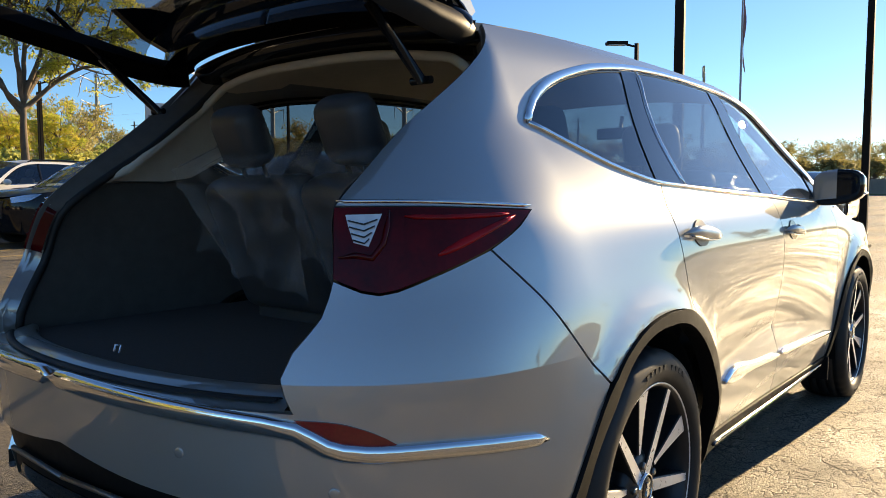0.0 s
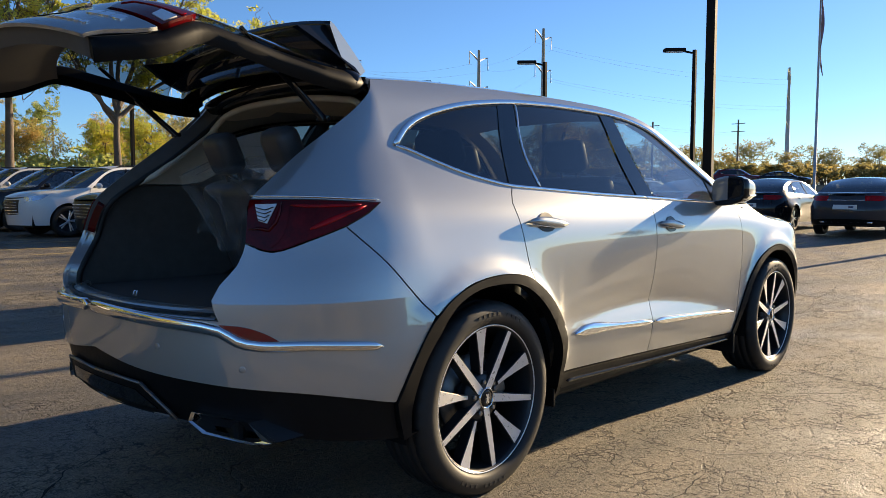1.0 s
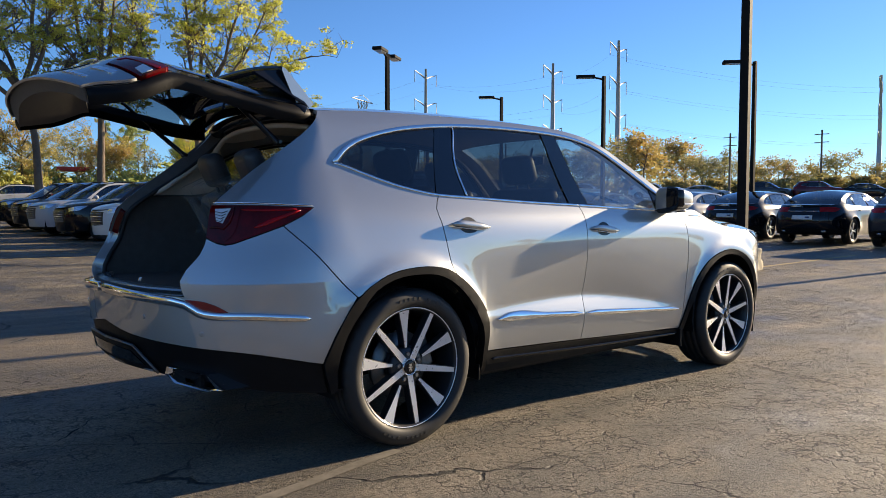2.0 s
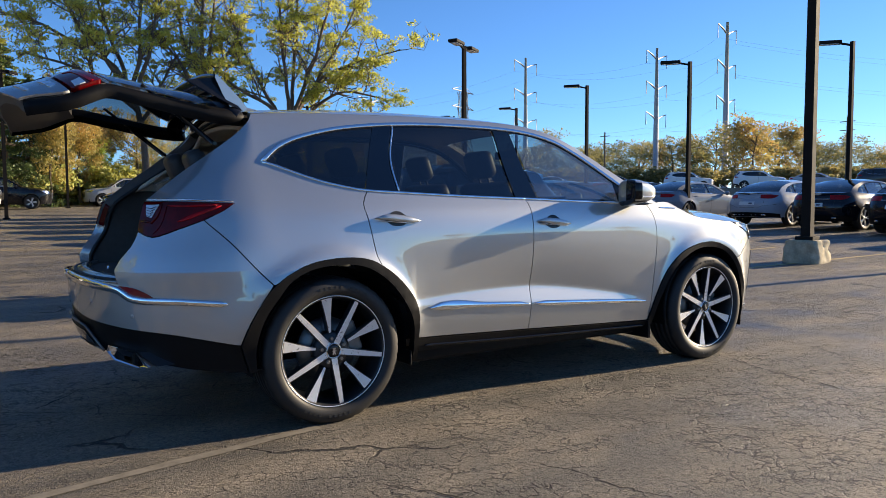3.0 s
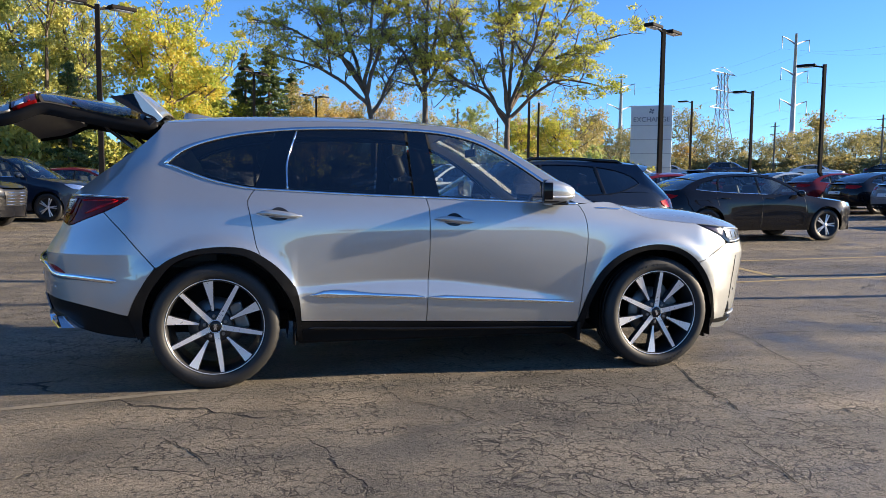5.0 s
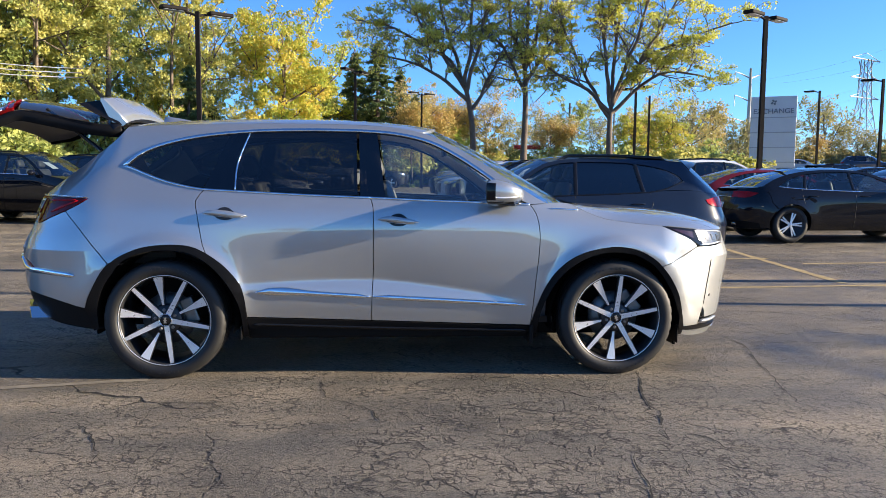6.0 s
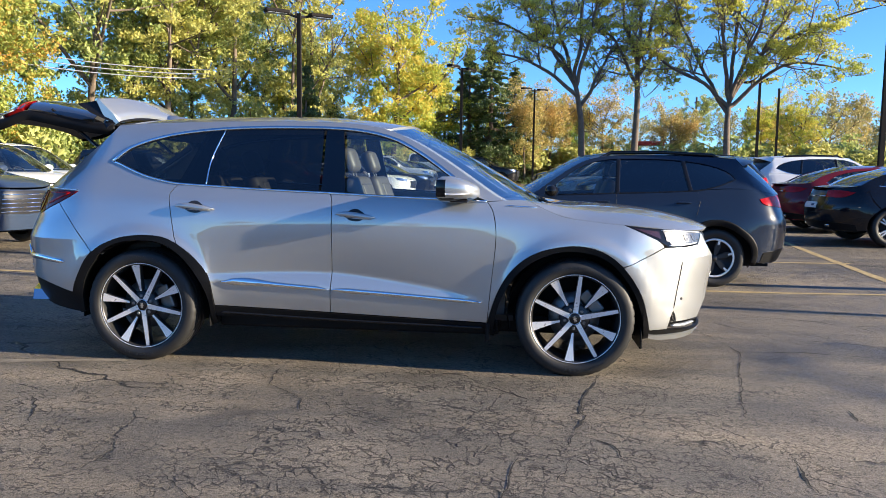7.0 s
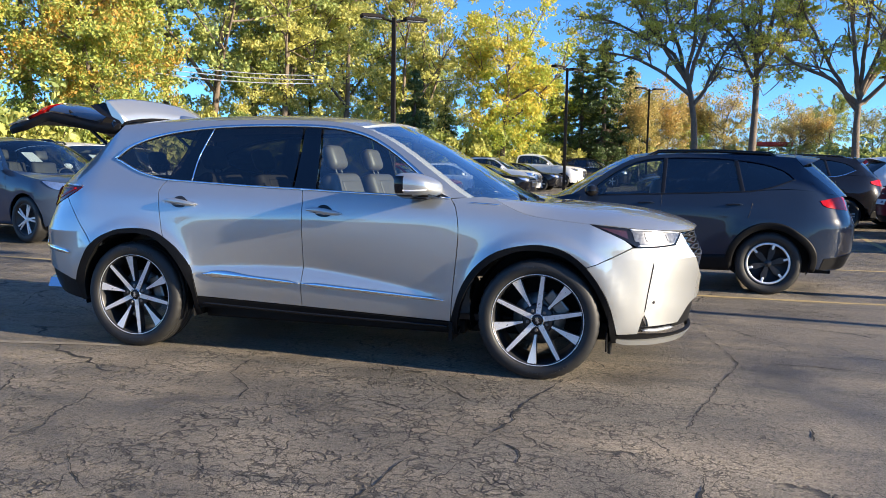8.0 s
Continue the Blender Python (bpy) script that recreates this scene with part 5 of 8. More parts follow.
    c3 = lines(cells(7.5, tight, .9), math_('MULTIPLY', rng_(noise_(3.1, 5, .7), .46, .66, 0, .075), math_('MULTIPLY', tired, rng_(worn, 0, 1, .45, 1))))
    c4 = lines(cells(17, tight), math_('MULTIPLY', rng_(noise_(6.5, 4, .7), .44, .66, 0, .22), rng_(tired, 0, 1, .12, 1)))
    open_, craze = math_('MAXIMUM', c1, c2), math_('MAXIMUM', c3, math_('MULTIPLY', c4, .9))
    crack = math_('MAXIMUM', open_, craze)
    # tone
    tone = math_('MULTIPLY', math_('MULTIPLY', rng_(big, .3, .7, .80, 1.20), rng_(mid, .3, .7, .72, 1.28)), math_('MULTIPLY', rng_(fine, .3, .7, .62, 1.38), rng_(grit, .3, .7, .50, 1.50)))
    pv = nt.nodes.new("ShaderNodeTexVoronoi")
    pv.inputs["Scale"].default_value = 55
    L(tc.outputs["Object"], pv.inputs["Vector"])
    pits = rng_(pv.outputs["Distance"], .10, .42, .45, 1.15)
    # craze is also darkened in the colour, for the shade its relief throws
    tone = math_('MULTIPLY', math_('MULTIPLY', tone, pits), math_('MULTIPLY', rng_(open_, 0, 1, 1, .08), rng_(craze, 0, 1, 1, .28)))

    def blend(f, a, c):
        r = nt.nodes.new("ShaderNodeMix")
        r.data_type = 'RGBA'
        L(f, r.inputs[0])
        for k, v in ((6, a), (7, c)):
            if isinstance(v, tuple):
                r.inputs[k].default_value = v
            else:
                L(v, r.inputs[k])
        return r.outputs[2]
    # brown dust swept in streaks over grey binder, dark blue-black sealer patches
    st = nt.nodes.new("ShaderNodeMapping")
    st.inputs["Rotation"].default_value = (0, 0, .35)
    st.inputs["Scale"].default_value = (.30, 1.7, 1)
    L(tc.outputs["Object"], st.inputs["Vector"])
    sn = nt.nodes.new("ShaderNodeTexNoise")
    sn.inputs["Scale"].default_value, sn.inputs["Detail"].default_value, sn.inputs["Roughness"].default_value, sn.inputs["Distortion"].default_value = .8, 7, .62, .9
    L(st.outputs[0], sn.inputs["Vector"])
    dust = rng_(sn.outputs[0], .38, .64, 0, 1)
    seal = rng_(noise_(.5, 6, .62, 1.2), .50, .66, 0, .75)
    col = blend(dust, (.090, .080, .065, 1), (.192, .159, .114, 1))
    col = blend(seal, col, (.056, .052, .046, 1))
    sc = nt.nodes.new("ShaderNodeVectorMath")
    sc.operation = 'SCALE'
    L(col, sc.inputs[0])
    L(tone, sc.inputs["Scale"])
    L(sc.outputs[0], b.inputs["Base Color"])
    L(math_('SUBTRACT', rng_(mid, .3, .7, .52, .84), math_('MULTIPLY', seal, .22)), b.inputs["Roughness"])
    b.inputs["Specular IOR Level"].default_value = .5
    h = math_('SUBTRACT', math_('ADD', math_('MULTIPLY', grit, .45), math_('ADD', math_('MULTIPLY', fine, .8), math_('MULTIPLY', noise_(9, 4, .6), .25))), math_('MULTIPLY', crack, 2.4))
    bp = nt.nodes.new("ShaderNodeBump")
    bp.inputs["Strength"].default_value, bp.inputs["Distance"].default_value = 1.0, .016
    L(h, bp.inputs["Height"])
    L(bp.outputs[0], b.inputs["Normal"])
    return m


M_ASPHALT = asphalt()
M_GRASS = mat("dry_grass", (0.16, 0.17, 0.055), 0.95, 0, 0.45, 0.35, bump=0.03, bump_scale=8)
M_ROAD = mat("far_road", (0.16, 0.155, 0.15), 0.9, 0, 0.15, 0.3)
bm = bmesh.new()
radii = [0, 1.5, 3, 5, 7, 9, 12, 15, 19, 24, 30, 36, 43, 50, 52, 54.5, 57, 60, 64, 69, 71, 79, 82, 100, 140, 220, 400, 900, 2500]
ns = 72
rings = [[bm.verts.new((0, 0, 0))]]
for r in radii[1:]:
    rings.append([bm.verts.new((r * math.cos(a), r * math.sin(a), ground_z(r, 0) if r < 200 else ground_z(200, 0) * (1 - min(1, (r - 200) / 3000)))) for a in (2 * math.pi * k / ns for k in range(ns))])
for k in range(ns):
    f = bm.faces.new((rings[0][0], rings[1][k], rings[1][(k + 1) % ns]))
for i in range(1, len(rings) - 1):
    for k in range(ns):
        f = bm.faces.new((rings[i][k], rings[i + 1][k], rings[i + 1][(k + 1) % ns], rings[i][(k + 1) % ns]))
        f.material_index = 0 if radii[i] < 50 else (2 if 69 <= radii[i] < 79 else 1)
for f in bm.faces:
    f.smooth = True
tagged(part("ground", bm, [M_ASPHALT, M_GRASS, M_ROAD]), "worn cracked asphalt car park with a grass verge beyond", "ground", kind="structure")

M_YELLOW = mat("worn_yellow_paint", (0.36, 0.265, 0.115), 0.85, 0, 0.5, 14, bump=0.002, bump_scale=80)
M_PALE = mat("worn_pale_paint", (0.19, 0.165, 0.125), 0.9, 0, 0.5, 10, bump=0.002, bump_scale=80)
M_CRACK = mat("open_crack", (0.012, 0.011, 0.010), 1.0, 0, 0.3, 20)


def painted_line(p0, p1, w, material, label, wob=.01):
    bm = bmesh.new()
    a, b = Vector((*p0, 0)), Vector((*p1, 0))
    n = max(4, int((b - a).length / .25))
    d = (b - a).normalized()
    c = Vector((-d.y, d.x, 0))
    prev = None
    for i in range(n + 1):
        p = a.lerp(b, i / n)
        e = w / 2 * (1 + .35 * noise.noise(p * 2.3))
        row = []
        for sg in (-1, 1):
            q = p + c * (sg * e + wob * noise.noise(p * 5 + Vector((sg, 0, 0))))
            row.append(bm.verts.new((q.x, q.y, ground_z(q.x, q.y) + .004)))
        if prev:
            bm.faces.new((prev[0], row[0], row[1], prev[1]))
        prev = row
    tagged(part("line_marking", bm, material), label, "line marking", kind="structure")


painted_line((2.4, 3.0), (14, 3.0), .10, M_YELLOW, "worn yellow parking line on asphalt")
painted_line((-30, 3.1), (-4.5, 3.0), .10, M_YELLOW, "worn yellow parking line on asphalt")
for y0 in (5.9, 8.8, 11.7, 14.6):
    painted_line((.9, y0), (6.0, y0), .10, M_YELLOW, "worn yellow parking line on asphalt")
painted_line((5.6, 3.2), (6.4, 12.0), .12, M_YELLOW, "worn yellow parking line on asphalt")
painted_line((6.2, 5.2), (11.4, 5.2), .10, M_YELLOW, "worn yellow parking line on asphalt")
painted_line((-5.5, -1.75), (-1.55, -.98), .06, M_PALE, "faded pale line on asphalt", .02)
for y0 in (13.5, 16.3, 19.1, 21.9, 24.7):
    painted_line((-2.6, y0), (2.6, y0 - .6), .12, M_YELLOW, "worn yellow parking line on asphalt")


def crack_line(pts, w, seed):
    """An open, ragged crack that follows a few points."""
    rng = random.Random(seed)
    path = smooth_line(pts, .25)
    fine = []
    for a, b in zip(path, path[1:]):
        k = max(2, int(math.dist(a, b) / .022))
        for j in range(k):
            t = j / k
            fine.append((a[0] + (b[0] - a[0]) * t, a[1] + (b[1] - a[1]) * t))
    bm = bmesh.new()
    prev = None
    n = len(fine)
    for i, (x, y) in enumerate(fine):
        jx = .014 * noise.noise(Vector((x * 3, y * 3, seed))) + .020 * noise.noise(Vector((x * 17, y * 17, seed)))
        jy = .014 * noise.noise(Vector((x * 3, y * 3, seed + 7))) + .020 * noise.noise(Vector((x * 17, y * 17, seed + 7)))
        e = .80 * w * (.25 + .75 * abs(noise.noise(Vector((x * 5, y * 5, seed + 3)))) * 2) * min(1, .15 + min(i, n - 1 - i) / 10) * rng.uniform(.5, 1.3)
        d = Vector((fine[min(i + 1, n - 1)][0] - fine[max(i - 1, 0)][0], fine[min(i + 1, n - 1)][1] - fine[max(i - 1, 0)][1])).normalized()
        row = []
        for sg in (-1, 1):
            q = (x + jx - d.y * e * sg, y + jy + d.x * e * sg)
            row.append(bm.verts.new((q[0], q[1], ground_z(*q) + .003)))
        if prev:
            bm.faces.new((prev[0], row[0], row[1], prev[1]))
        prev = row
    tagged(part("asphalt_crack", bm, M_CRACK), "dark open crack in the asphalt", "crack", group="cracks in the asphalt", kind="structure")


# one long crack from the front wheel, its forks, and the neighbours
crack_line([(1.62, -.87), (1.55, -1.16), (1.48, -1.40), (1.42, -1.68), (1.46, -1.75), (1.38, -1.97), (1.37, -2.07)], .014, 3)
crack_line([(1.37, -2.07), (1.45, -2.12), (1.54, -2.20), (1.57, -2.34), (1.74, -2.42)], .010, 4)
crack_line([(1.37, -2.07), (1.34, -2.18), (1.33, -2.30)], .008, 5)
crack_line([(1.39, -2.00), (1.29, -2.03), (1.22, -2.02)], .006, 6)
crack_line([(1.31, -2.34), (1.32, -2.44), (1.29, -2.58), (1.24, -2.72)], .009, 7)
crack_line([(1.17, -2.30), (1.12, -2.34), (1.07, -2.55), (1.03, -2.75), (.98, -3.10)], .009, 8)
crack_line([(1.36, -1.05), (1.22, -1.47), (1.18, -1.84), (1.15, -2.14)], .004, 9)
crack_line([(2.46, 1.20), (2.54, .89), (2.65, .39), (2.72, -.10), (2.58, -.60), (2.45, -1.08), (2.35, -1.50), (2.29, -1.70)], .008, 10)
crack_line([(2.40, -1.51), (2.45, -1.60), (2.43, -1.71)], .008, 12)
crack_line([(2.72, -.10), (2.92, -.06), (3.21, -.03), (3.63, -.13), (4.4, -.2), (5.6, .1)], .010, 13)
crack_line([(2.35, -2.24), (2.34, -2.38), (2.31, -2.56), (2.34, -2.75)], .012, 14)
crack_line([(-.44, -.93), (-.46, -1.12), (-.41, -1.42), (-.26, -1.54), (-.13, -1.68), (-.07, -1.93)], .010, 15)
crack_line([(-.06, -1.67), (.03, -1.75), (.10, -1.91)], .008, 16)
crack_line([(1.77, -1.66), (1.94, -1.72), (2.08, -1.74), (2.29, -1.73)], .004, 17)
crack_line([(-1.43, -1.46), (-1.13, -1.49), (-.94, -1.51), (-.79, -1.49), (-.60, -1.46), (-.44, -1.43)], .006, 18)
crack_line([(-1.70, -1.80), (-1.57, -1.91), (-1.47, -2.08), (-1.38, -2.28), (-1.34, -2.45)], .010, 19)
crack_line([(.15, -1.86), (.32, -1.83), (.53, -1.86), (.85, -1.91), (1.15, -2.02)], .005, 20)
crack_line([(-3.50, -.10), (-3.50, .16), (-3.90, .72), (-3.92, 1.13)], .008, 21)
crack_line([(-2.83, .05), (-2.63, .28), (-2.45, .52)], .008, 22)
crack_line([(2.92, -1.39), (2.90, -1.64), (3.03, -1.67)], .010, 23)
crack_line([(-3.67, .70), (-2.82, .16), (-1.88, -.55)], .005, 24)
crack_line([(-.44, -2.76), (-.14, -3.07), (.04, -3.18)], .006, 25)


# ---- parked vehicles ----
def paint_by_object():
    m, nt, b = nodes_of("car_paint")
    oi = nt.nodes.new("ShaderNodeObjectInfo")
    nt.links.new(oi.outputs["Color"], b.inputs["Base Color"])
    b.inputs["Metallic"].default_value = 0.0
    b.inputs["Specular IOR Level"].default_value = .05
    b.inputs["Roughness"].default_value = .28
    b.inputs["Coat Weight"].default_value = .8
    b.inputs["Coat Roughness"].default_value = .015
    return m


M_PAINT = paint_by_object()
M_CABGLASS = glass_mat("parked_car_glass", (.50, .56, .56), 0.0, .10)
M_DARKGLASS = glass_mat("parked_car_privacy_glass", (.10, .11, .115), 0.0, .10)
M_PAPER = mat("white_paper", (0.75, 0.77, 0.76), 0.7, 0, 0.05, 9)
M_BARS = mat("plate_marks", (0.06, 0.07, 0.12), 0.6)
M_PLATE = mat("plate_white", (0.6, 0.62, 0.63), 0.5)


def simple_wheel(parent, x, y, r, side, style):
    w = new("wheel")
    w.parent = parent
    w.matrix_basis = pose(x, y, r, 0, 0, 0 if side < 0 else 180)
    bm = bmesh.new()
    ri = r * .70
    lathe(bm, [(ri, -.085), (ri + .02, -.105), (r - .03, -.11), (r, -.085), (r, .085), (r - .03, .11), (ri, .09)], 36)
    part("tyre", bm, M_RUBBER, w)
    bm = bmesh.new()
    lathe(bm, [(0, -.02), (ri * .9, -.02), (ri * .95, -.088), (ri * 1.01, -.09), (ri * 1.01, -.06)], 36)
    part("rim", bm, M_RIMDARK if style else M_DISC, w)
    if style == 2:
        bm = bmesh.new()
        lathe(bm, [(ri * .86, -.086), (ri * .87, -.093), (ri * .945, -.095), (ri * .96, -.088)], 48)
        part("rim_ring", bm, M_MACHINED, w, "machined outer ring")
        for k in range(6):
            turn = Matrix.Rotation(-2 * math.pi * (k + .25) / 6, 4, 'Y')
            bm = bmesh.new()
            vs = [bm.verts.new(turn @ Vector((q, yy, zz * side_))) for side_ in (1, -1) for q, yy, zz in ((.03, -.084, .016), (ri * .55, -.086, .034), (ri * .80, -.088, .020))]
            bm.faces.new((vs[0], vs[1], vs[2], vs[5], vs[4], vs[3]))
            ex = bmesh.ops.extrude_face_region(bm, geom=bm.faces[:])
            for v in ex["geom"]:
                if isinstance(v, bmesh.types.BMVert):
                    v.co.y += .03
            bmesh.ops.recalc_face_normals(bm, faces=bm.faces[:])
            part("spoke", bm, M_RIMDARK, w, "black petal spoke")
            bm = bmesh.new()
            box(bm, (ri * .66, -.093, -.013), (ri * .88, -.072, .013), .006, 1, turn)
            part("rim_tip", bm, M_MACHINED, w, "machined rim tip")
    else:
        for k in range(5):
            bm = bmesh.new()
            for dd in (-.10, .10):
                a = 2 * math.pi * k / 5 + dd * 1.3
                box(bm, (.03, -.086, -.012), (ri * .98, -.066, .018), .006, 1, Matrix.Rotation(-a, 4, 'Y'))
            part("spoke", bm, M_MACHINED, w, "bright split alloy spoke")
    bm = bmesh.new()
    lathe(bm, [(0, -.09), (.035, -.089), (.045, -.06)], 16)
    part("hub_cap", bm, M_RIMDARK if style == 2 else M_MACHINED, w)
    return w


S_ROOF = [(-2.02, 1.235), (-1.72, 1.40), (-1.40, 1.525), (-1.0, 1.60), (-.5, 1.632), (-.05, 1.620), (.25, 1.560), (.50, 1.455), (.75, 1.300), (.985, 1.135)]
S_TOP = [(-1.66, 1.245), (-1.45, 1.40), (-1.15, 1.505), (-.8, 1.560), (-.4, 1.580), (-.05, 1.565), (.22, 1.505), (.45, 1.405), (.64, 1.29), (.82, 1.150)]
S_BOT = [(-1.66, 1.245), (-1.3, 1.205), (-.8, 1.175), (0, 1.145), (.82, 1.120)]


P_ROOF = [(-.99, 1.16), (-.96, 1.40), (-.90, 1.58), (-.5, 1.64), (-.05, 1.62), (.25, 1.56), (.50, 1.455), (.75, 1.30), (.985, 1.135)]
P_TOP = [(-.90, 1.20), (-.86, 1.52), (-.5, 1.58), (-.05, 1.565), (.22, 1.505), (.45, 1.405), (.64, 1.29), (.82, 1.15)]
P_BOT = [(-.90, 1.20), (-.4, 1.175), (0, 1.16), (.82, 1.12)]


def clip_line(pts, at, keep_front):
    """The part of a closed outline before or behind one station along the car."""
    out = []
    n = len(pts)
    for i in range(n):
        a, b = pts[i], pts[(i + 1) % n]
        ina, inb = (a[0] > at) == keep_front, (b[0] > at) == keep_front
        if ina:
            out.append(a)
        if ina != inb:
            t = (at - a[0]) / (b[0] - a[0])
            out.append((at, a[1] + (b[1] - a[1]) * t))
    return out


def parked_cabin(root, kx, ky, kz, rows):
    """Seats and dashboard that show through the panes."""
    for x in rows:
        for y in (-.37, .37):
            bm = bmesh.new()
            box(bm, (-.24, -.24, -.10), (.26, .24, .06), .05, 2)
            box(bm, (-.07, -.24, 0), (.06, .24, .58), .05, 2, pose(-.22, 0, .03, 0, -18, 0))
            box(bm, (-.05, -.12, .62), (.05, .12, .80), .04, 2, pose(-.22, 0, .03, 0, -18, 0))
            bmesh.ops.transform(bm, matrix=pose(x * kx, y * ky, .70 * kz), verts=bm.verts[:])
            part("seat", bm, M_SEATLIGHT, root, "grey seat with headrest", True)
    bm = bmesh.new()
    box(bm, (.78 * kx, -.78 * ky, .80 * kz), (1.25 * kx, .78 * ky, 1.07 * kz), .06, 2)
    part("dashboard", bm, M_TRIM, root, "black dashboard")
    bm = bmesh.new()
    ring_ = [Vector((0, .17 * math.cos(a), .17 * math.sin(a))) for a in (2 * math.pi * k / 18 for k in range(19))]
    tube(bm, ring_, .014, 5, False)
    bmesh.ops.transform(bm, matrix=pose(.66 * kx, .37 * ky, 1.02 * kz, 0, -22, 0), verts=bm.verts[:])
    part("steering_wheel", bm, M_TRIM, root, "black steering wheel", True)


def vehicle(kind, label, length, width, height, color, wheel_r, m, clad=False, rails=False, rim=0, group="parked cars", res=.16, price=False):
    """A parked car: lower shell with cut arches, pillars and rails, panes, bonnet, boot, lamps, wheels."""
    root = thing({"suv": "parked_suv", "sedan": "parked_sedan", "pickup": "parked_pickup"}[kind], label, "car", group, m)
    kx, ky, kz = length / 5.03, width / 1.95, height / 1.69

    def fn(s, z):
        x, y, zz = surf(s, z)
        c = crease(x, z) if XR < s < XF else 0
        return x * kx, (y - c) * ky, zz * kz
    V = lambda s, z: Vector(fn(s, z))
    wx = WHEEL_X * kx
    ra, = ((wheel_r + .055) / kz,)
    rx = (wheel_r + .055) / kx
    zc = wheel_r / kz

    def arch(cx, up=True):
        return [(cx + rx * math.cos(a), zc + ra * math.sin(a)) for a in (math.radians(196 - 212 * k / 16) for k in range(17)) if True]
    ar = arch(-WHEEL_X)
    af = arch(WHEEL_X)
    zb = .27
    belt = {"suv": DLO_BOT, "sedan": S_BOT, "pickup": P_BOT}[kind]
    if kind == "suv":
        top = [(RC, 1.15), (-2.6, 1.155), (-2.30, 1.165), (-2.0, 1.20), (-1.735, 1.22), (-1.3, 1.205), (-.6, 1.165), (.2, 1.133), (.985, 1.118)]
    elif kind == "pickup":
        top = [(RC, 1.15), (-2.3, 1.155), (-1.735, 1.155), (-.99, 1.155), (-.4, 1.16), (.2, 1.145), (.985, 1.125)]
    else:
        top = [(RC, 1.13), (-2.6, 1.165), (-2.36, 1.20), (-2.02, 1.235), (-1.66, 1.235), (-1.3, 1.205), (-.8, 1.175), (0, 1.145), (.985, 1.125)]
    hood = [(.985, 1.122), (1.3, 1.06), (1.65, 1.005), (2.0, .97), (2.3, .93), (2.5, .88), (FC, .86)]
    o = outline(top, hood, [(FC, .86), (FC, zb)], [(FC, zb), (2.1, zb), (af[-1][0] + .04, zb)], [(af[-1][0], zb + .02)], list(reversed(af)), [(af[0][0], zb), (ar[-1][0], zb)], list(reversed(ar)), [(ar[0][0] - .03, zb + .06), (-2.2, .30), (RC, .34)], [(RC, .34), (RC, 1.15)], step=.08)
    panel("body", o, M_PAINT, root, fn=fn, side=0, step=res, depth=.03, gap=0)
    # dark insides of the arches and floor
    bm = bmesh.new()
    box(bm, (-2.2 * kx, -.72 * ky, .24), (2.2 * kx, .72 * ky, .80 * kz))
    part("underbody", bm, M_CLAD, root)
    # upper frame
    roof_e = ROOF_EDGE if kind == "suv" else list(reversed(S_ROOF))[::-1]
    if kind == "suv":
        fr = outline([(-2.365, 1.160), (-2.25, 1.295), (-2.10, 1.405), (-1.95, 1.49), (-1.745, 1.595)], ROOF_EDGE, [(.985, 1.118), (.82, 1.114)], list(reversed(DLO_TOP)), DLO_BOT[:5], [(-1.324, 1.212), (-1.735, 1.225), (-2.365, 1.160)], step=.08)
        glass = outline(DLO_TOP, list(reversed(DLO_BOT)), step=.08)
        rside = ROOF_EDGE[:7]
        rmid = [(-1.80, 0, 1.645), (-1.1, 0, 1.690), (-.6, 0, 1.694), (-.2, 0, 1.684), (.30, 0, 1.628)]
        wside, wmid = ROOF_EDGE[6:], [(.305, 0, 1.622), (.62, 0, 1.470), (.96, 0, 1.280), (1.30, 0, 1.085)]
    elif kind == "pickup":
        fr = outline(P_ROOF, [(.985, 1.135), (.82, 1.120)], list(reversed(P_TOP)), [(-.90, 1.20), (-.99, 1.16)], step=.08)
        glass = outline(P_TOP, list(reversed(P_BOT)), step=.08)
        rside, wside = P_ROOF[2:6], P_ROOF[5:]
        rmid = [(-.93, 0, 1.625), (-.6, 0, 1.69), (-.2, 0, 1.684), (.36, 0, 1.59)]
        wmid = [(.37, 0, 1.582), (.66, 0, 1.440), (.96, 0, 1.270), (1.30, 0, 1.095)]
    else:
        fr = outline(S_ROOF, [(.985, 1.135), (.82, 1.120)], list(reversed(S_TOP)), S_BOT[:2], [(-1.3, 1.205), (-2.02, 1.235)], step=.08)
        glass = outline(S_TOP, list(reversed(S_BOT)), step=.08)
        rside = S_ROOF[3:7]
        rmid = [(-1.10, 0, 1.655), (-.6, 0, 1.69), (-.2, 0, 1.684), (.36, 0, 1.59)]
        wside, wmid = S_ROOF[6:], [(.37, 0, 1.582), (.66, 0, 1.440), (.96, 0, 1.270), (1.30, 0, 1.095)]
    side_glass = []
    for sd in (-1, 1):
        panel("side_frame", fr, M_PAINT, root, fn=fn, side=sd, step=res, depth=.02, gap=0)
        pane = inset(glass, .012)
        panel("front_side_glass", clip_line(pane, -.17, True), M_CABGLASS, root, "clear side glass", fn=fn, side=sd, step=res, off=-.008, depth=0, gap=0)
        panel("rear_side_glass", clip_line(pane, -.17, False), M_CABGLASS if kind == "sedan" else M_DARKGLASS, root, "rear side glass", fn=fn, side=sd, step=res, off=-.008, depth=0, gap=0)
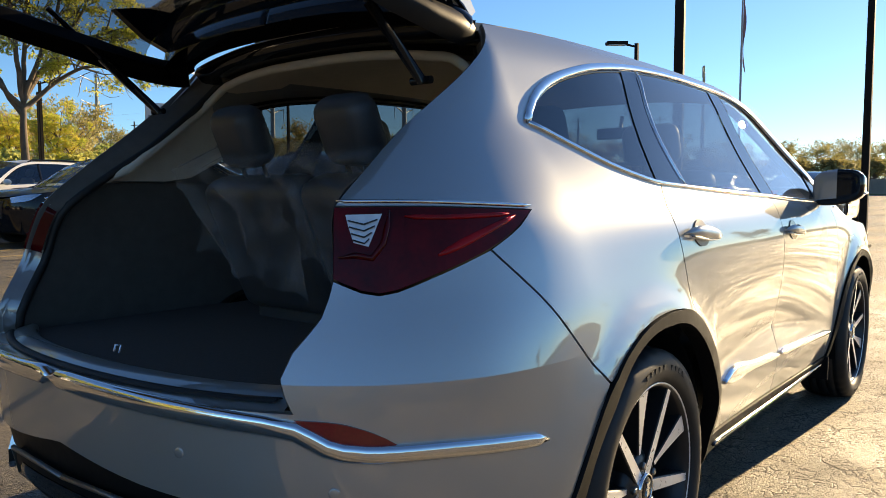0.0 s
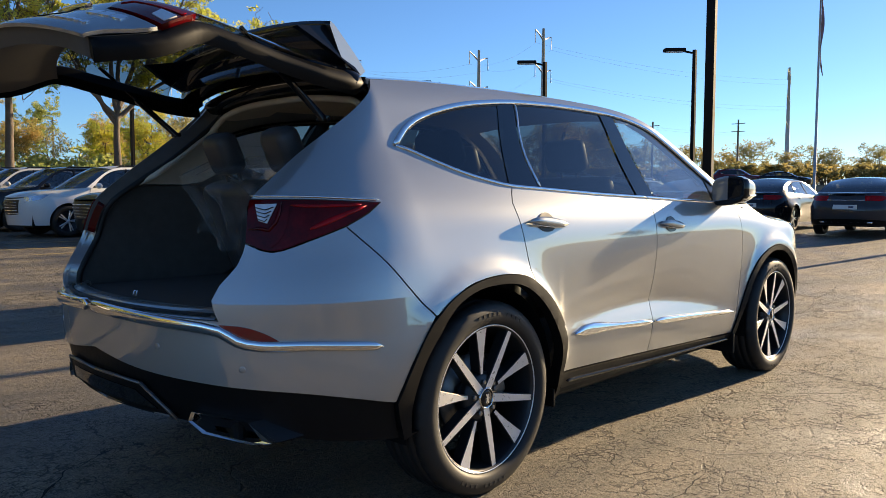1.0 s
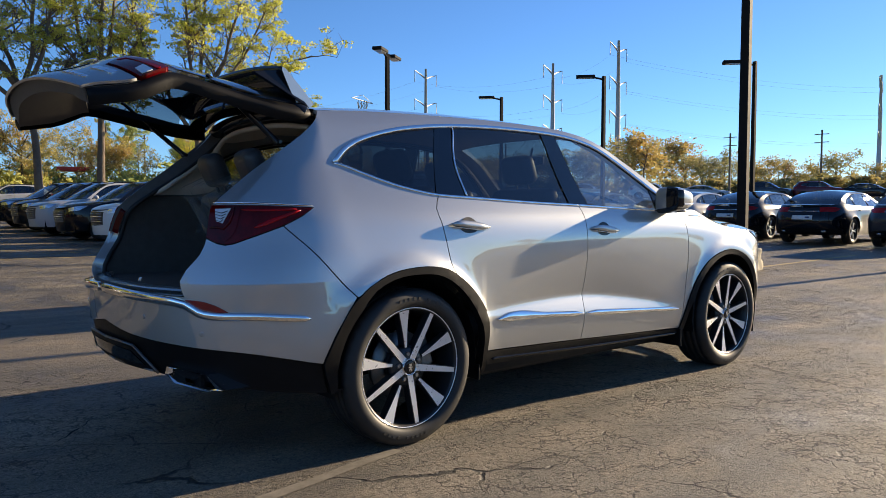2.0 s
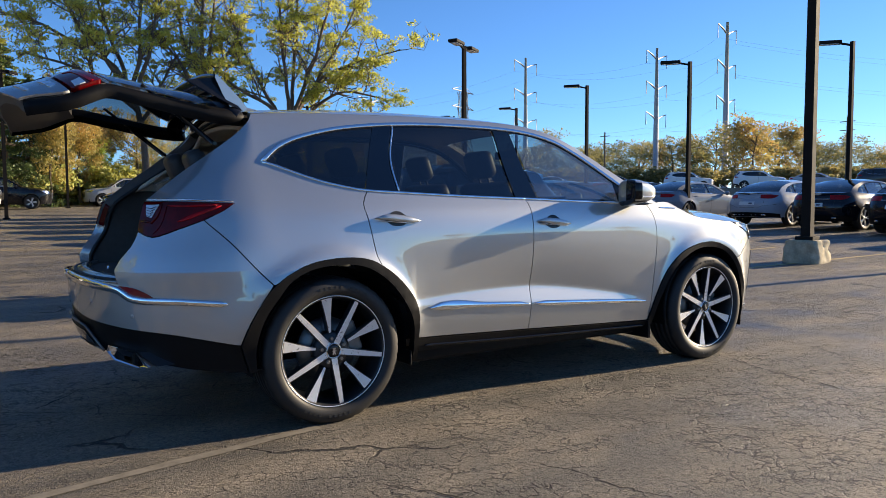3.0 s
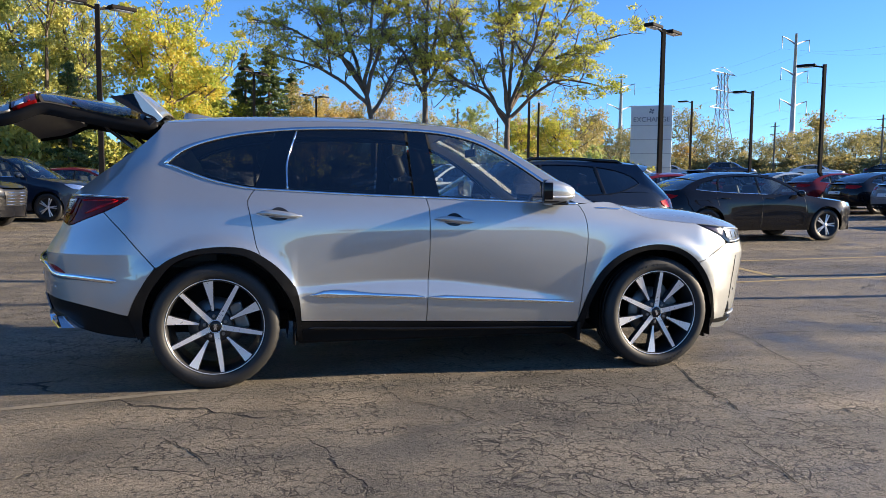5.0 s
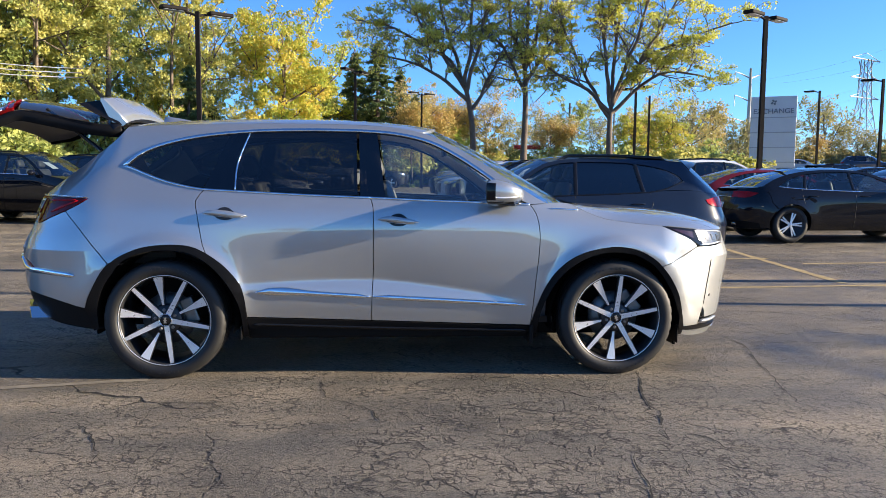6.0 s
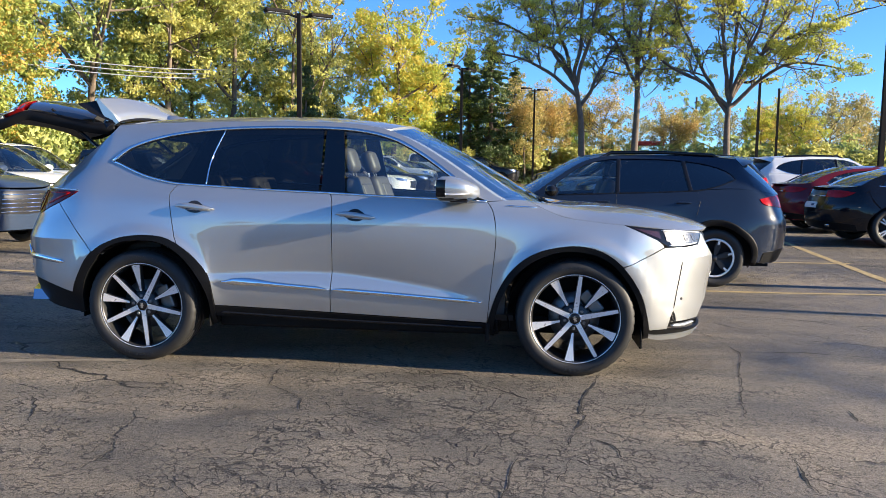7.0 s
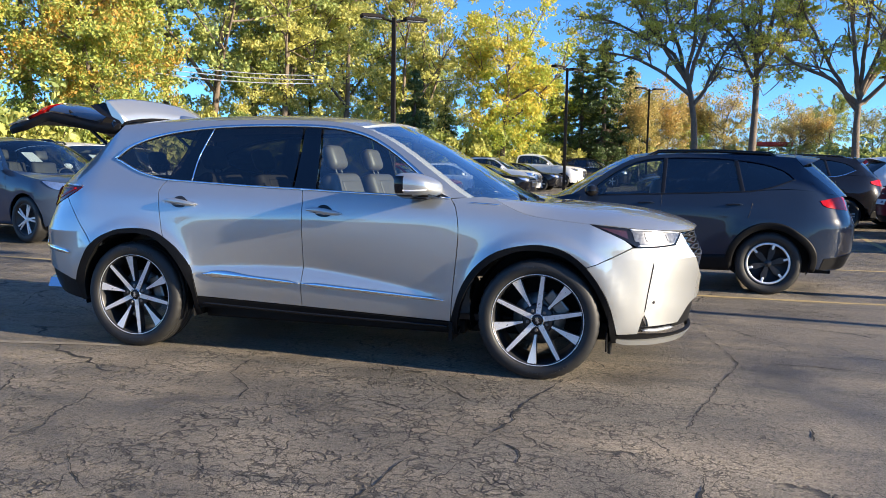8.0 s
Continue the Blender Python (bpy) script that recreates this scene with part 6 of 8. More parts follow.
        for a, b in (((-.19, 1.583), (-.16, 1.15)), ((-1.04, 1.562), (-1.12, 1.19))):
            if kind == "pickup" and a[0] < -.5:
                continue
            if kind == "sedan":
                a, b = ((a[0] + .02, 1.565), (b[0], 1.15)) if a[0] > -.5 else ((-1.08, 1.50), (-1.16, 1.2))
            strip("pillar", [a, ((a[0] + b[0]) / 2, (a[1] + b[1]) / 2), b], .05, .006, M_BLACKGLOSS, root, off=-.003, fn=fn, side=sd, taper=0)
        strip("window_moulding", belt[:-1], .016, .006, M_BLACKGLOSS if clad else M_CHROME, root, fn=fn, side=sd, taper=0, step=.12)
        for q in ([(-.15, 1.14), (-.14, .8), (-.16, .36)], [(.87, 1.10), (.93, .85), (.88, .40)], [(-1.21, 1.18), (-1.23, 1.05), (-1.17, .84)]):
            strip("door_gap", q, .007, .0015, M_RUBBER, root, fn=fn, side=sd, taper=0, step=.1)
        for s0 in (-1.12, -.06):
            strip("door_handle", [(s0, 1.04), (s0 + .1, 1.045), (s0 + .2, 1.035)], .022, .02, M_PAINT, root, off=.004, fn=fn, side=sd, taper=.05, step=.05)
        if clad:
            for cx in (-WHEEL_X, WHEEL_X):
                ring = [(cx + (rx + .02) * math.cos(a), zc + (ra + .02) * math.sin(a)) for a in (math.radians(-10 + 200 * k / 18) for k in range(19))]
                strip("wheel_arch", ring, .075, .012, M_CLAD, root, "black plastic arch", off=.002, fn=fn, side=sd, taper=0)
            strip("sill", [(-1.0, .36), (0, .345), (1.0, .35)], .18, .012, M_CLAD, root, "black plastic sill", off=.002, fn=fn, side=sd, taper=0)
        tl = outline([(-2.42, 1.145), (-2.2, 1.135), (-1.98, 1.10)], [(-1.98, 1.10), (-2.05, 1.03), (-2.42, .99)], [(-2.42, .99), (-2.42, 1.145)]) if kind == "suv" else outline([(-2.60, 1.13), (-2.3, 1.135), (-2.05, 1.10)], [(-2.05, 1.10), (-2.25, 1.0), (-2.60, 1.0)], [(-2.60, 1.0), (-2.60, 1.13)])
        panel("tail_lamp", tl, M_RED, root, "red tail lamp", off=.006, depth=.01, fn=fn, side=sd, step=.08, gap=0)
        hl = outline([(1.88, .965), (2.15, .945), (2.42, .895)], [(2.42, .895), (2.38, .80)], [(2.38, .80), (2.1, .845), (1.88, .965)])
        panel("headlamp", hl, M_LAMPCHROME, root, "clear headlamp", off=.004, depth=.01, fn=fn, side=sd, step=.08, gap=0)
        bm = bmesh.new()
        bmesh.ops.create_uvsphere(bm, u_segments=14, v_segments=8, radius=1)
        for v in bm.verts:
            v.co = (.72 * kx + v.co.x * .08, sd * (1.03 * ky + v.co.y * .11), 1.17 * kz + v.co.z * .07)
        for f in bm.faces:
            f.smooth = True
        part("wing_mirror", bm, M_PAINT if not clad else M_BLACKGLOSS, root)
        for x in (-wx, wx):
            simple_wheel(root, x, sd * (.955 * ky - .115), wheel_r, sd, rim)
        if rails:
            bm = bmesh.new()
            pts = [V(s, z) + Vector((0, .06, .0)) for s, z in ((-1.55, 1.585), (-1.45, 1.60), (-.8, 1.628), (-.1, 1.62), (.05, 1.59))]
            for i, q in enumerate(pts):
                q.z += .045 * kz if 0 < i < 4 else .0
                q.y *= -sd
            tube(bm, pts, .022, 8)
            part("roof_rail", bm, M_BLACKGLOSS, root, "black roof rail", True)

    def sh(name, a, b, material, pw=2.4, lf=0.0, n=12):
        sheet(name, along([fn(*p) for p in smooth_line(a, .08)], n), along([(p[0] * kx, 0, p[2] * kz) for p in smooth_line(b, .1)], n), material, depth=.01, power=pw, nu=12, lift_=lf, parent=root)
    sh("roof", rside, rmid, M_PAINT)
    sh("windscreen", wside, wmid, M_CABGLASS)
    parked_cabin(root, kx, ky, kz, (.32,) if kind == "pickup" else (.32, -.66))
    if kind == "pickup":
        sh("rear_window", [(-.99, 1.17), (-.96, 1.40), (-.90, 1.58)], [(-1.0, 0, 1.17), (-.975, 0, 1.42), (-.92, 0, 1.62)], M_DARKGLASS, 4.0, 0.0, 5)
        bm = bmesh.new()
        box(bm, (-1.06 * kx, -.86 * ky, .60 * kz), (-.98 * kx, .86 * ky, 1.15 * kz), .01)
        part("bed_bulkhead", bm, M_PAINT, root)
    if price:
        bm = bmesh.new()
        box(bm, (-.15, -.11, -.002), (.15, .11, .002), 0, 1, pose(.72 * kx, -.34 * ky, 1.345 * kz, 0, 31, 0))
        part("price_sheet", bm, M_PAPER, root, "white price sheet behind the windscreen")
    sh("bonnet", hood[:-2], [(1.30, 0, 1.08), (1.6, 0, 1.085), (2.0, 0, 1.04), (2.28, 0, .97), (2.42, 0, .90)], M_PAINT, 3.0)
    grille =panel("grille", outline([(2.52, .84), (FC, .85)], [(FC, .85), (FC, .50)], [(FC, .50), (2.56, .52)], [(2.56, .52), (2.52, .84)]), M_RIMDARK, root, "dark grille", off=.004, depth=.01, fn=fn, side=0, step=.1, gap=0)
    for k in range(5):
        for sd in (-1, 1):
            strip("grille_bar", [(2.57, .54 + .062 * k), (2.70, .542 + .062 * k), (FC, .543 + .062 * k)], .016, .010, M_CHROME, grille, "bright grille bar", off=.006, fn=fn, side=sd, taper=0, step=.1)
    if kind == "suv":
        sh("rear_window", [(-2.365, 1.16), (-2.25, 1.295), (-2.10, 1.405), (-1.95, 1.49), (-1.80, 1.565)], [(-2.47, 0, 1.15), (-2.3, 0, 1.32), (-2.1, 0, 1.49), (-1.95, 0, 1.60)], M_DARKGLASS, 2.4)
        sh("spoiler", [(-1.95, 1.50), (-1.745, 1.597)], [(-2.12, 0, 1.605), (-1.80, 0, 1.648)], M_PAINT, 2.6, .004, 4)
    elif kind == "sedan":
        sh("rear_window", [(-1.98, 1.245), (-1.72, 1.395), (-1.40, 1.52), (-1.02, 1.597)], [(-2.06, 0, 1.24), (-1.75, 0, 1.42), (-1.4, 0, 1.56), (-1.12, 0, 1.652)], M_DARKGLASS, 2.4)
        for sd in (-1, 1):
            strip("boot_gap", [(-2.30, 1.19), (-2.44, 1.12), (-2.50, .98), (-2.52, .74), (-2.62, .68), (RC, .67)], .007, .0015, M_RUBBER, root, fn=fn, side=sd, taper=0, step=.1)
            strip("boot_trim", [(-2.60, 1.015), (-2.70, 1.012), (RC, 1.012)], .018, .010, M_CHROME, root, "thin chrome boot trim", off=.004, fn=fn, side=sd, taper=0, step=.1)
            strip("bumper_gap", [(-1.95, .80), (-2.2, .78), (-2.50, .73)], .006, .0015, M_RUBBER, root, fn=fn, side=sd, taper=0, step=.1)
            strip("exhaust_tip", [(-2.46, .40), (-2.56, .40)], .05, .012, M_CHROME, root, "chrome exhaust tip", off=.006, fn=fn, side=sd, taper=0, step=.1)
        sh("boot_lid", [(-2.50, 1.175), (-2.36, 1.20), (-2.02, 1.235)], [(-2.47, 0, 1.205), (-2.3, 0, 1.235), (-2.07, 0, 1.245)], M_PAINT, 2.6, .002, 8)
    panel("rear_skirt", outline([(RC, .50), (-2.4, .48), (-2.02, .44)], [(-2.02, .44), (-2.0, .31)], [(-2.0, .31), (RC, .35)], [(RC, .35), (RC, .50)]), M_CLAD, root, "dark rear skirt", off=.004, depth=.01, fn=fn, side=0, step=.12, gap=0)
    panel("plate", outline([(RC, .92 if kind == "suv" else .88), (-2.73, .92 if kind == "suv" else .88)], [(-2.73, .80 if kind == "suv" else .76), (RC, .80 if kind == "suv" else .76)]), M_PLATE, root, "pale plate with plain bars", off=.012, depth=.01, fn=fn, side=0, step=.1, gap=0)
    strip("plate_bar", [(RC + .05, .86 if kind == "suv" else .82), (-2.78, .86 if kind == "suv" else .82)], .045, .003, M_BARS, root, off=.013, fn=fn, side=-1, taper=0)
    for o in root.children_recursive:
        o.color = (*color, 1)
    return root


def again(proto, m, color, label, scale=None):
    c = copy_thing(proto, m)
    if scale:
        c.scale = scale
    for o in c.children_recursive:
        o.color = (*color, 1)
    c["label"] = label
    return c


GREY, BLACK, WHITE, SILVER, RED, BLUE, DUSK, PALE, STEEL = (.010, .017, .034), (.005, .0055, .008), (.72, .72, .71), (.42, .43, .45), (.12, .01, .015), (.03, .045, .075), (.035, .036, .042), (.30, .34, .40), (.16, .18, .21)
cross = vehicle("suv", "dark grey crossover with black cladding and roof rails", 4.48, 1.80, 1.60, GREY, .345, on_ground(2.10, 4.22, 180), clad=True, rails=True, rim=2, res=.09)
bsedan = vehicle("sedan", "black sedan with bright alloy wheels", 4.95, 1.88, 1.46, BLACK, .345, on_ground(9.1, 9.2, 0), rim=1, res=.10)
suv = vehicle("suv", "large white sport utility car", 4.82, 1.92, 1.74, WHITE, .37, on_ground(4.4, 16.9, 184), rim=1, rails=True, price=True)
pickup = vehicle("pickup", "white crew cab pickup truck below the trees", 5.85, 2.03, 1.98, WHITE, .40, on_ground(-4.2, 39.8, -8), rim=1)


def row(items):
    for proto, x, y, turn, color, label in items:
        again(proto, on_ground(x, y, turn), color, label)


row([
    (suv, 4.9, 14.0, 186, BLACK, "black sport utility car with a bright grille"),
    (suv, 4.2, 19.8, 184, BLACK, "black sport utility car in a parking row"),
    (suv, 4.1, 22.7, 184, SILVER, "silver sport utility car in a parking row"),
    (suv, 4.2, 25.6, 184, BLACK, "black sport utility car in a parking row"),
    (suv, 4.1, 28.5, 183, BLACK, "black sport utility car in a parking row"),
    (bsedan, 9.3, 12.2, 2, RED, "dark red sedan in a parking row"),
    (suv, 9.3, 15.2, 0, WHITE, "white crossover in a parking row"),
    (suv, 9.5, 18.2, 0, RED, "dark red sport utility car in a parking row"),
    (cross, 9.4, 21.0, 0, BLACK, "black crossover in a parking row"),
    (suv, 9.6, 23.9, 0, BLACK, "black sport utility car in a parking row"),
    (bsedan, 9.6, 26.7, 0, SILVER, "silver sedan in a parking row"),
    # eastern rows
    (bsedan, 18.5, 2.9, 2, DUSK, "charcoal sedan with its tail to the aisle"),
    (bsedan, 19.1, 5.5, 2, BLACK, "black sedan with its tail to the aisle"),
    (bsedan, 19.8, 8.1, 2, BLACK, "black sedan with its tail to the aisle"),
    (bsedan, 20.4, 10.7, 2, PALE, "silver blue sedan with its tail to the aisle"),
    (bsedan, 20.6, 14.9, 2, STEEL, "steel grey sedan with its tail to the aisle"),
    (bsedan, 21.2, 17.8, 2, BLACK, "black sedan with its tail to the aisle"),
    (bsedan, 21.4, 20.6, 2, RED, "dark red sedan with its tail to the aisle"),
    (bsedan, 21.5, 23.5, 2, PALE, "silver blue sedan with its tail to the aisle"),
    (bsedan, 21.6, 26.5, 2, BLACK, "black sedan with its tail to the aisle"),
    (cross, 21.8, 29.4, 2, BLACK, "black crossover with its tail to the aisle"),
    (bsedan, 22.0, 32.2, 2, BLACK, "black sedan with its tail to the aisle"),
    # western row
    (suv, -8.7, 5.7, -14, BLUE, "blue grey sport utility car in a parking row"),
    (suv, -9.6, 8.4, -14, WHITE, "white sport utility car in a parking row"),
    (suv, -10.6, 10.9, -14, WHITE, "white sport utility car in a parking row"),
    (suv, -8.9, 14.0, -14, BLACK, "black sport utility car in a parking row"),
    (suv, -7.8, 17.2, -14, GREY, "dark grey sport utility car in a parking row"),
    (bsedan, -6.6, 20.6, -12, RED, "dark red sedan in a parking row"),
    (bsedan, -5.3, 23.8, -8, WHITE, "white sedan with dark wheels"),
    (bsedan, -5.0, 27.6, -6, BLACK, "black sedan in a parking row"),
    (suv, -5.2, 31.2, -6, WHITE, "white sport utility car in a parking row"),
    (bsedan, -4.6, 35.2, -6, BLACK, "black sedan in a parking row"),
    (suv, -1.2, 42.0, -8, BLACK, "black sport utility car in a parking row"),
    (bsedan, -7.0, 35.5, -6, WHITE, "white sedan in a parking row"),
    # beyond the verge
    (suv, 59, 47, -50, WHITE, "white van on the road beyond the verge"),
    (bsedan, 55, 53, -45, BLACK, "dark sedan on the road beyond the verge"),
    (bsedan, 51, 58, -42, WHITE, "white sedan on the road beyond the verge"),
    (suv, 45, 63, -40, BLUE, "blue crossover on the road beyond the verge"),
    (bsedan, 40, 66, -35, SILVER, "silver sedan on the road beyond the verge"),
    (suv, 62, 41, -55, WHITE, "white crossover on the road beyond the verge"),
    (bsedan, 65, 37, -58, SILVER, "silver sedan on the road beyond the verge"),
    (suv, 67.5, 32, -62, DUSK, "charcoal crossover on the road beyond the verge"),
    (bsedan, 71, 24, -70, BLACK, "dark sedan on the road beyond the verge"),
    (suv, 70, 28, -68, RED, "red crossover on the road beyond the verge"),
    (suv, 32, 70, -30, WHITE, "white crossover on the road beyond the verge"),
    (cross, 9, 47, 180, GREY, "grey crossover below the trees"),
    (suv, 14, 48, 180, BLACK, "black sport utility car below the trees"),
    (suv, 20, 47, 180, WHITE, "white sport utility car below the trees"),
    (suv, 5.5, 46, 180, SILVER, "silver sport utility car below the trees"),
    (bsedan, 11.5, 45.5, 180, RED, "dark red sedan below the trees"),
    (bsedan, 17, 46.2, 180, BLUE, "blue sedan below the trees"),
])


# ---- lamp posts, sign, poles ----
M_BRONZE = mat("bronze_paint", (0.013, 0.011, 0.010), 0.75, 0.0, 0.25, 6)
M_BRONZE.node_tree.nodes["Principled BSDF"].inputs["Specular IOR Level"].default_value = 0.15
M_CONCRETE = mat("chipped_concrete", (0.42, 0.36, 0.25), 0.9, 0, 0.6, 5, bump=0.012, bump_scale=14)
M_GALV = mat("galvanised_steel", (0.38, 0.40, 0.43), 0.6, 0.3, 0.15, 2)
M_TIMBER = mat("weathered_pole", (0.16, 0.13, 0.10), 0.9, 0, 0.2, 5)
M_WIRE = mat("cable", (0.34, 0.36, 0.38), 0.6, 0.3, 0.0, 5)


def lamp_post(x, y, h, arms, thick=.12, base=True, turn=0.0, label="dark bronze car park lamp post"):
    root = thing("street_lamp", label, "street lamp", "car park lamps", on_ground(x, y, turn))
    bm = bmesh.new()
    b0 = .38 if base else 0.0
    t = thick / 2
    loft(bm, [[Vector((sx * w, sy * w, z)) for sx, sy in ((-1, -1), (1, -1), (1, 1), (-1, 1))] for z, w in ((b0, t * 1.1), (b0 + .2, t), (h * .6, t * .92), (h, t * .85))], True, True, False)
    part("post", bm, M_BRONZE, root)
    bm = bmesh.new()
    box(bm, (-t * 1.9, -t * 1.9, b0 + .0), (t * 1.9, t * 1.9, b0 + .06), .008)
    part("base_plate", bm, M_BRONZE, root)
    if base:
        bm = bmesh.new()
        box(bm, (-.30, -.30, -.1), (.30, .30, .38), .04, 2)
        bmesh.ops.subdivide_edges(bm, edges=[e for e in bm.edges if e.calc_length() > .15], cuts=9, use_grid_fill=True)
        for v in bm.verts:
            k = 1 - .10 * max(0, v.co.z) / .38
            w_ = v.co * 6 + Vector((x, y, 0))
            n = .030 * noise.noise(w_) + .016 * noise.noise(w_ * 3.1)
            chip = -.055 * max(0, noise.noise(w_ * .8 + Vector((7, 3, 1))) - .12) / .4
            out_ = Vector((v.co.x, v.co.y, 0)).normalized() * (n + chip)
            v.co.x, v.co.y = v.co.x * k + out_.x, v.co.y * k + out_.y
            if v.co.z > .3:
                v.co.z += .35 * n
        part("footing", bm, M_CONCRETE, root, "chipped concrete footing", True)
    for a in arms:
        bm = bmesh.new()
        c, s = math.cos(math.radians(a)), math.sin(math.radians(a))
        tube(bm, [(0, 0, h - .12), (c * .35, s * .35, h - .04), (c * .45, s * .45, h - .02)], .035, 8)
        part("arm", bm, M_BRONZE, root, smooth=True)
        bm = bmesh.new()
        box(bm, (.32, -.16, h - .06), (1.02, .16, h + .05), .03, 2, Matrix.Rotation(math.radians(a), 4, 'Z'))
        for v in bm.verts:
            pass
        hd = part("lamp_head", bm, M_BRONZE, root, "flat shoebox lamp head")
        bm = bmesh.new()
        box(bm, (.40, -.12, h - .068), (.95, .12, h - .058), 0, 2, Matrix.Rotation(math.radians(a), 4, 'Z'))
        part("lens", bm, M_WHITELENS, hd, "pale lens")
    return root


lamp_post(9.0, 3.0, 8.4, (35, 215), .155, True, 10, "thick dark bronze lamp post on a chipped concrete footing")
for x, y, h, arms in ((11.05, 16.4, 5.95, (35, 215)), (-5.43, 16.45, 5.75, (35, 215)), (-1.6, 29.5, 5.75, (60, 240)), (20.6, 20.8, 5.75, (130,)), (19.2, 14.0, 5.75, (130,)),
                      (20.6, 8.9, 5.75, (130,)), (24.5, 30.9, 5.8, (130,)), (12.6, .8, 5.6, (20, 200)), (13.6, 36, 5.8, (120, 300)), (17.5, 45, 6.2, ()), (30, 46, 6.5, (130,)), (2.0, 43, 6.0, (40, 220))):
    lamp_post(x, y, h, arms, .13, False)


def mono_pylon(x, y, h, turn, arms=3):
    root = thing("power_pylon", "tall pale steel power pole with curved arms", "pylon", "power line", pose(x, y, 0, 0, 0, turn))
    bm = bmesh.new()
    tube(bm, [(0, 0, -1), (0, 0, h * .5), (0, 0, h)], [.55, .40, .20], 10)
    part("mast", bm, M_GALV, root, smooth=True)
    for k in range(arms):
        z = h - 1.0 - k * h * .19
        w = 3.4 - .0 * k
        for sg in (-1, 1):
            bm = bmesh.new()
            tube(bm, [(0, 0, z - .8), (0, sg * w * .5, z - .2), (0, sg * w, z + .25)], [.16, .12, .07], 6)
            arm = part("cross_arm", bm, M_GALV, root, smooth=True)
            bm = bmesh.new()
            tube(bm, [(0, sg * w, z + .2), (0, sg * w, z - 1.8)], [.05, .07], 6)
            part("insulator", bm, M_GALV, arm, smooth=True)
    return root


PYL = [(95, 70.2, 27.5), (91.4, 80.6, 25.0), (85.5, 106.6, 27.0), (66, 131, 22), (150, 52, 26)]
for i, (x, y, h) in enumerate(PYL):
    mono_pylon(x, y, h, 105, 3)
for k in range(3):
    for sg in (-1, 1):
        bm = bmesh.new()
        pts = []
        chain = [PYL[4], PYL[0], PYL[1], PYL[2], PYL[3]]
        for a, b in zip(chain, chain[1:]):
            for j in range(12):
                t = j / 12
                z = (a[2] * (1 - t) + b[2] * t) - 1.0 - k * 5 - 1.8 - 5 * t * (1 - t)
                pts.append((a[0] + (b[0] - a[0]) * t + sg * 3.3, a[1] + (b[1] - a[1]) * t + sg * .9, z))
        tube(bm, pts, .009, 4)
        tagged(part("power_cable", bm, M_WIRE), "thin grey overhead power cable", "cable", group="overhead cables")

# lattice tower
root = thing("lattice_tower", "distant steel lattice transmission tower", "pylon", m=pose(88, 131, 0, 0, 0, 30))
bm = bmesh.new()
for sx, sy in ((-1, -1), (1, -1), (1, 1), (-1, 1)):
    tube(bm, [(sx * 3, sy * 3, 0), (sx * .9, sy * .9, 16), (sx * .6, sy * .6, 24)], .12, 4)
for k in range(7):
    z0, z1 = k * 3.4, k * 3.4 + 3.4
    w0, w1 = 3 - 2.1 * min(1, z0 / 16), 3 - 2.1 * min(1, z1 / 16)
    for (ax, ay), (bx, by) in (((-1, -1), (1, -1)), ((1, -1), (1, 1)), ((1, 1), (-1, 1)), ((-1, 1), (-1, -1))):
        tube(bm, [(ax * w0, ay * w0, z0), (bx * w1, by * w1, z1)], .07, 4)
        tube(bm, [(bx * w0, by * w0, z0), (ax * w1, ay * w1, z1)], .07, 4)
for z in (17, 20.5, 24):
    tube(bm, [(-5, 0, z), (5, 0, z)], .12, 4)
    tube(bm, [(-5, 0, z), (0, 0, z + 1.2)], .06, 4)
    tube(bm, [(5, 0, z), (0, 0, z + 1.2)], .06, 4)
part("lattice", bm, M_GALV, root)
# timber poles
for x, y, h in ((62, 62, 7.5), (75, 40, 8), (58, 74, 7.5), (84, 34, 8.5), (46, 84, 8), (30, 95, 9), (18, 70, 7.5)):
    root = thing("utility_pole", "weathered timber utility pole with a cross arm", "utility pole", "utility poles", pose(x, y, 1.5))
    bm = bmesh.new()
    tube(bm, [(0, 0, 0), (0, 0, h)], [.13, .09], 8)
    part("pole", bm, M_TIMBER, root, smooth=True)
    for dz in (.5, 1.4):
        bm = bmesh.new()
        box(bm, (-.04, -.8, h - dz), (.04, .8, h - dz + .08))
        part("cross_arm", bm, M_TIMBER, root)
# flag pole with a furled flag
root = thing("flag_pole", "tall white flag pole with a limp flag", "flag pole", m=pose(48.5, 14.0, ground_z(48, 14)))
bm = bmesh.new()
tube(bm, [(0, 0, 0), (0, 0, 14.0)], [.10, .05], 10)
part("pole", bm, M_GALV, root, smooth=True)
bm = bmesh.new()
rings = []
for k in range(18):
    z = 13.4 - k * .28
    rings.append([Vector((.05 + .12 * abs(noise.noise(Vector((j * .9, z * .4, 3)))) * (.3 + k / 18), -.05 - j * .035 * (.6 + .4 * math.sin(z * 1.7)), z - j * .12)) for j in range(7)])
loft(bm, rings, False, False)
M_FLAG = mat("faded_cloth", (0.30, 0.16, 0.17), 0.9, 0, 0.5, 3)
part("flag", bm, M_FLAG, root, "limp faded cloth flag")

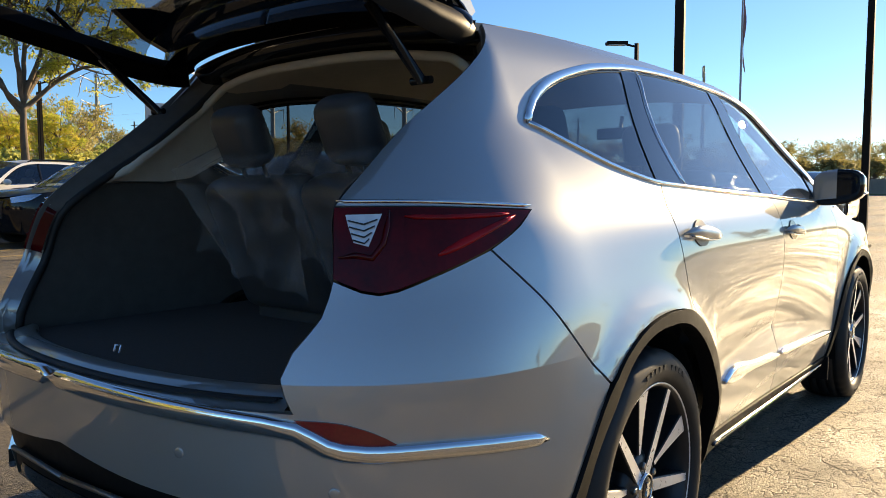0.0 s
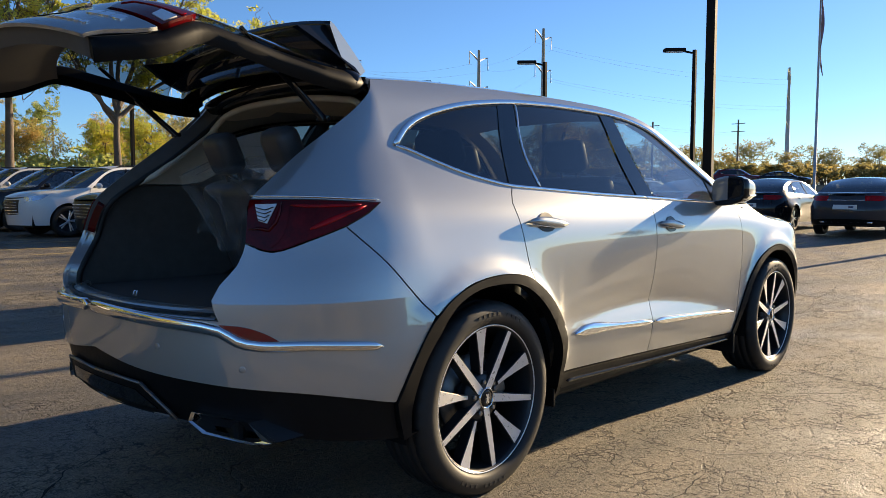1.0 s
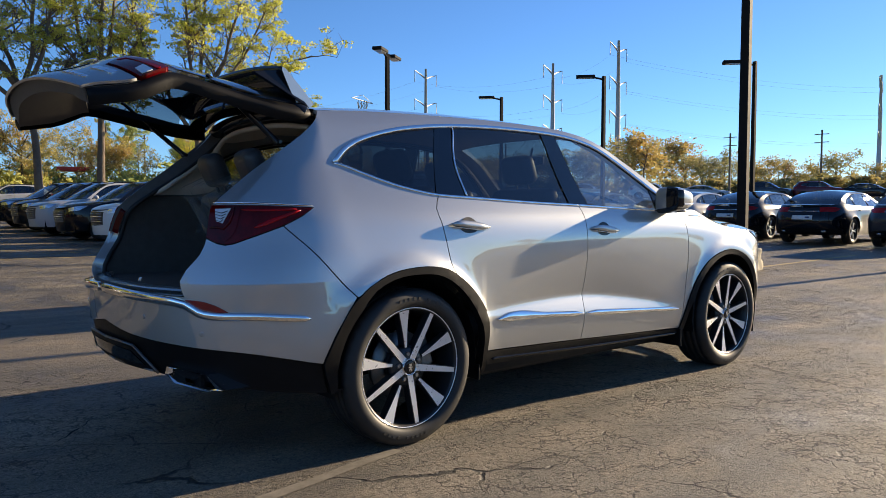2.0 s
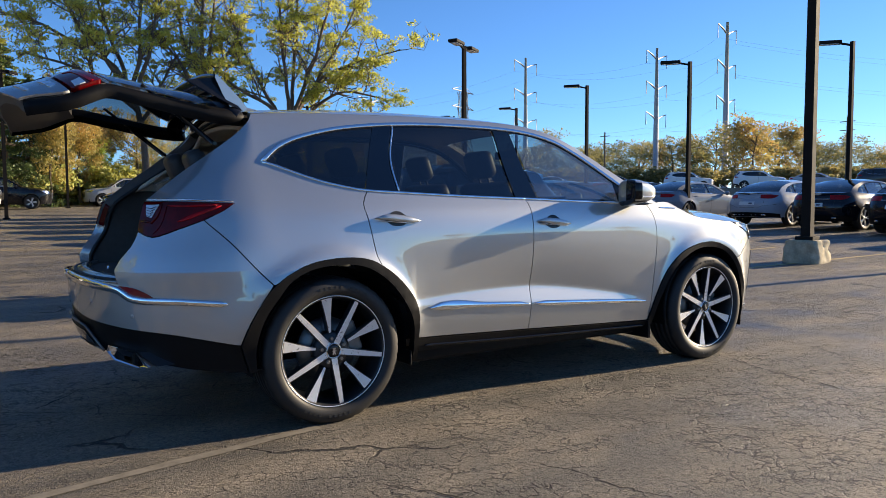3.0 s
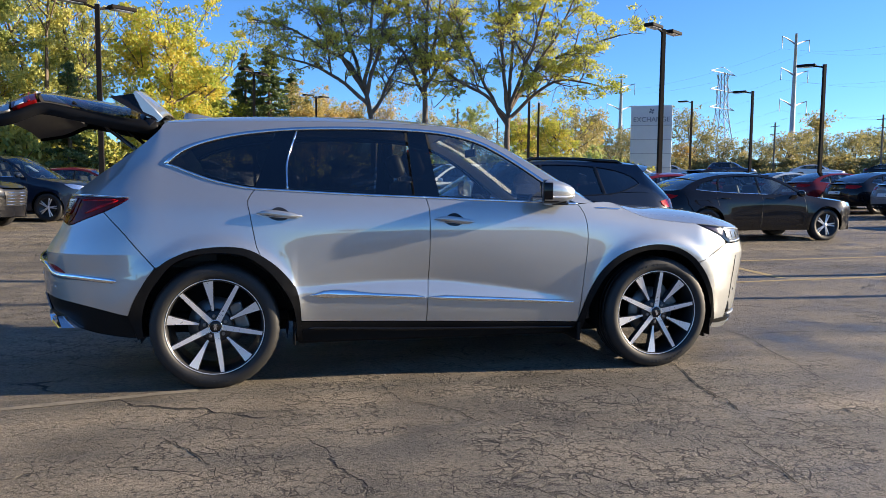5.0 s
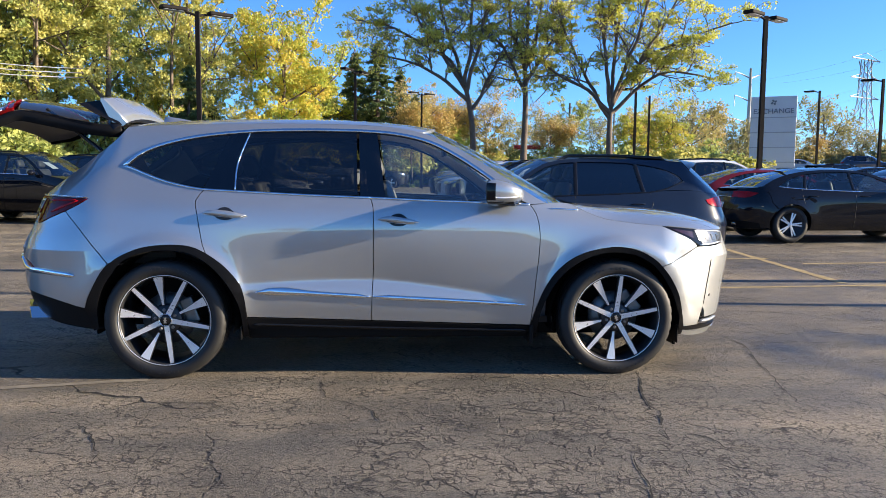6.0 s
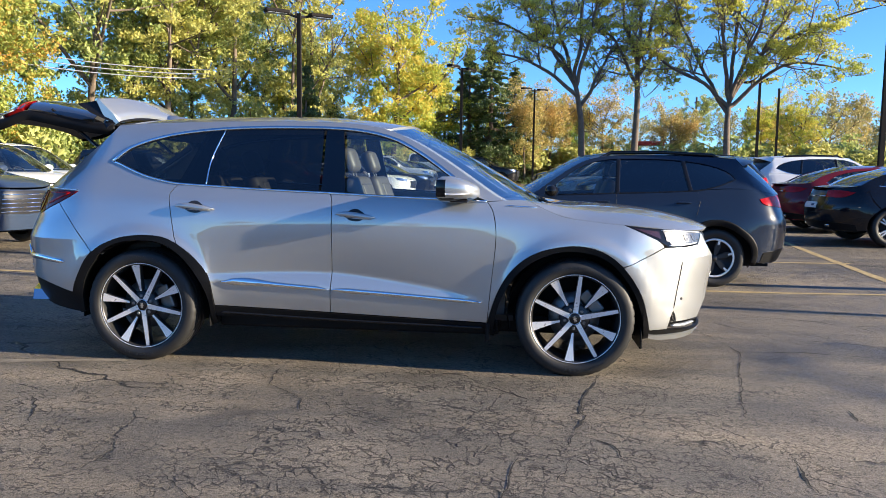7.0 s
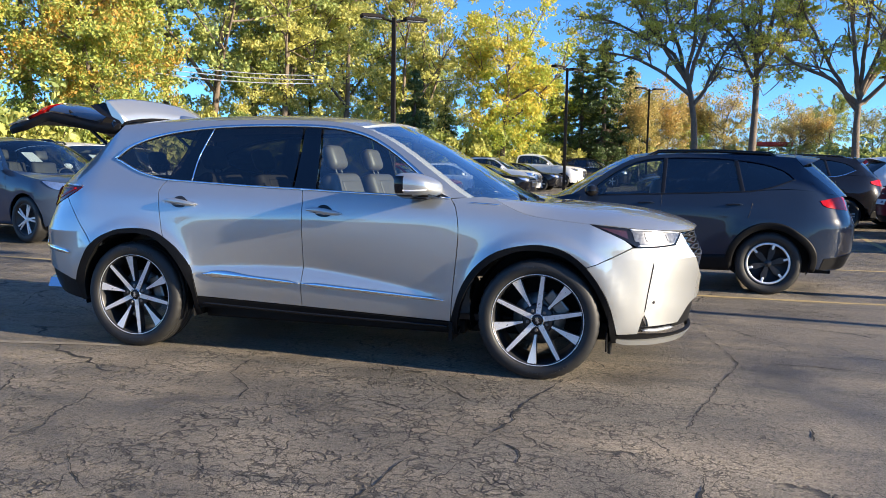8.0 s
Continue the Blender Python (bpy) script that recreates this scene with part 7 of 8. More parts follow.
# the pylon sign
M_SIGN = mat("sign_panel_white", (0.62, 0.64, 0.66), 0.5, 0, 0.06, 1)
M_SIGNTEXT = mat("sign_letters", (0.14, 0.17, 0.22), 0.5, 0, 0.1, 3)
root = thing("pylon_sign", "tall white panelled pylon sign with dark lettering", "sign", m=on_ground(27.2, 46.9, -29))
bm = bmesh.new()
box(bm, (-1.5, -.32, -1), (1.5, .32, 6.2), .03)
part("cabinet", bm, M_SIGN, root)
for k in range(4):
    bm = bmesh.new()
    box(bm, (-1.53, -.36, 1.55 + k * 1.05), (1.53, .36, 1.60 + k * 1.05))
    part("joint", bm, M_GALV, root)
fc = bpy.data.curves.new("sign_text", 'FONT')
fc.body = "EXCHANGE"
fc.size = .50
fc.align_x = 'CENTER'
fc.extrude = .01
to = bpy.data.objects.new("text_tmp", fc)
scene.collection.objects.link(to)
me = bpy.data.meshes.new_from_object(to.evaluated_get(bpy.context.evaluated_depsgraph_get()))
bpy.data.objects.remove(to)
me.name = "lettering"
me.materials.append(M_SIGNTEXT)
lt = new("lettering", me)
lt.parent = root
lt.matrix_basis = pose(0, -.345, 5.0, 90, 0, 0)
lt["label"] = "dark serif-like sign lettering"
bm = bmesh.new()
for a in (0, 1, 2, 3):
    box(bm, (.04, -.36, -.14 + .04), (.20, -.34, .02), .0, 1, pose(0, 0, 5.78, 0, 45 + 90 * a, 0))
part("sign_emblem", bm, M_SIGNTEXT, root, "plain diamond emblem")
bm = bmesh.new()
box(bm, (.35, -.345, 1.0), (1.2, -.325, 1.18))
part("sign_bar", bm, M_SIGNTEXT, root, "plain dark bar")

# red canopy roof far behind the rows
M_REDSHEET = mat("red_sheet_metal", (0.52, 0.035, 0.03), 0.5, 0, 0.12, 1)
root = thing("canopy", "flat red canopy roof on thin posts beyond the rows", "canopy", m=on_ground(10.6, 52.0, -8))
bm = bmesh.new()
box(bm, (-1.15, -.8, 2.62), (1.15, .8, 2.90), .04)
part("roof", bm, M_REDSHEET, root)
for px_ in (-1.0, 1.0):
    for py_ in (-.65, .65):
        bm = bmesh.new()
        tube(bm, [(px_, py_, 0), (px_, py_, 2.63)], .05, 8)
        part("post", bm, M_GALV, root)

# low wall along the far edge
M_WALL = mat("brown_concrete_wall", (0.26, 0.22, 0.18), 0.9, 0, 0.2, 1.5, bump=.01, bump_scale=10)
bm = bmesh.new()
rings = []
for k in range(61):
    a = math.radians(2 + 70 * k / 60)
    r0 = 51.5
    z = ground_z(r0, 0)
    rings.append([Vector((r * math.cos(a), r * math.sin(a), zz)) for r, zz in ((r0, z - .4), (r0, z + .95), (r0 + .3, z + .95), (r0 + .3, z - .4))])
loft(bm, rings, True, True, False)
tagged(part("wall_far", bm, M_WALL), "low brown concrete retaining wall at the verge", "wall", kind="structure")


# ---- trees ----
def leaf_mat(name, c0, c1, c2, trans=.5):
    m, nt, b = nodes_of(name)
    L = nt.links.new
    geo = nt.nodes.new("ShaderNodeNewGeometry")
    cr = nt.nodes.new("ShaderNodeValToRGB")
    e = cr.color_ramp.elements
    e[0].color, e[1].color = (*c0, 1), (*c2, 1)
    mid_ = cr.color_ramp.elements.new(.5)
    mid_.color = (*c1, 1)
    tc = nt.nodes.new("ShaderNodeTexCoord")
    n = nt.nodes.new("ShaderNodeTexNoise")
    n.inputs["Scale"].default_value = .45
    n.inputs["Detail"].default_value = 2
    L(tc.outputs["Object"], n.inputs["Vector"])
    oi = nt.nodes.new("ShaderNodeObjectInfo")
    s1 = nt.nodes.new("ShaderNodeMath")
    s1.operation = 'MULTIPLY_ADD'
    s1.inputs[1].default_value = 1.5
    s1.inputs[2].default_value = -.60
    L(n.outputs[0], s1.inputs[0])
    s2 = nt.nodes.new("ShaderNodeMath")
    s2.operation = 'MULTIPLY_ADD'
    s2.inputs[1].default_value = .55
    L(geo.outputs["Random Per Island"], s2.inputs[0])
    L(s1.outputs[0], s2.inputs[2])
    s3 = nt.nodes.new("ShaderNodeMath")
    s3.operation = 'MULTIPLY_ADD'
    s3.inputs[1].default_value = .3
    L(oi.outputs["Random"], s3.inputs[0])
    L(s2.outputs[0], s3.inputs[2])
    L(s3.outputs[0], cr.inputs[0])
    L(cr.outputs[0], b.inputs["Base Color"])
    b.inputs["Roughness"].default_value = .55
    tr = nt.nodes.new("ShaderNodeBsdfTranslucent")
    L(cr.outputs[0], tr.inputs[0])
    mx_ = nt.nodes.new("ShaderNodeMixShader")
    mx_.inputs[0].default_value = trans
    out = nt.nodes["Material Output"]
    L(b.outputs[0], mx_.inputs[1])
    L(tr.outputs[0], mx_.inputs[2])
    L(mx_.outputs[0], out.inputs[0])
    return m


M_BARK = mat("grey_brown_bark", (0.14, 0.108, 0.082), 0.95, 0, 0.35, 3, bump=.03, bump_scale=12)
L_LOCUST = leaf_mat("locust_leaves", (.25, .29, .06), (.54, .54, .10), (.78, .71, .17), .6)
L_GREEN = leaf_mat("green_leaves", (.13, .19, .065), (.34, .40, .12), (.62, .60, .20), .42)
L_YELLOW = leaf_mat("yellow_leaves", (.24, .28, .08), (.50, .49, .14), (.70, .62, .20), .5)
L_ORANGE = leaf_mat("orange_leaves", (.27, .26, .09), (.48, .39, .13), (.60, .37, .12), .42)
L_MAPLE = leaf_mat("turning_maple_leaves", (.15, .22, .05), (.38, .43, .09), (.68, .30, .07), .42)
L_GOLD = leaf_mat("green_and_orange_leaves", (.17, .26, .06), (.42, .50, .09), (.72, .56, .11), .55)
L_DARK = leaf_mat("dark_green_needles", (.055, .095, .035), (.10, .15, .05), (.22, .25, .07), .35)
L_FAR = leaf_mat("far_olive_leaves", (.15, .16, .07), (.32, .30, .12), (.52, .42, .16), .4)
L_BRUSH = leaf_mat("olive_brown_brush_leaves", (.15, .16, .06), (.30, .26, .10), (.44, .34, .13))


def leaves_mesh(name, centres, radii_, count, size, material, parent, rng, flat=.75, label=""):
    """Many small leaves, each a bent diamond, in clumps."""
    npr = np.random.RandomState(rng.randrange(1 << 30))
    c = np.repeat(np.array(centres), count, axis=0)
    r = np.repeat(np.array(radii_), count)[:, None]
    n = len(c)
    d = npr.normal(size=(n, 3))
    d /= np.linalg.norm(d, axis=1)[:, None]
    c = c + d * (npr.rand(n, 1) ** .45) * r * np.array([1, 1, flat])
    u = npr.normal(size=(n, 3))
    u /= np.linalg.norm(u, axis=1)[:, None]
    w = np.cross(u, npr.normal(size=(n, 3)))
    w /= np.linalg.norm(w, axis=1)[:, None]
    k = np.cross(u, w)
    s = size * (.6 + .8 * npr.rand(n, 1))
    v = np.stack([c - u * s, c + w * s * .55 + k * s * .18, c + u * s, c - w * s * .55 + k * s * .18], 1).reshape(-1, 3)
    f = np.arange(4 * n).reshape(-1, 4)
    me = bpy.data.meshes.new(name)
    me.from_pydata(v.tolist(), [], f.tolist())
    me.materials.append(material)
    ob = new(name, me)
    ob.parent = parent
    if label:
        ob["label"] = label
    return ob


def grow(rng, bm, p, d, length, r, level, tips, up=.15, wander=.22, kids=(5, 4), steps=6):
    path, rad = [p.copy()], [r]
    for i in range(steps):
        d = (d + Vector((rng.gauss(0, wander), rng.gauss(0, wander), rng.gauss(0, wander * .6) + up))).normalized()
        p = p + d * (length / steps)
        path.append(p.copy())
        rad.append(r * (1 - .8 * (i + 1) / steps) + .008)
    tube(bm, path, rad, 7 if level == 0 else 5)
    if level < len(kids):
        for k in range(kids[level]):
            t = rng.uniform(.35, 1) if level else rng.uniform(.38, .98)
            i = min(steps - 1, int(t * steps))
            q = path[i].lerp(path[i + 1], t * steps - i)
            base = (path[i + 1] - path[i]).normalized()
            side = base.cross(Vector((rng.gauss(0, 1), rng.gauss(0, 1), rng.gauss(0, 1)))).normalized()
            nd = (base * rng.uniform(.3, .8) + side * rng.uniform(.6, 1.0)).normalized()
            grow(rng, bm, q, nd, length * rng.uniform(.42, .68) * (1.1 - .4 * t), rad[i] * .62, level + 1, tips, up * .8, wander, kids, 5)
    if level >= 1:
        for i in range(2, len(path)):
            tips.append((path[i], level))
    else:
        tips.append((path[-1], 1))


def tree(label, h, seed, leaf, spread=1.0, density=1.0, leaf_size=.13, fork=1, m=None, lean=0.0, clump=.62, bare=.30, kids=(8, 5), group="trees", keep=1.0, full=0, limb=.017, wide=.29, mid=.54, tall=.45):
    rng = random.Random(seed)
    root = thing("tree", label, "tree", group, m)
    bm = bmesh.new()
    tips = []
    for k in range(fork):
        a = rng.uniform(0, 6.28)
        d = Vector((lean + (.22 * math.cos(a) if fork > 1 else 0), .22 * math.sin(a) if fork > 1 else 0, 1)).normalized()
        if fork > 1 and k == 0:
            tube(bm, [(0, 0, -.5), (0, 0, .3), (0, 0, h * bare)], [h * .022, h * .017, h * .0155], 9)
        p0 = Vector((0, 0, h * bare - .02)) if fork > 1 else Vector((0, 0, -.5))
        ln = h * (1 - bare) * rng.uniform(.8, .95) if fork > 1 else h * .9 + .5
        grow(rng, bm, p0, d, ln, h * (limb if fork > 1 else limb * 1.1), 0, tips, .12, .13 if fork > 1 else .07, kids, 8)
    part("trunk", bm, M_BARK, root, "grey brown trunk and limbs", True)
    cs, rs = [], []
    for p, lv in tips:
        if p.z < h * bare * .8 or rng.random() > keep:
            continue
        q = p + Vector((rng.gauss(0, .25), rng.gauss(0, .25), rng.gauss(0, .2))) * spread
        cs.append(q)
        rs.append(clump * rng.uniform(.55, 1.25) * spread)
    if full:
        for k in range(full):
            d = Vector((rng.gauss(0, 1), rng.gauss(0, 1), rng.gauss(0, 1))).normalized() * rng.random() ** .33
            lump = 1 + .45 * noise.noise(Vector((d.x * 1.8, d.y * 1.8, d.z * 1.8 + seed)))
            cs.append(Vector((d.x * h * wide * lump * spread, d.y * h * wide * lump * spread, h * (mid + tall * d.z * lump))))
            rs.append(clump * rng.uniform(.5, 1.2))
    if cs:
        leaves_mesh("crown", cs, rs, max(7, int(36 * density)), leaf_size * .76, leaf, root, rng, label="autumn leaves in loose clumps")
    return root


def conifer(h, seed, m, label="dense dark green spruce tree"):
    rng = random.Random(seed)
    root = thing("conifer", label, "tree", "conifers", m)
    bm = bmesh.new()
    tube(bm, [(0, 0, -.4), (0, 0, h * .5), (0, 0, h)], [h * .022, h * .014, .02], 8)
    cs, rs = [], []
    for k in range(int(h * 24)):
        z = h * (.05 + .94 * rng.random() ** 1.25)
        rad = ((h - z) * .30 + .10) * rng.uniform(.72, 1.18)
        a = rng.uniform(0, 6.28)
        d = Vector((math.cos(a), math.sin(a), rng.uniform(-.34, -.08)))
        tube(bm, [Vector((0, 0, z)), Vector((0, 0, z)) + d * rad], [.03, .01], 4)
        for t in (.4, .7, 1.0):
            cs.append(Vector((0, 0, z)) + d * rad * t)
            rs.append(.14 + .20 * t * rad / 2)
    part("trunk", bm, M_BARK, root, "brown trunk and limbs", True)
    leaves_mesh("crown", cs, rs, 26, .09, L_DARK, root, rng, .5, "dense dark needles")
    return root


def shrub(label, w, h, seed, leaf, m, n=30, size=.10, group="shrubs"):
    rng = random.Random(seed)
    root = thing("shrub", label, "shrub", group, m)
    bm = bmesh.new()
    cs, rs = [], []
    for k in range(n):
        a, t = rng.uniform(0, 6.28), rng.random() ** .5
        top = Vector((math.cos(a) * t * w, math.sin(a) * t * w, h * (1 - .55 * t * t) * rng.uniform(.6, 1)))
        tube(bm, [(top.x * .2, top.y * .2, -.2), (top.x * .7, top.y * .7, top.z * .6), top], [.03, .02, .008], 4)
        cs += [top, top * .75]
        rs += [h * .16, h * .16]
    part("stem", bm, M_BARK, root, smooth=True)
    leaves_mesh("crown", cs, rs, 36, size, leaf, root, rng, .8)
    return root


def at_polar(az, d, ex=2.06, ey=-5.56, turn=0.0, sink=0.0):
    x, y = ex + d * math.cos(radians(az)), ey + d * math.sin(radians(az))
    return on_ground(x, y, turn, -sink)


def locust(label, seed, m, trunk, limbs, r0=.20, lush=1.0, wisp=.42):
    """An open-crowned tree: a bent trunk, a few long limbs, side twigs, and flat feathery sprays of leaflets."""
    rng = random.Random(seed)
    root = thing("tree", label, "tree", "open-crowned trees", m)
    bm = bmesh.new()
    sprays = []

    def twig(p, d, length, r, level):
        path, rad = [p.copy()], [r]
        n = 5
        for i in range(n):
            d = (d + Vector((rng.gauss(0, .20), rng.gauss(0, .20), rng.gauss(0, .14) + .05))).normalized()
            p = p + d * (length / n)
            path.append(p.copy())
            rad.append(r * (1 - .75 * (i + 1) / n) + .006)
        tube(bm, path, rad, 5 if level else 6)
        if level < 2:
            for k in range(4 if level == 0 else 3):
                i = rng.randrange(1, n + 1)
                side = d.cross(Vector((rng.gauss(0, 1), rng.gauss(0, 1), rng.gauss(0, 1)))).normalized()
                twig(path[i], (d * .6 + side * .9 + Vector((0, 0, .1))).normalized(), length * rng.uniform(.45, .7), rad[i] * .65, level + 1)
        if level >= 1:
            for q in path[2:]:
                if rng.random() < .14 * lush:
                    sprays.append(q + Vector((rng.gauss(0, .15), rng.gauss(0, .15), rng.gauss(0, .10))))

    def bough(pts, r, k, share):
        path = [Vector(q) for q in smooth_line([tuple(q) for q in pts], .35)]
        n = len(path) - 1
        for i in range(1, n):
            path[i] += Vector((noise.noise(path[i] * .9 + Vector((seed, 0, 0))), noise.noise(path[i] * .9 + Vector((0, seed, 0))), 0)) * .16
        rad = [r * (1 - .80 * i / n) + .010 for i in range(n + 1)]
        tube(bm, path, rad, 8)
        for j in range(k):
            t = share + (1 - share) * (j + rng.random()) / k
            i = min(n - 1, int(t * n))
            base = (path[i + 1] - path[i]).normalized()
            side = base.cross(Vector((rng.gauss(0, 1), rng.gauss(0, 1), rng.gauss(0, 1)))).normalized()
            twig(path[i], (base * .55 + side * .85 + Vector((0, 0, .12))).normalized(), rng.uniform(1.1, 2.3) * (1.15 - .4 * t), max(.022, rad[i] * .5), 0)
    tr = [Vector((x, 0, z)) for x, z in trunk]
    path = [Vector(q) for q in smooth_line([tuple(q) for q in tr], .4)]
    tube(bm, path, [r0 * (1.35 if i == 0 else 1.1 - .55 * i / (len(path) - 1)) for i in range(len(path))], 10)
    for start, pts in limbs:
        p = path[min(len(path) - 1, int(start * (len(path) - 1)))]
        deep = rng.choice((-1, 1)) * rng.uniform(.3, 1.6)
        full_ = [p] + [Vector((x, deep * (i + 1) / len(pts), z)) for i, (x, z) in enumerate(pts)]
        bough(full_, r0 * (.50 if len(pts) > 1 else .36), 9 if len(pts) > 1 else 6, .28)
    part("trunk", bm, M_BARK, root, "dark furrowed trunk and bending limbs", True)
    leaves_mesh("crown", [tuple(q) for q in sprays], [wisp * rng.uniform(.45, 1.2) for q in sprays], 46, .060, L_LOCUST, root, rng, .50, "fine yellow-green leaflets in loose sprays")
    return root


# three open-crowned locusts
locust("tall open-crowned locust with an arching limb and yellowing leaves", 11, at_polar(86.8, 38, turn=-3), [(.15, -.6), (0, 1.5), (-.1, 3.6), (-.45, 5.5)],
       [(.97, [(-1.2, 6.7), (-2.3, 7.4), (-4.0, 8.4), (-6.0, 8.9)]), (1.0, [(-1.0, 7.0), (-1.6, 9.0), (-1.9, 11.4)]), (.98, [(.0, 6.6), (.5, 8.6), (.9, 11.0)]), (1.0, [(-1.6, 7.0), (-3.0, 9.2), (-3.6, 11.2)]),
        (.85, [(.8, 6.0), (1.7, 7.6)]), (.9, [(-1.8, 5.9), (-3.4, 6.6), (-4.8, 6.9)]), (1.0, [(-.2, 8.0), (-.4, 12.2)])], .20)
locust("tall slender locust with sparse yellow leaves", 23, at_polar(83.0, 38.2, turn=-7), [(0, -.6), (0, 2), (.05, 4.2), (0, 6.3)],
       [(1.0, [(-.5, 8.0), (-.8, 10.2), (-.9, 12.4)]), (1.0, [(.5, 7.8), (.8, 9.8), (1.2, 12.0)]), (.85, [(-1.1, 7.3), (-2.0, 8.3)]), (.9, [(1.2, 7.4), (2.0, 8.8)]), (1.0, [(.1, 9.0), (0, 12.8)])], .20, .70, wisp=.36)
locust("broad spreading locust with yellowing leaves", 37, at_polar(76.6, 38, turn=-13), [(.1, -.6), (0, 1.6), (-.05, 3.2), (0, 4.4)],
       [(.95, [(-1.2, 5.2), (-2.2, 5.7), (-3.5, 6.6), (-4.4, 7.6)]), (1.0, [(-.3, 6.0), (-.5, 8.2), (-1.0, 11.6)]), (1.0, [(.9, 6.0), (2.0, 6.9), (3.5, 7.6), (5.4, 8.2)]), (1.0, [(.6, 6.2), (1.5, 9.0), (1.8, 11.8)]),
        (.9, [(-1.6, 6.6), (-2.6, 8.8), (-2.9, 10.6)]), (.95, [(2.2, 5.9), (3.8, 5.8), (4.6, 5.5)]), (1.0, [(2.2, 8.0), (3.4, 10.4)]), (1.0, [(.2, 8.5), (.3, 12.2)])], .20, 1.1)

# overhead service wires before the woods
for k in range(3):
    p0, p1 = at_polar(134, 39.5).translation, at_polar(114, 39.5).translation
    p0.z, p1.z = 7.3 - .28 * k, 6.2 - .20 * k
    wr = thing("service_wire", "pale overhead wire strung before the trees", "wire", "service wires", Matrix.Translation(p0))
    bm = bmesh.new()
    tube(bm, [(p1 - p0) * (j / 12) + Vector((0, 0, -.5 * (1 - (2 * j / 12 - 1) ** 2))) for j in range(13)], .022, 5)
    part("strand", bm, M_GALV, wr, smooth=True)

# woods behind the lot: a few full trees, then copies
t_maple = tree("broad maple turning yellow and red", 10.2, 5, L_MAPLE, 1.1, 2.4, .112, 1, at_polar(128.5, 36.5, turn=20), clump=.62, bare=.06, kids=(10, 4), group="woodland trees", full=270)
t_yellow = tree("tall yellow autumn tree with airy crown", 14.0, 8, L_YELLOW, .85, 2.0, .132, 1, at_polar(116.9, 42.5), clump=.66, bare=.12, kids=(12, 5), keep=.62, group="woodland trees", full=70, limb=.013)
t_green = tree("tall green tree touched with yellow", 13.6, 15, L_GREEN, .95, 1.7, .150, 1, at_polar(122.6, 43), clump=.66, bare=.10, kids=(11, 4), keep=.75, group="woodland trees", full=110)
t_gold = tree("rounded green and orange autumn tree", 10.4, 19, L_GOLD, 1.0, 1.8, .130, 1, at_polar(100.6, 47), clump=.58, bare=.06, kids=(10, 3), keep=.55, group="woodland trees", full=210, wide=.235)
t_orange = tree("small orange autumn tree", 5.6, 27, L_ORANGE, 1.0, 1.5, .085, 1, at_polar(88.6, 55), clump=.45, bare=.08, kids=(8, 4), keep=.8, group="woodland trees", full=80)
t_far = tree("distant green tree turning yellow", 10.0, 41, L_FAR, 1.1, .36, .24, 1, at_polar(60, 120), clump=.90, bare=.08, kids=(8, 3), group="distant trees", full=90)
t_far_gold = tree("distant orange autumn tree", 8.0, 43, L_ORANGE, 1.1, .36, .23, 1, at_polar(52, 125), clump=.80, bare=.08, kids=(8, 3), group="distant trees", full=90)
c_big = conifer(9.8, 3, at_polar(93.2, 52))
conifer(6.4, 4, at_polar(107.2, 42))
rngw = random.Random(77)


def wood(proto, az, d, s, label=None, sink=0.0):
    c = copy_thing(proto, at_polar(az, d, turn=rngw.uniform(0, 360), sink=sink))
    c.scale = (s * rngw.uniform(.9, 1.1), s * rngw.uniform(.9, 1.1), s)
    if label:
        c["label"] = label
    return c


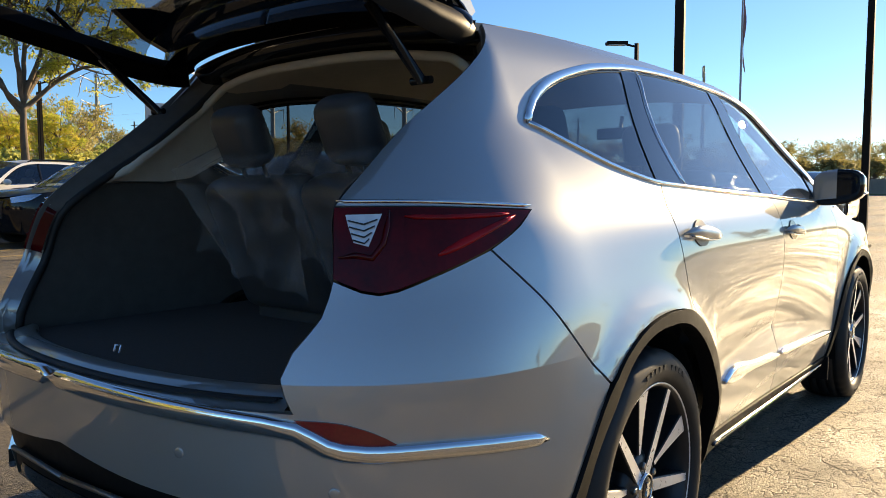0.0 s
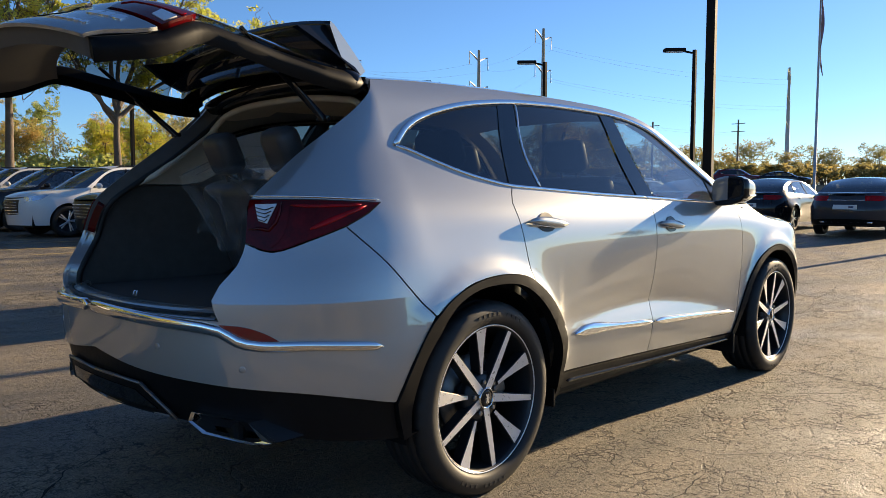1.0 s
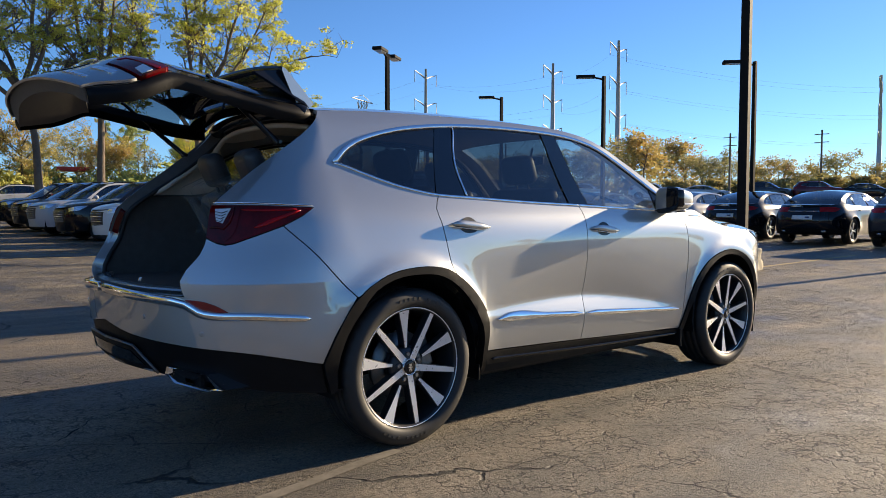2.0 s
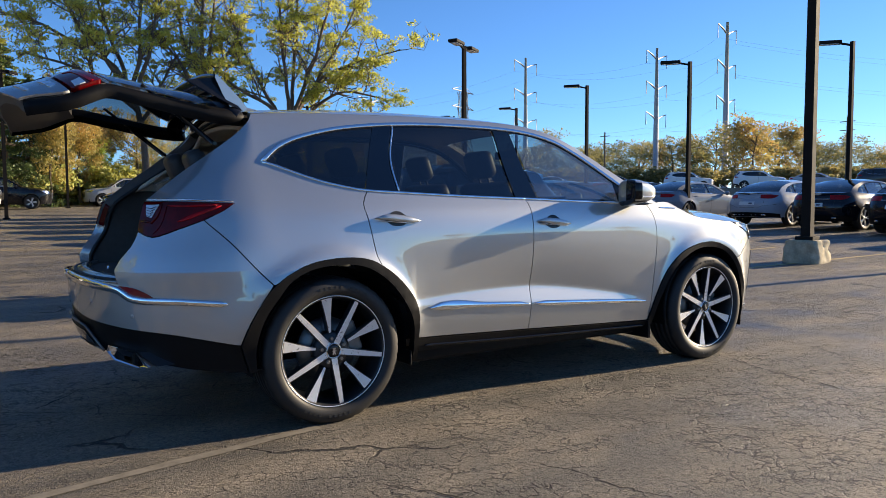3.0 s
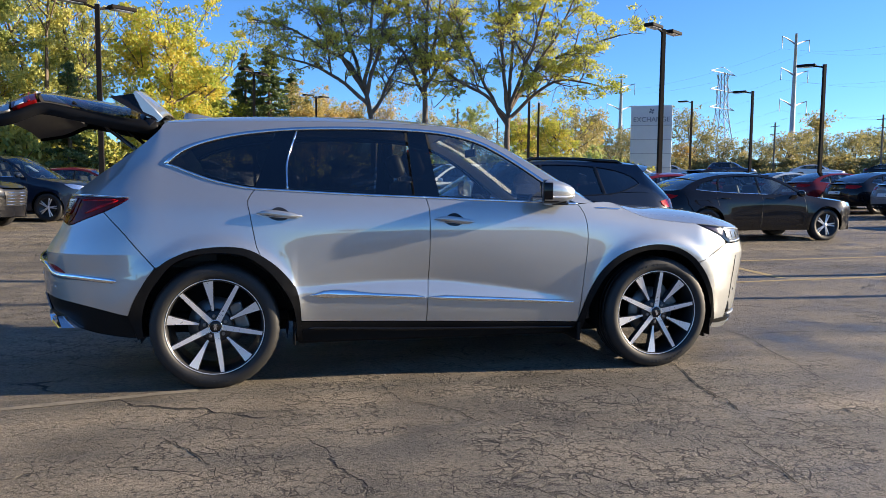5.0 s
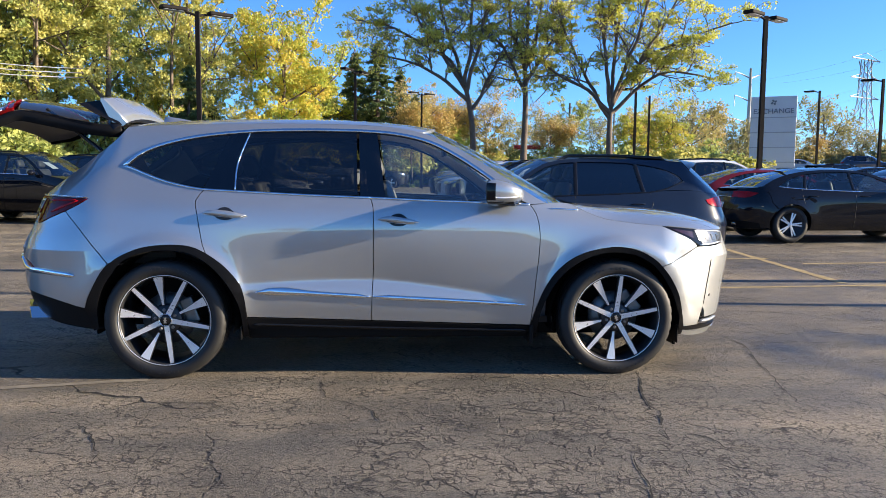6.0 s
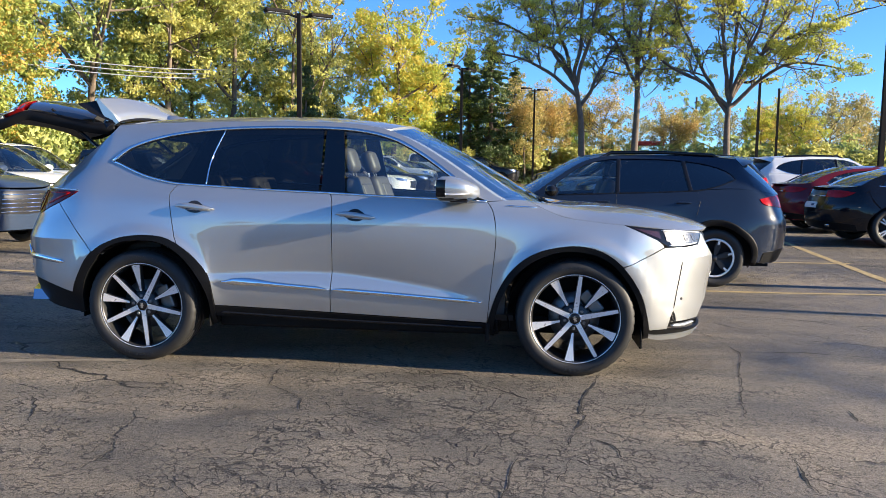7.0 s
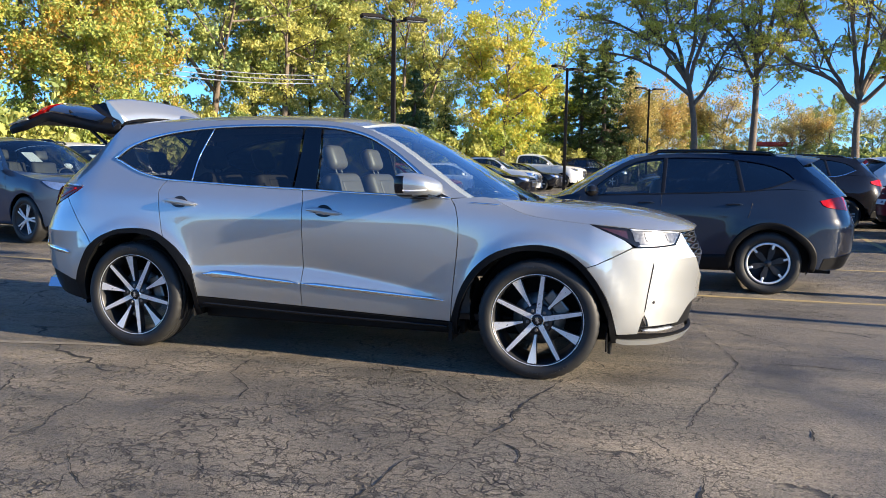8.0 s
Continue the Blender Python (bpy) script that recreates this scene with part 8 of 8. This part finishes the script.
for az, d, s in ((94.8, 53, .95), (96.6, 55, .8), (91.4, 55, .85), (90.2, 57, .7), (104.9, 56, .62)):
    wood(c_big, az, d, s)
for proto, az, d, s in ((t_yellow, 112.4, 44.5, .98), (t_yellow, 108.0, 46.5, .90), (t_green, 114.8, 54, .80), (t_green, 119.6, 50, .95), (t_gold, 109.8, 56, .70), (t_gold, 98.0, 52, .80), (t_green, 105.0, 58, .62),
                       (t_maple, 137, 38, 1.0), (t_green, 133, 47, 1.1), (t_green, 143, 40, 1.1), (t_maple, 149, 38, 1.0), (t_yellow, 127, 52, .95),
                       (t_gold, 93.5, 60, .62), (t_green, 155, 38, 1.1),
                       (t_yellow, 106.2, 50, 1.02), (t_green, 111.5, 50, 1.05), (t_yellow, 119.0, 56, 1.15), (t_green, 125.5, 56, 1.2), (t_green, 107.5, 55, .95), (t_yellow, 131, 54, 1.15), (t_green, 117.0, 48, .80),
                       (t_gold, 87.0, 62, .52), (t_orange, 84.6, 56, 1.05), (t_orange, 90.6, 52, 1.0), (t_orange, 80.2, 58, .85), (t_gold, 74.0, 60, .50), (t_green, 78.4, 64, .42), (t_gold, 71.5, 58, .52), (t_orange, 72.9, 66, .9),
                       (t_far, 69.5, 70, .65), (t_far_gold, 68, 85, .7), (t_far, 66, 95, .6)):
    wood(proto, az, d, s)
sh_a = shrub("green and yellow hedge shrub", 2.0, 2.2, 5, L_GREEN, at_polar(118, 40))
sh_b = shrub("yellow leafy autumn shrub", 2.0, 2.0, 6, L_YELLOW, at_polar(113, 43))
for k in range(26):
    az = 97 + k * 2.1
    c = copy_thing(sh_a if k % 3 else sh_b, at_polar(az, 52 - .33 * (az - 97) * 1.1 - 2 + 2 * math.sin(k * 1.7), turn=k * 67))
    c.scale = (1.6, 1.6, 1.3 + .9 * (k * 7 % 5) / 5)

# low brush and small trees behind the locusts
for k in range(14):
    az = 67 + k * 1.9
    c = copy_thing(sh_a if k % 2 else sh_b, at_polar(az, 57 + 2 * math.sin(k * 2.3), turn=k * 71))
    c.scale = (1.8, 1.8, 1.1 + .5 * (k * 3 % 4) / 4)
for az, d, q in ((70.5, 88, .62), (75.5, 84, .58), (79.2, 90, .66), (82.0, 86, .55), (85.8, 92, .62), (88.4, 84, .58)):
    wood(t_far, az, d, q)

# far tree line beyond the road
for k in range(46):
    az = 6 + k * 1.42
    d = rngw.uniform(100, 150)
    proto = rngw.choice([t_far, t_far, t_far_gold])
    s = rngw.uniform(.55, .85) * (.95 if proto is t_far_gold else .95)
    s *= .88 + .72 * math.exp(-((az - 35) / 7) ** 2)
    c = copy_thing(proto, at_polar(az, d, 0, 0, rngw.uniform(0, 360), sink=.5))
    c.scale = (s * 1.35, s * 1.35, s)
sh_far = shrub("olive and brown roadside brush", 2.0, 2.0, 9, L_BRUSH, at_polar(44, 96, 0, 0), group="roadside brush")
for k in range(24):
    az = 8 + k * 2.7
    c = copy_thing(sh_far, at_polar(az, rngw.uniform(88, 100), 0, 0, k * 50, sink=.3))
    c.scale = (2.4, 2.4, 1.6)
# trees far off that close the place behind the camera
for k in range(16):
    az = 150 + k * 14.0
    wood(t_far, az, rngw.uniform(130, 170), .8)
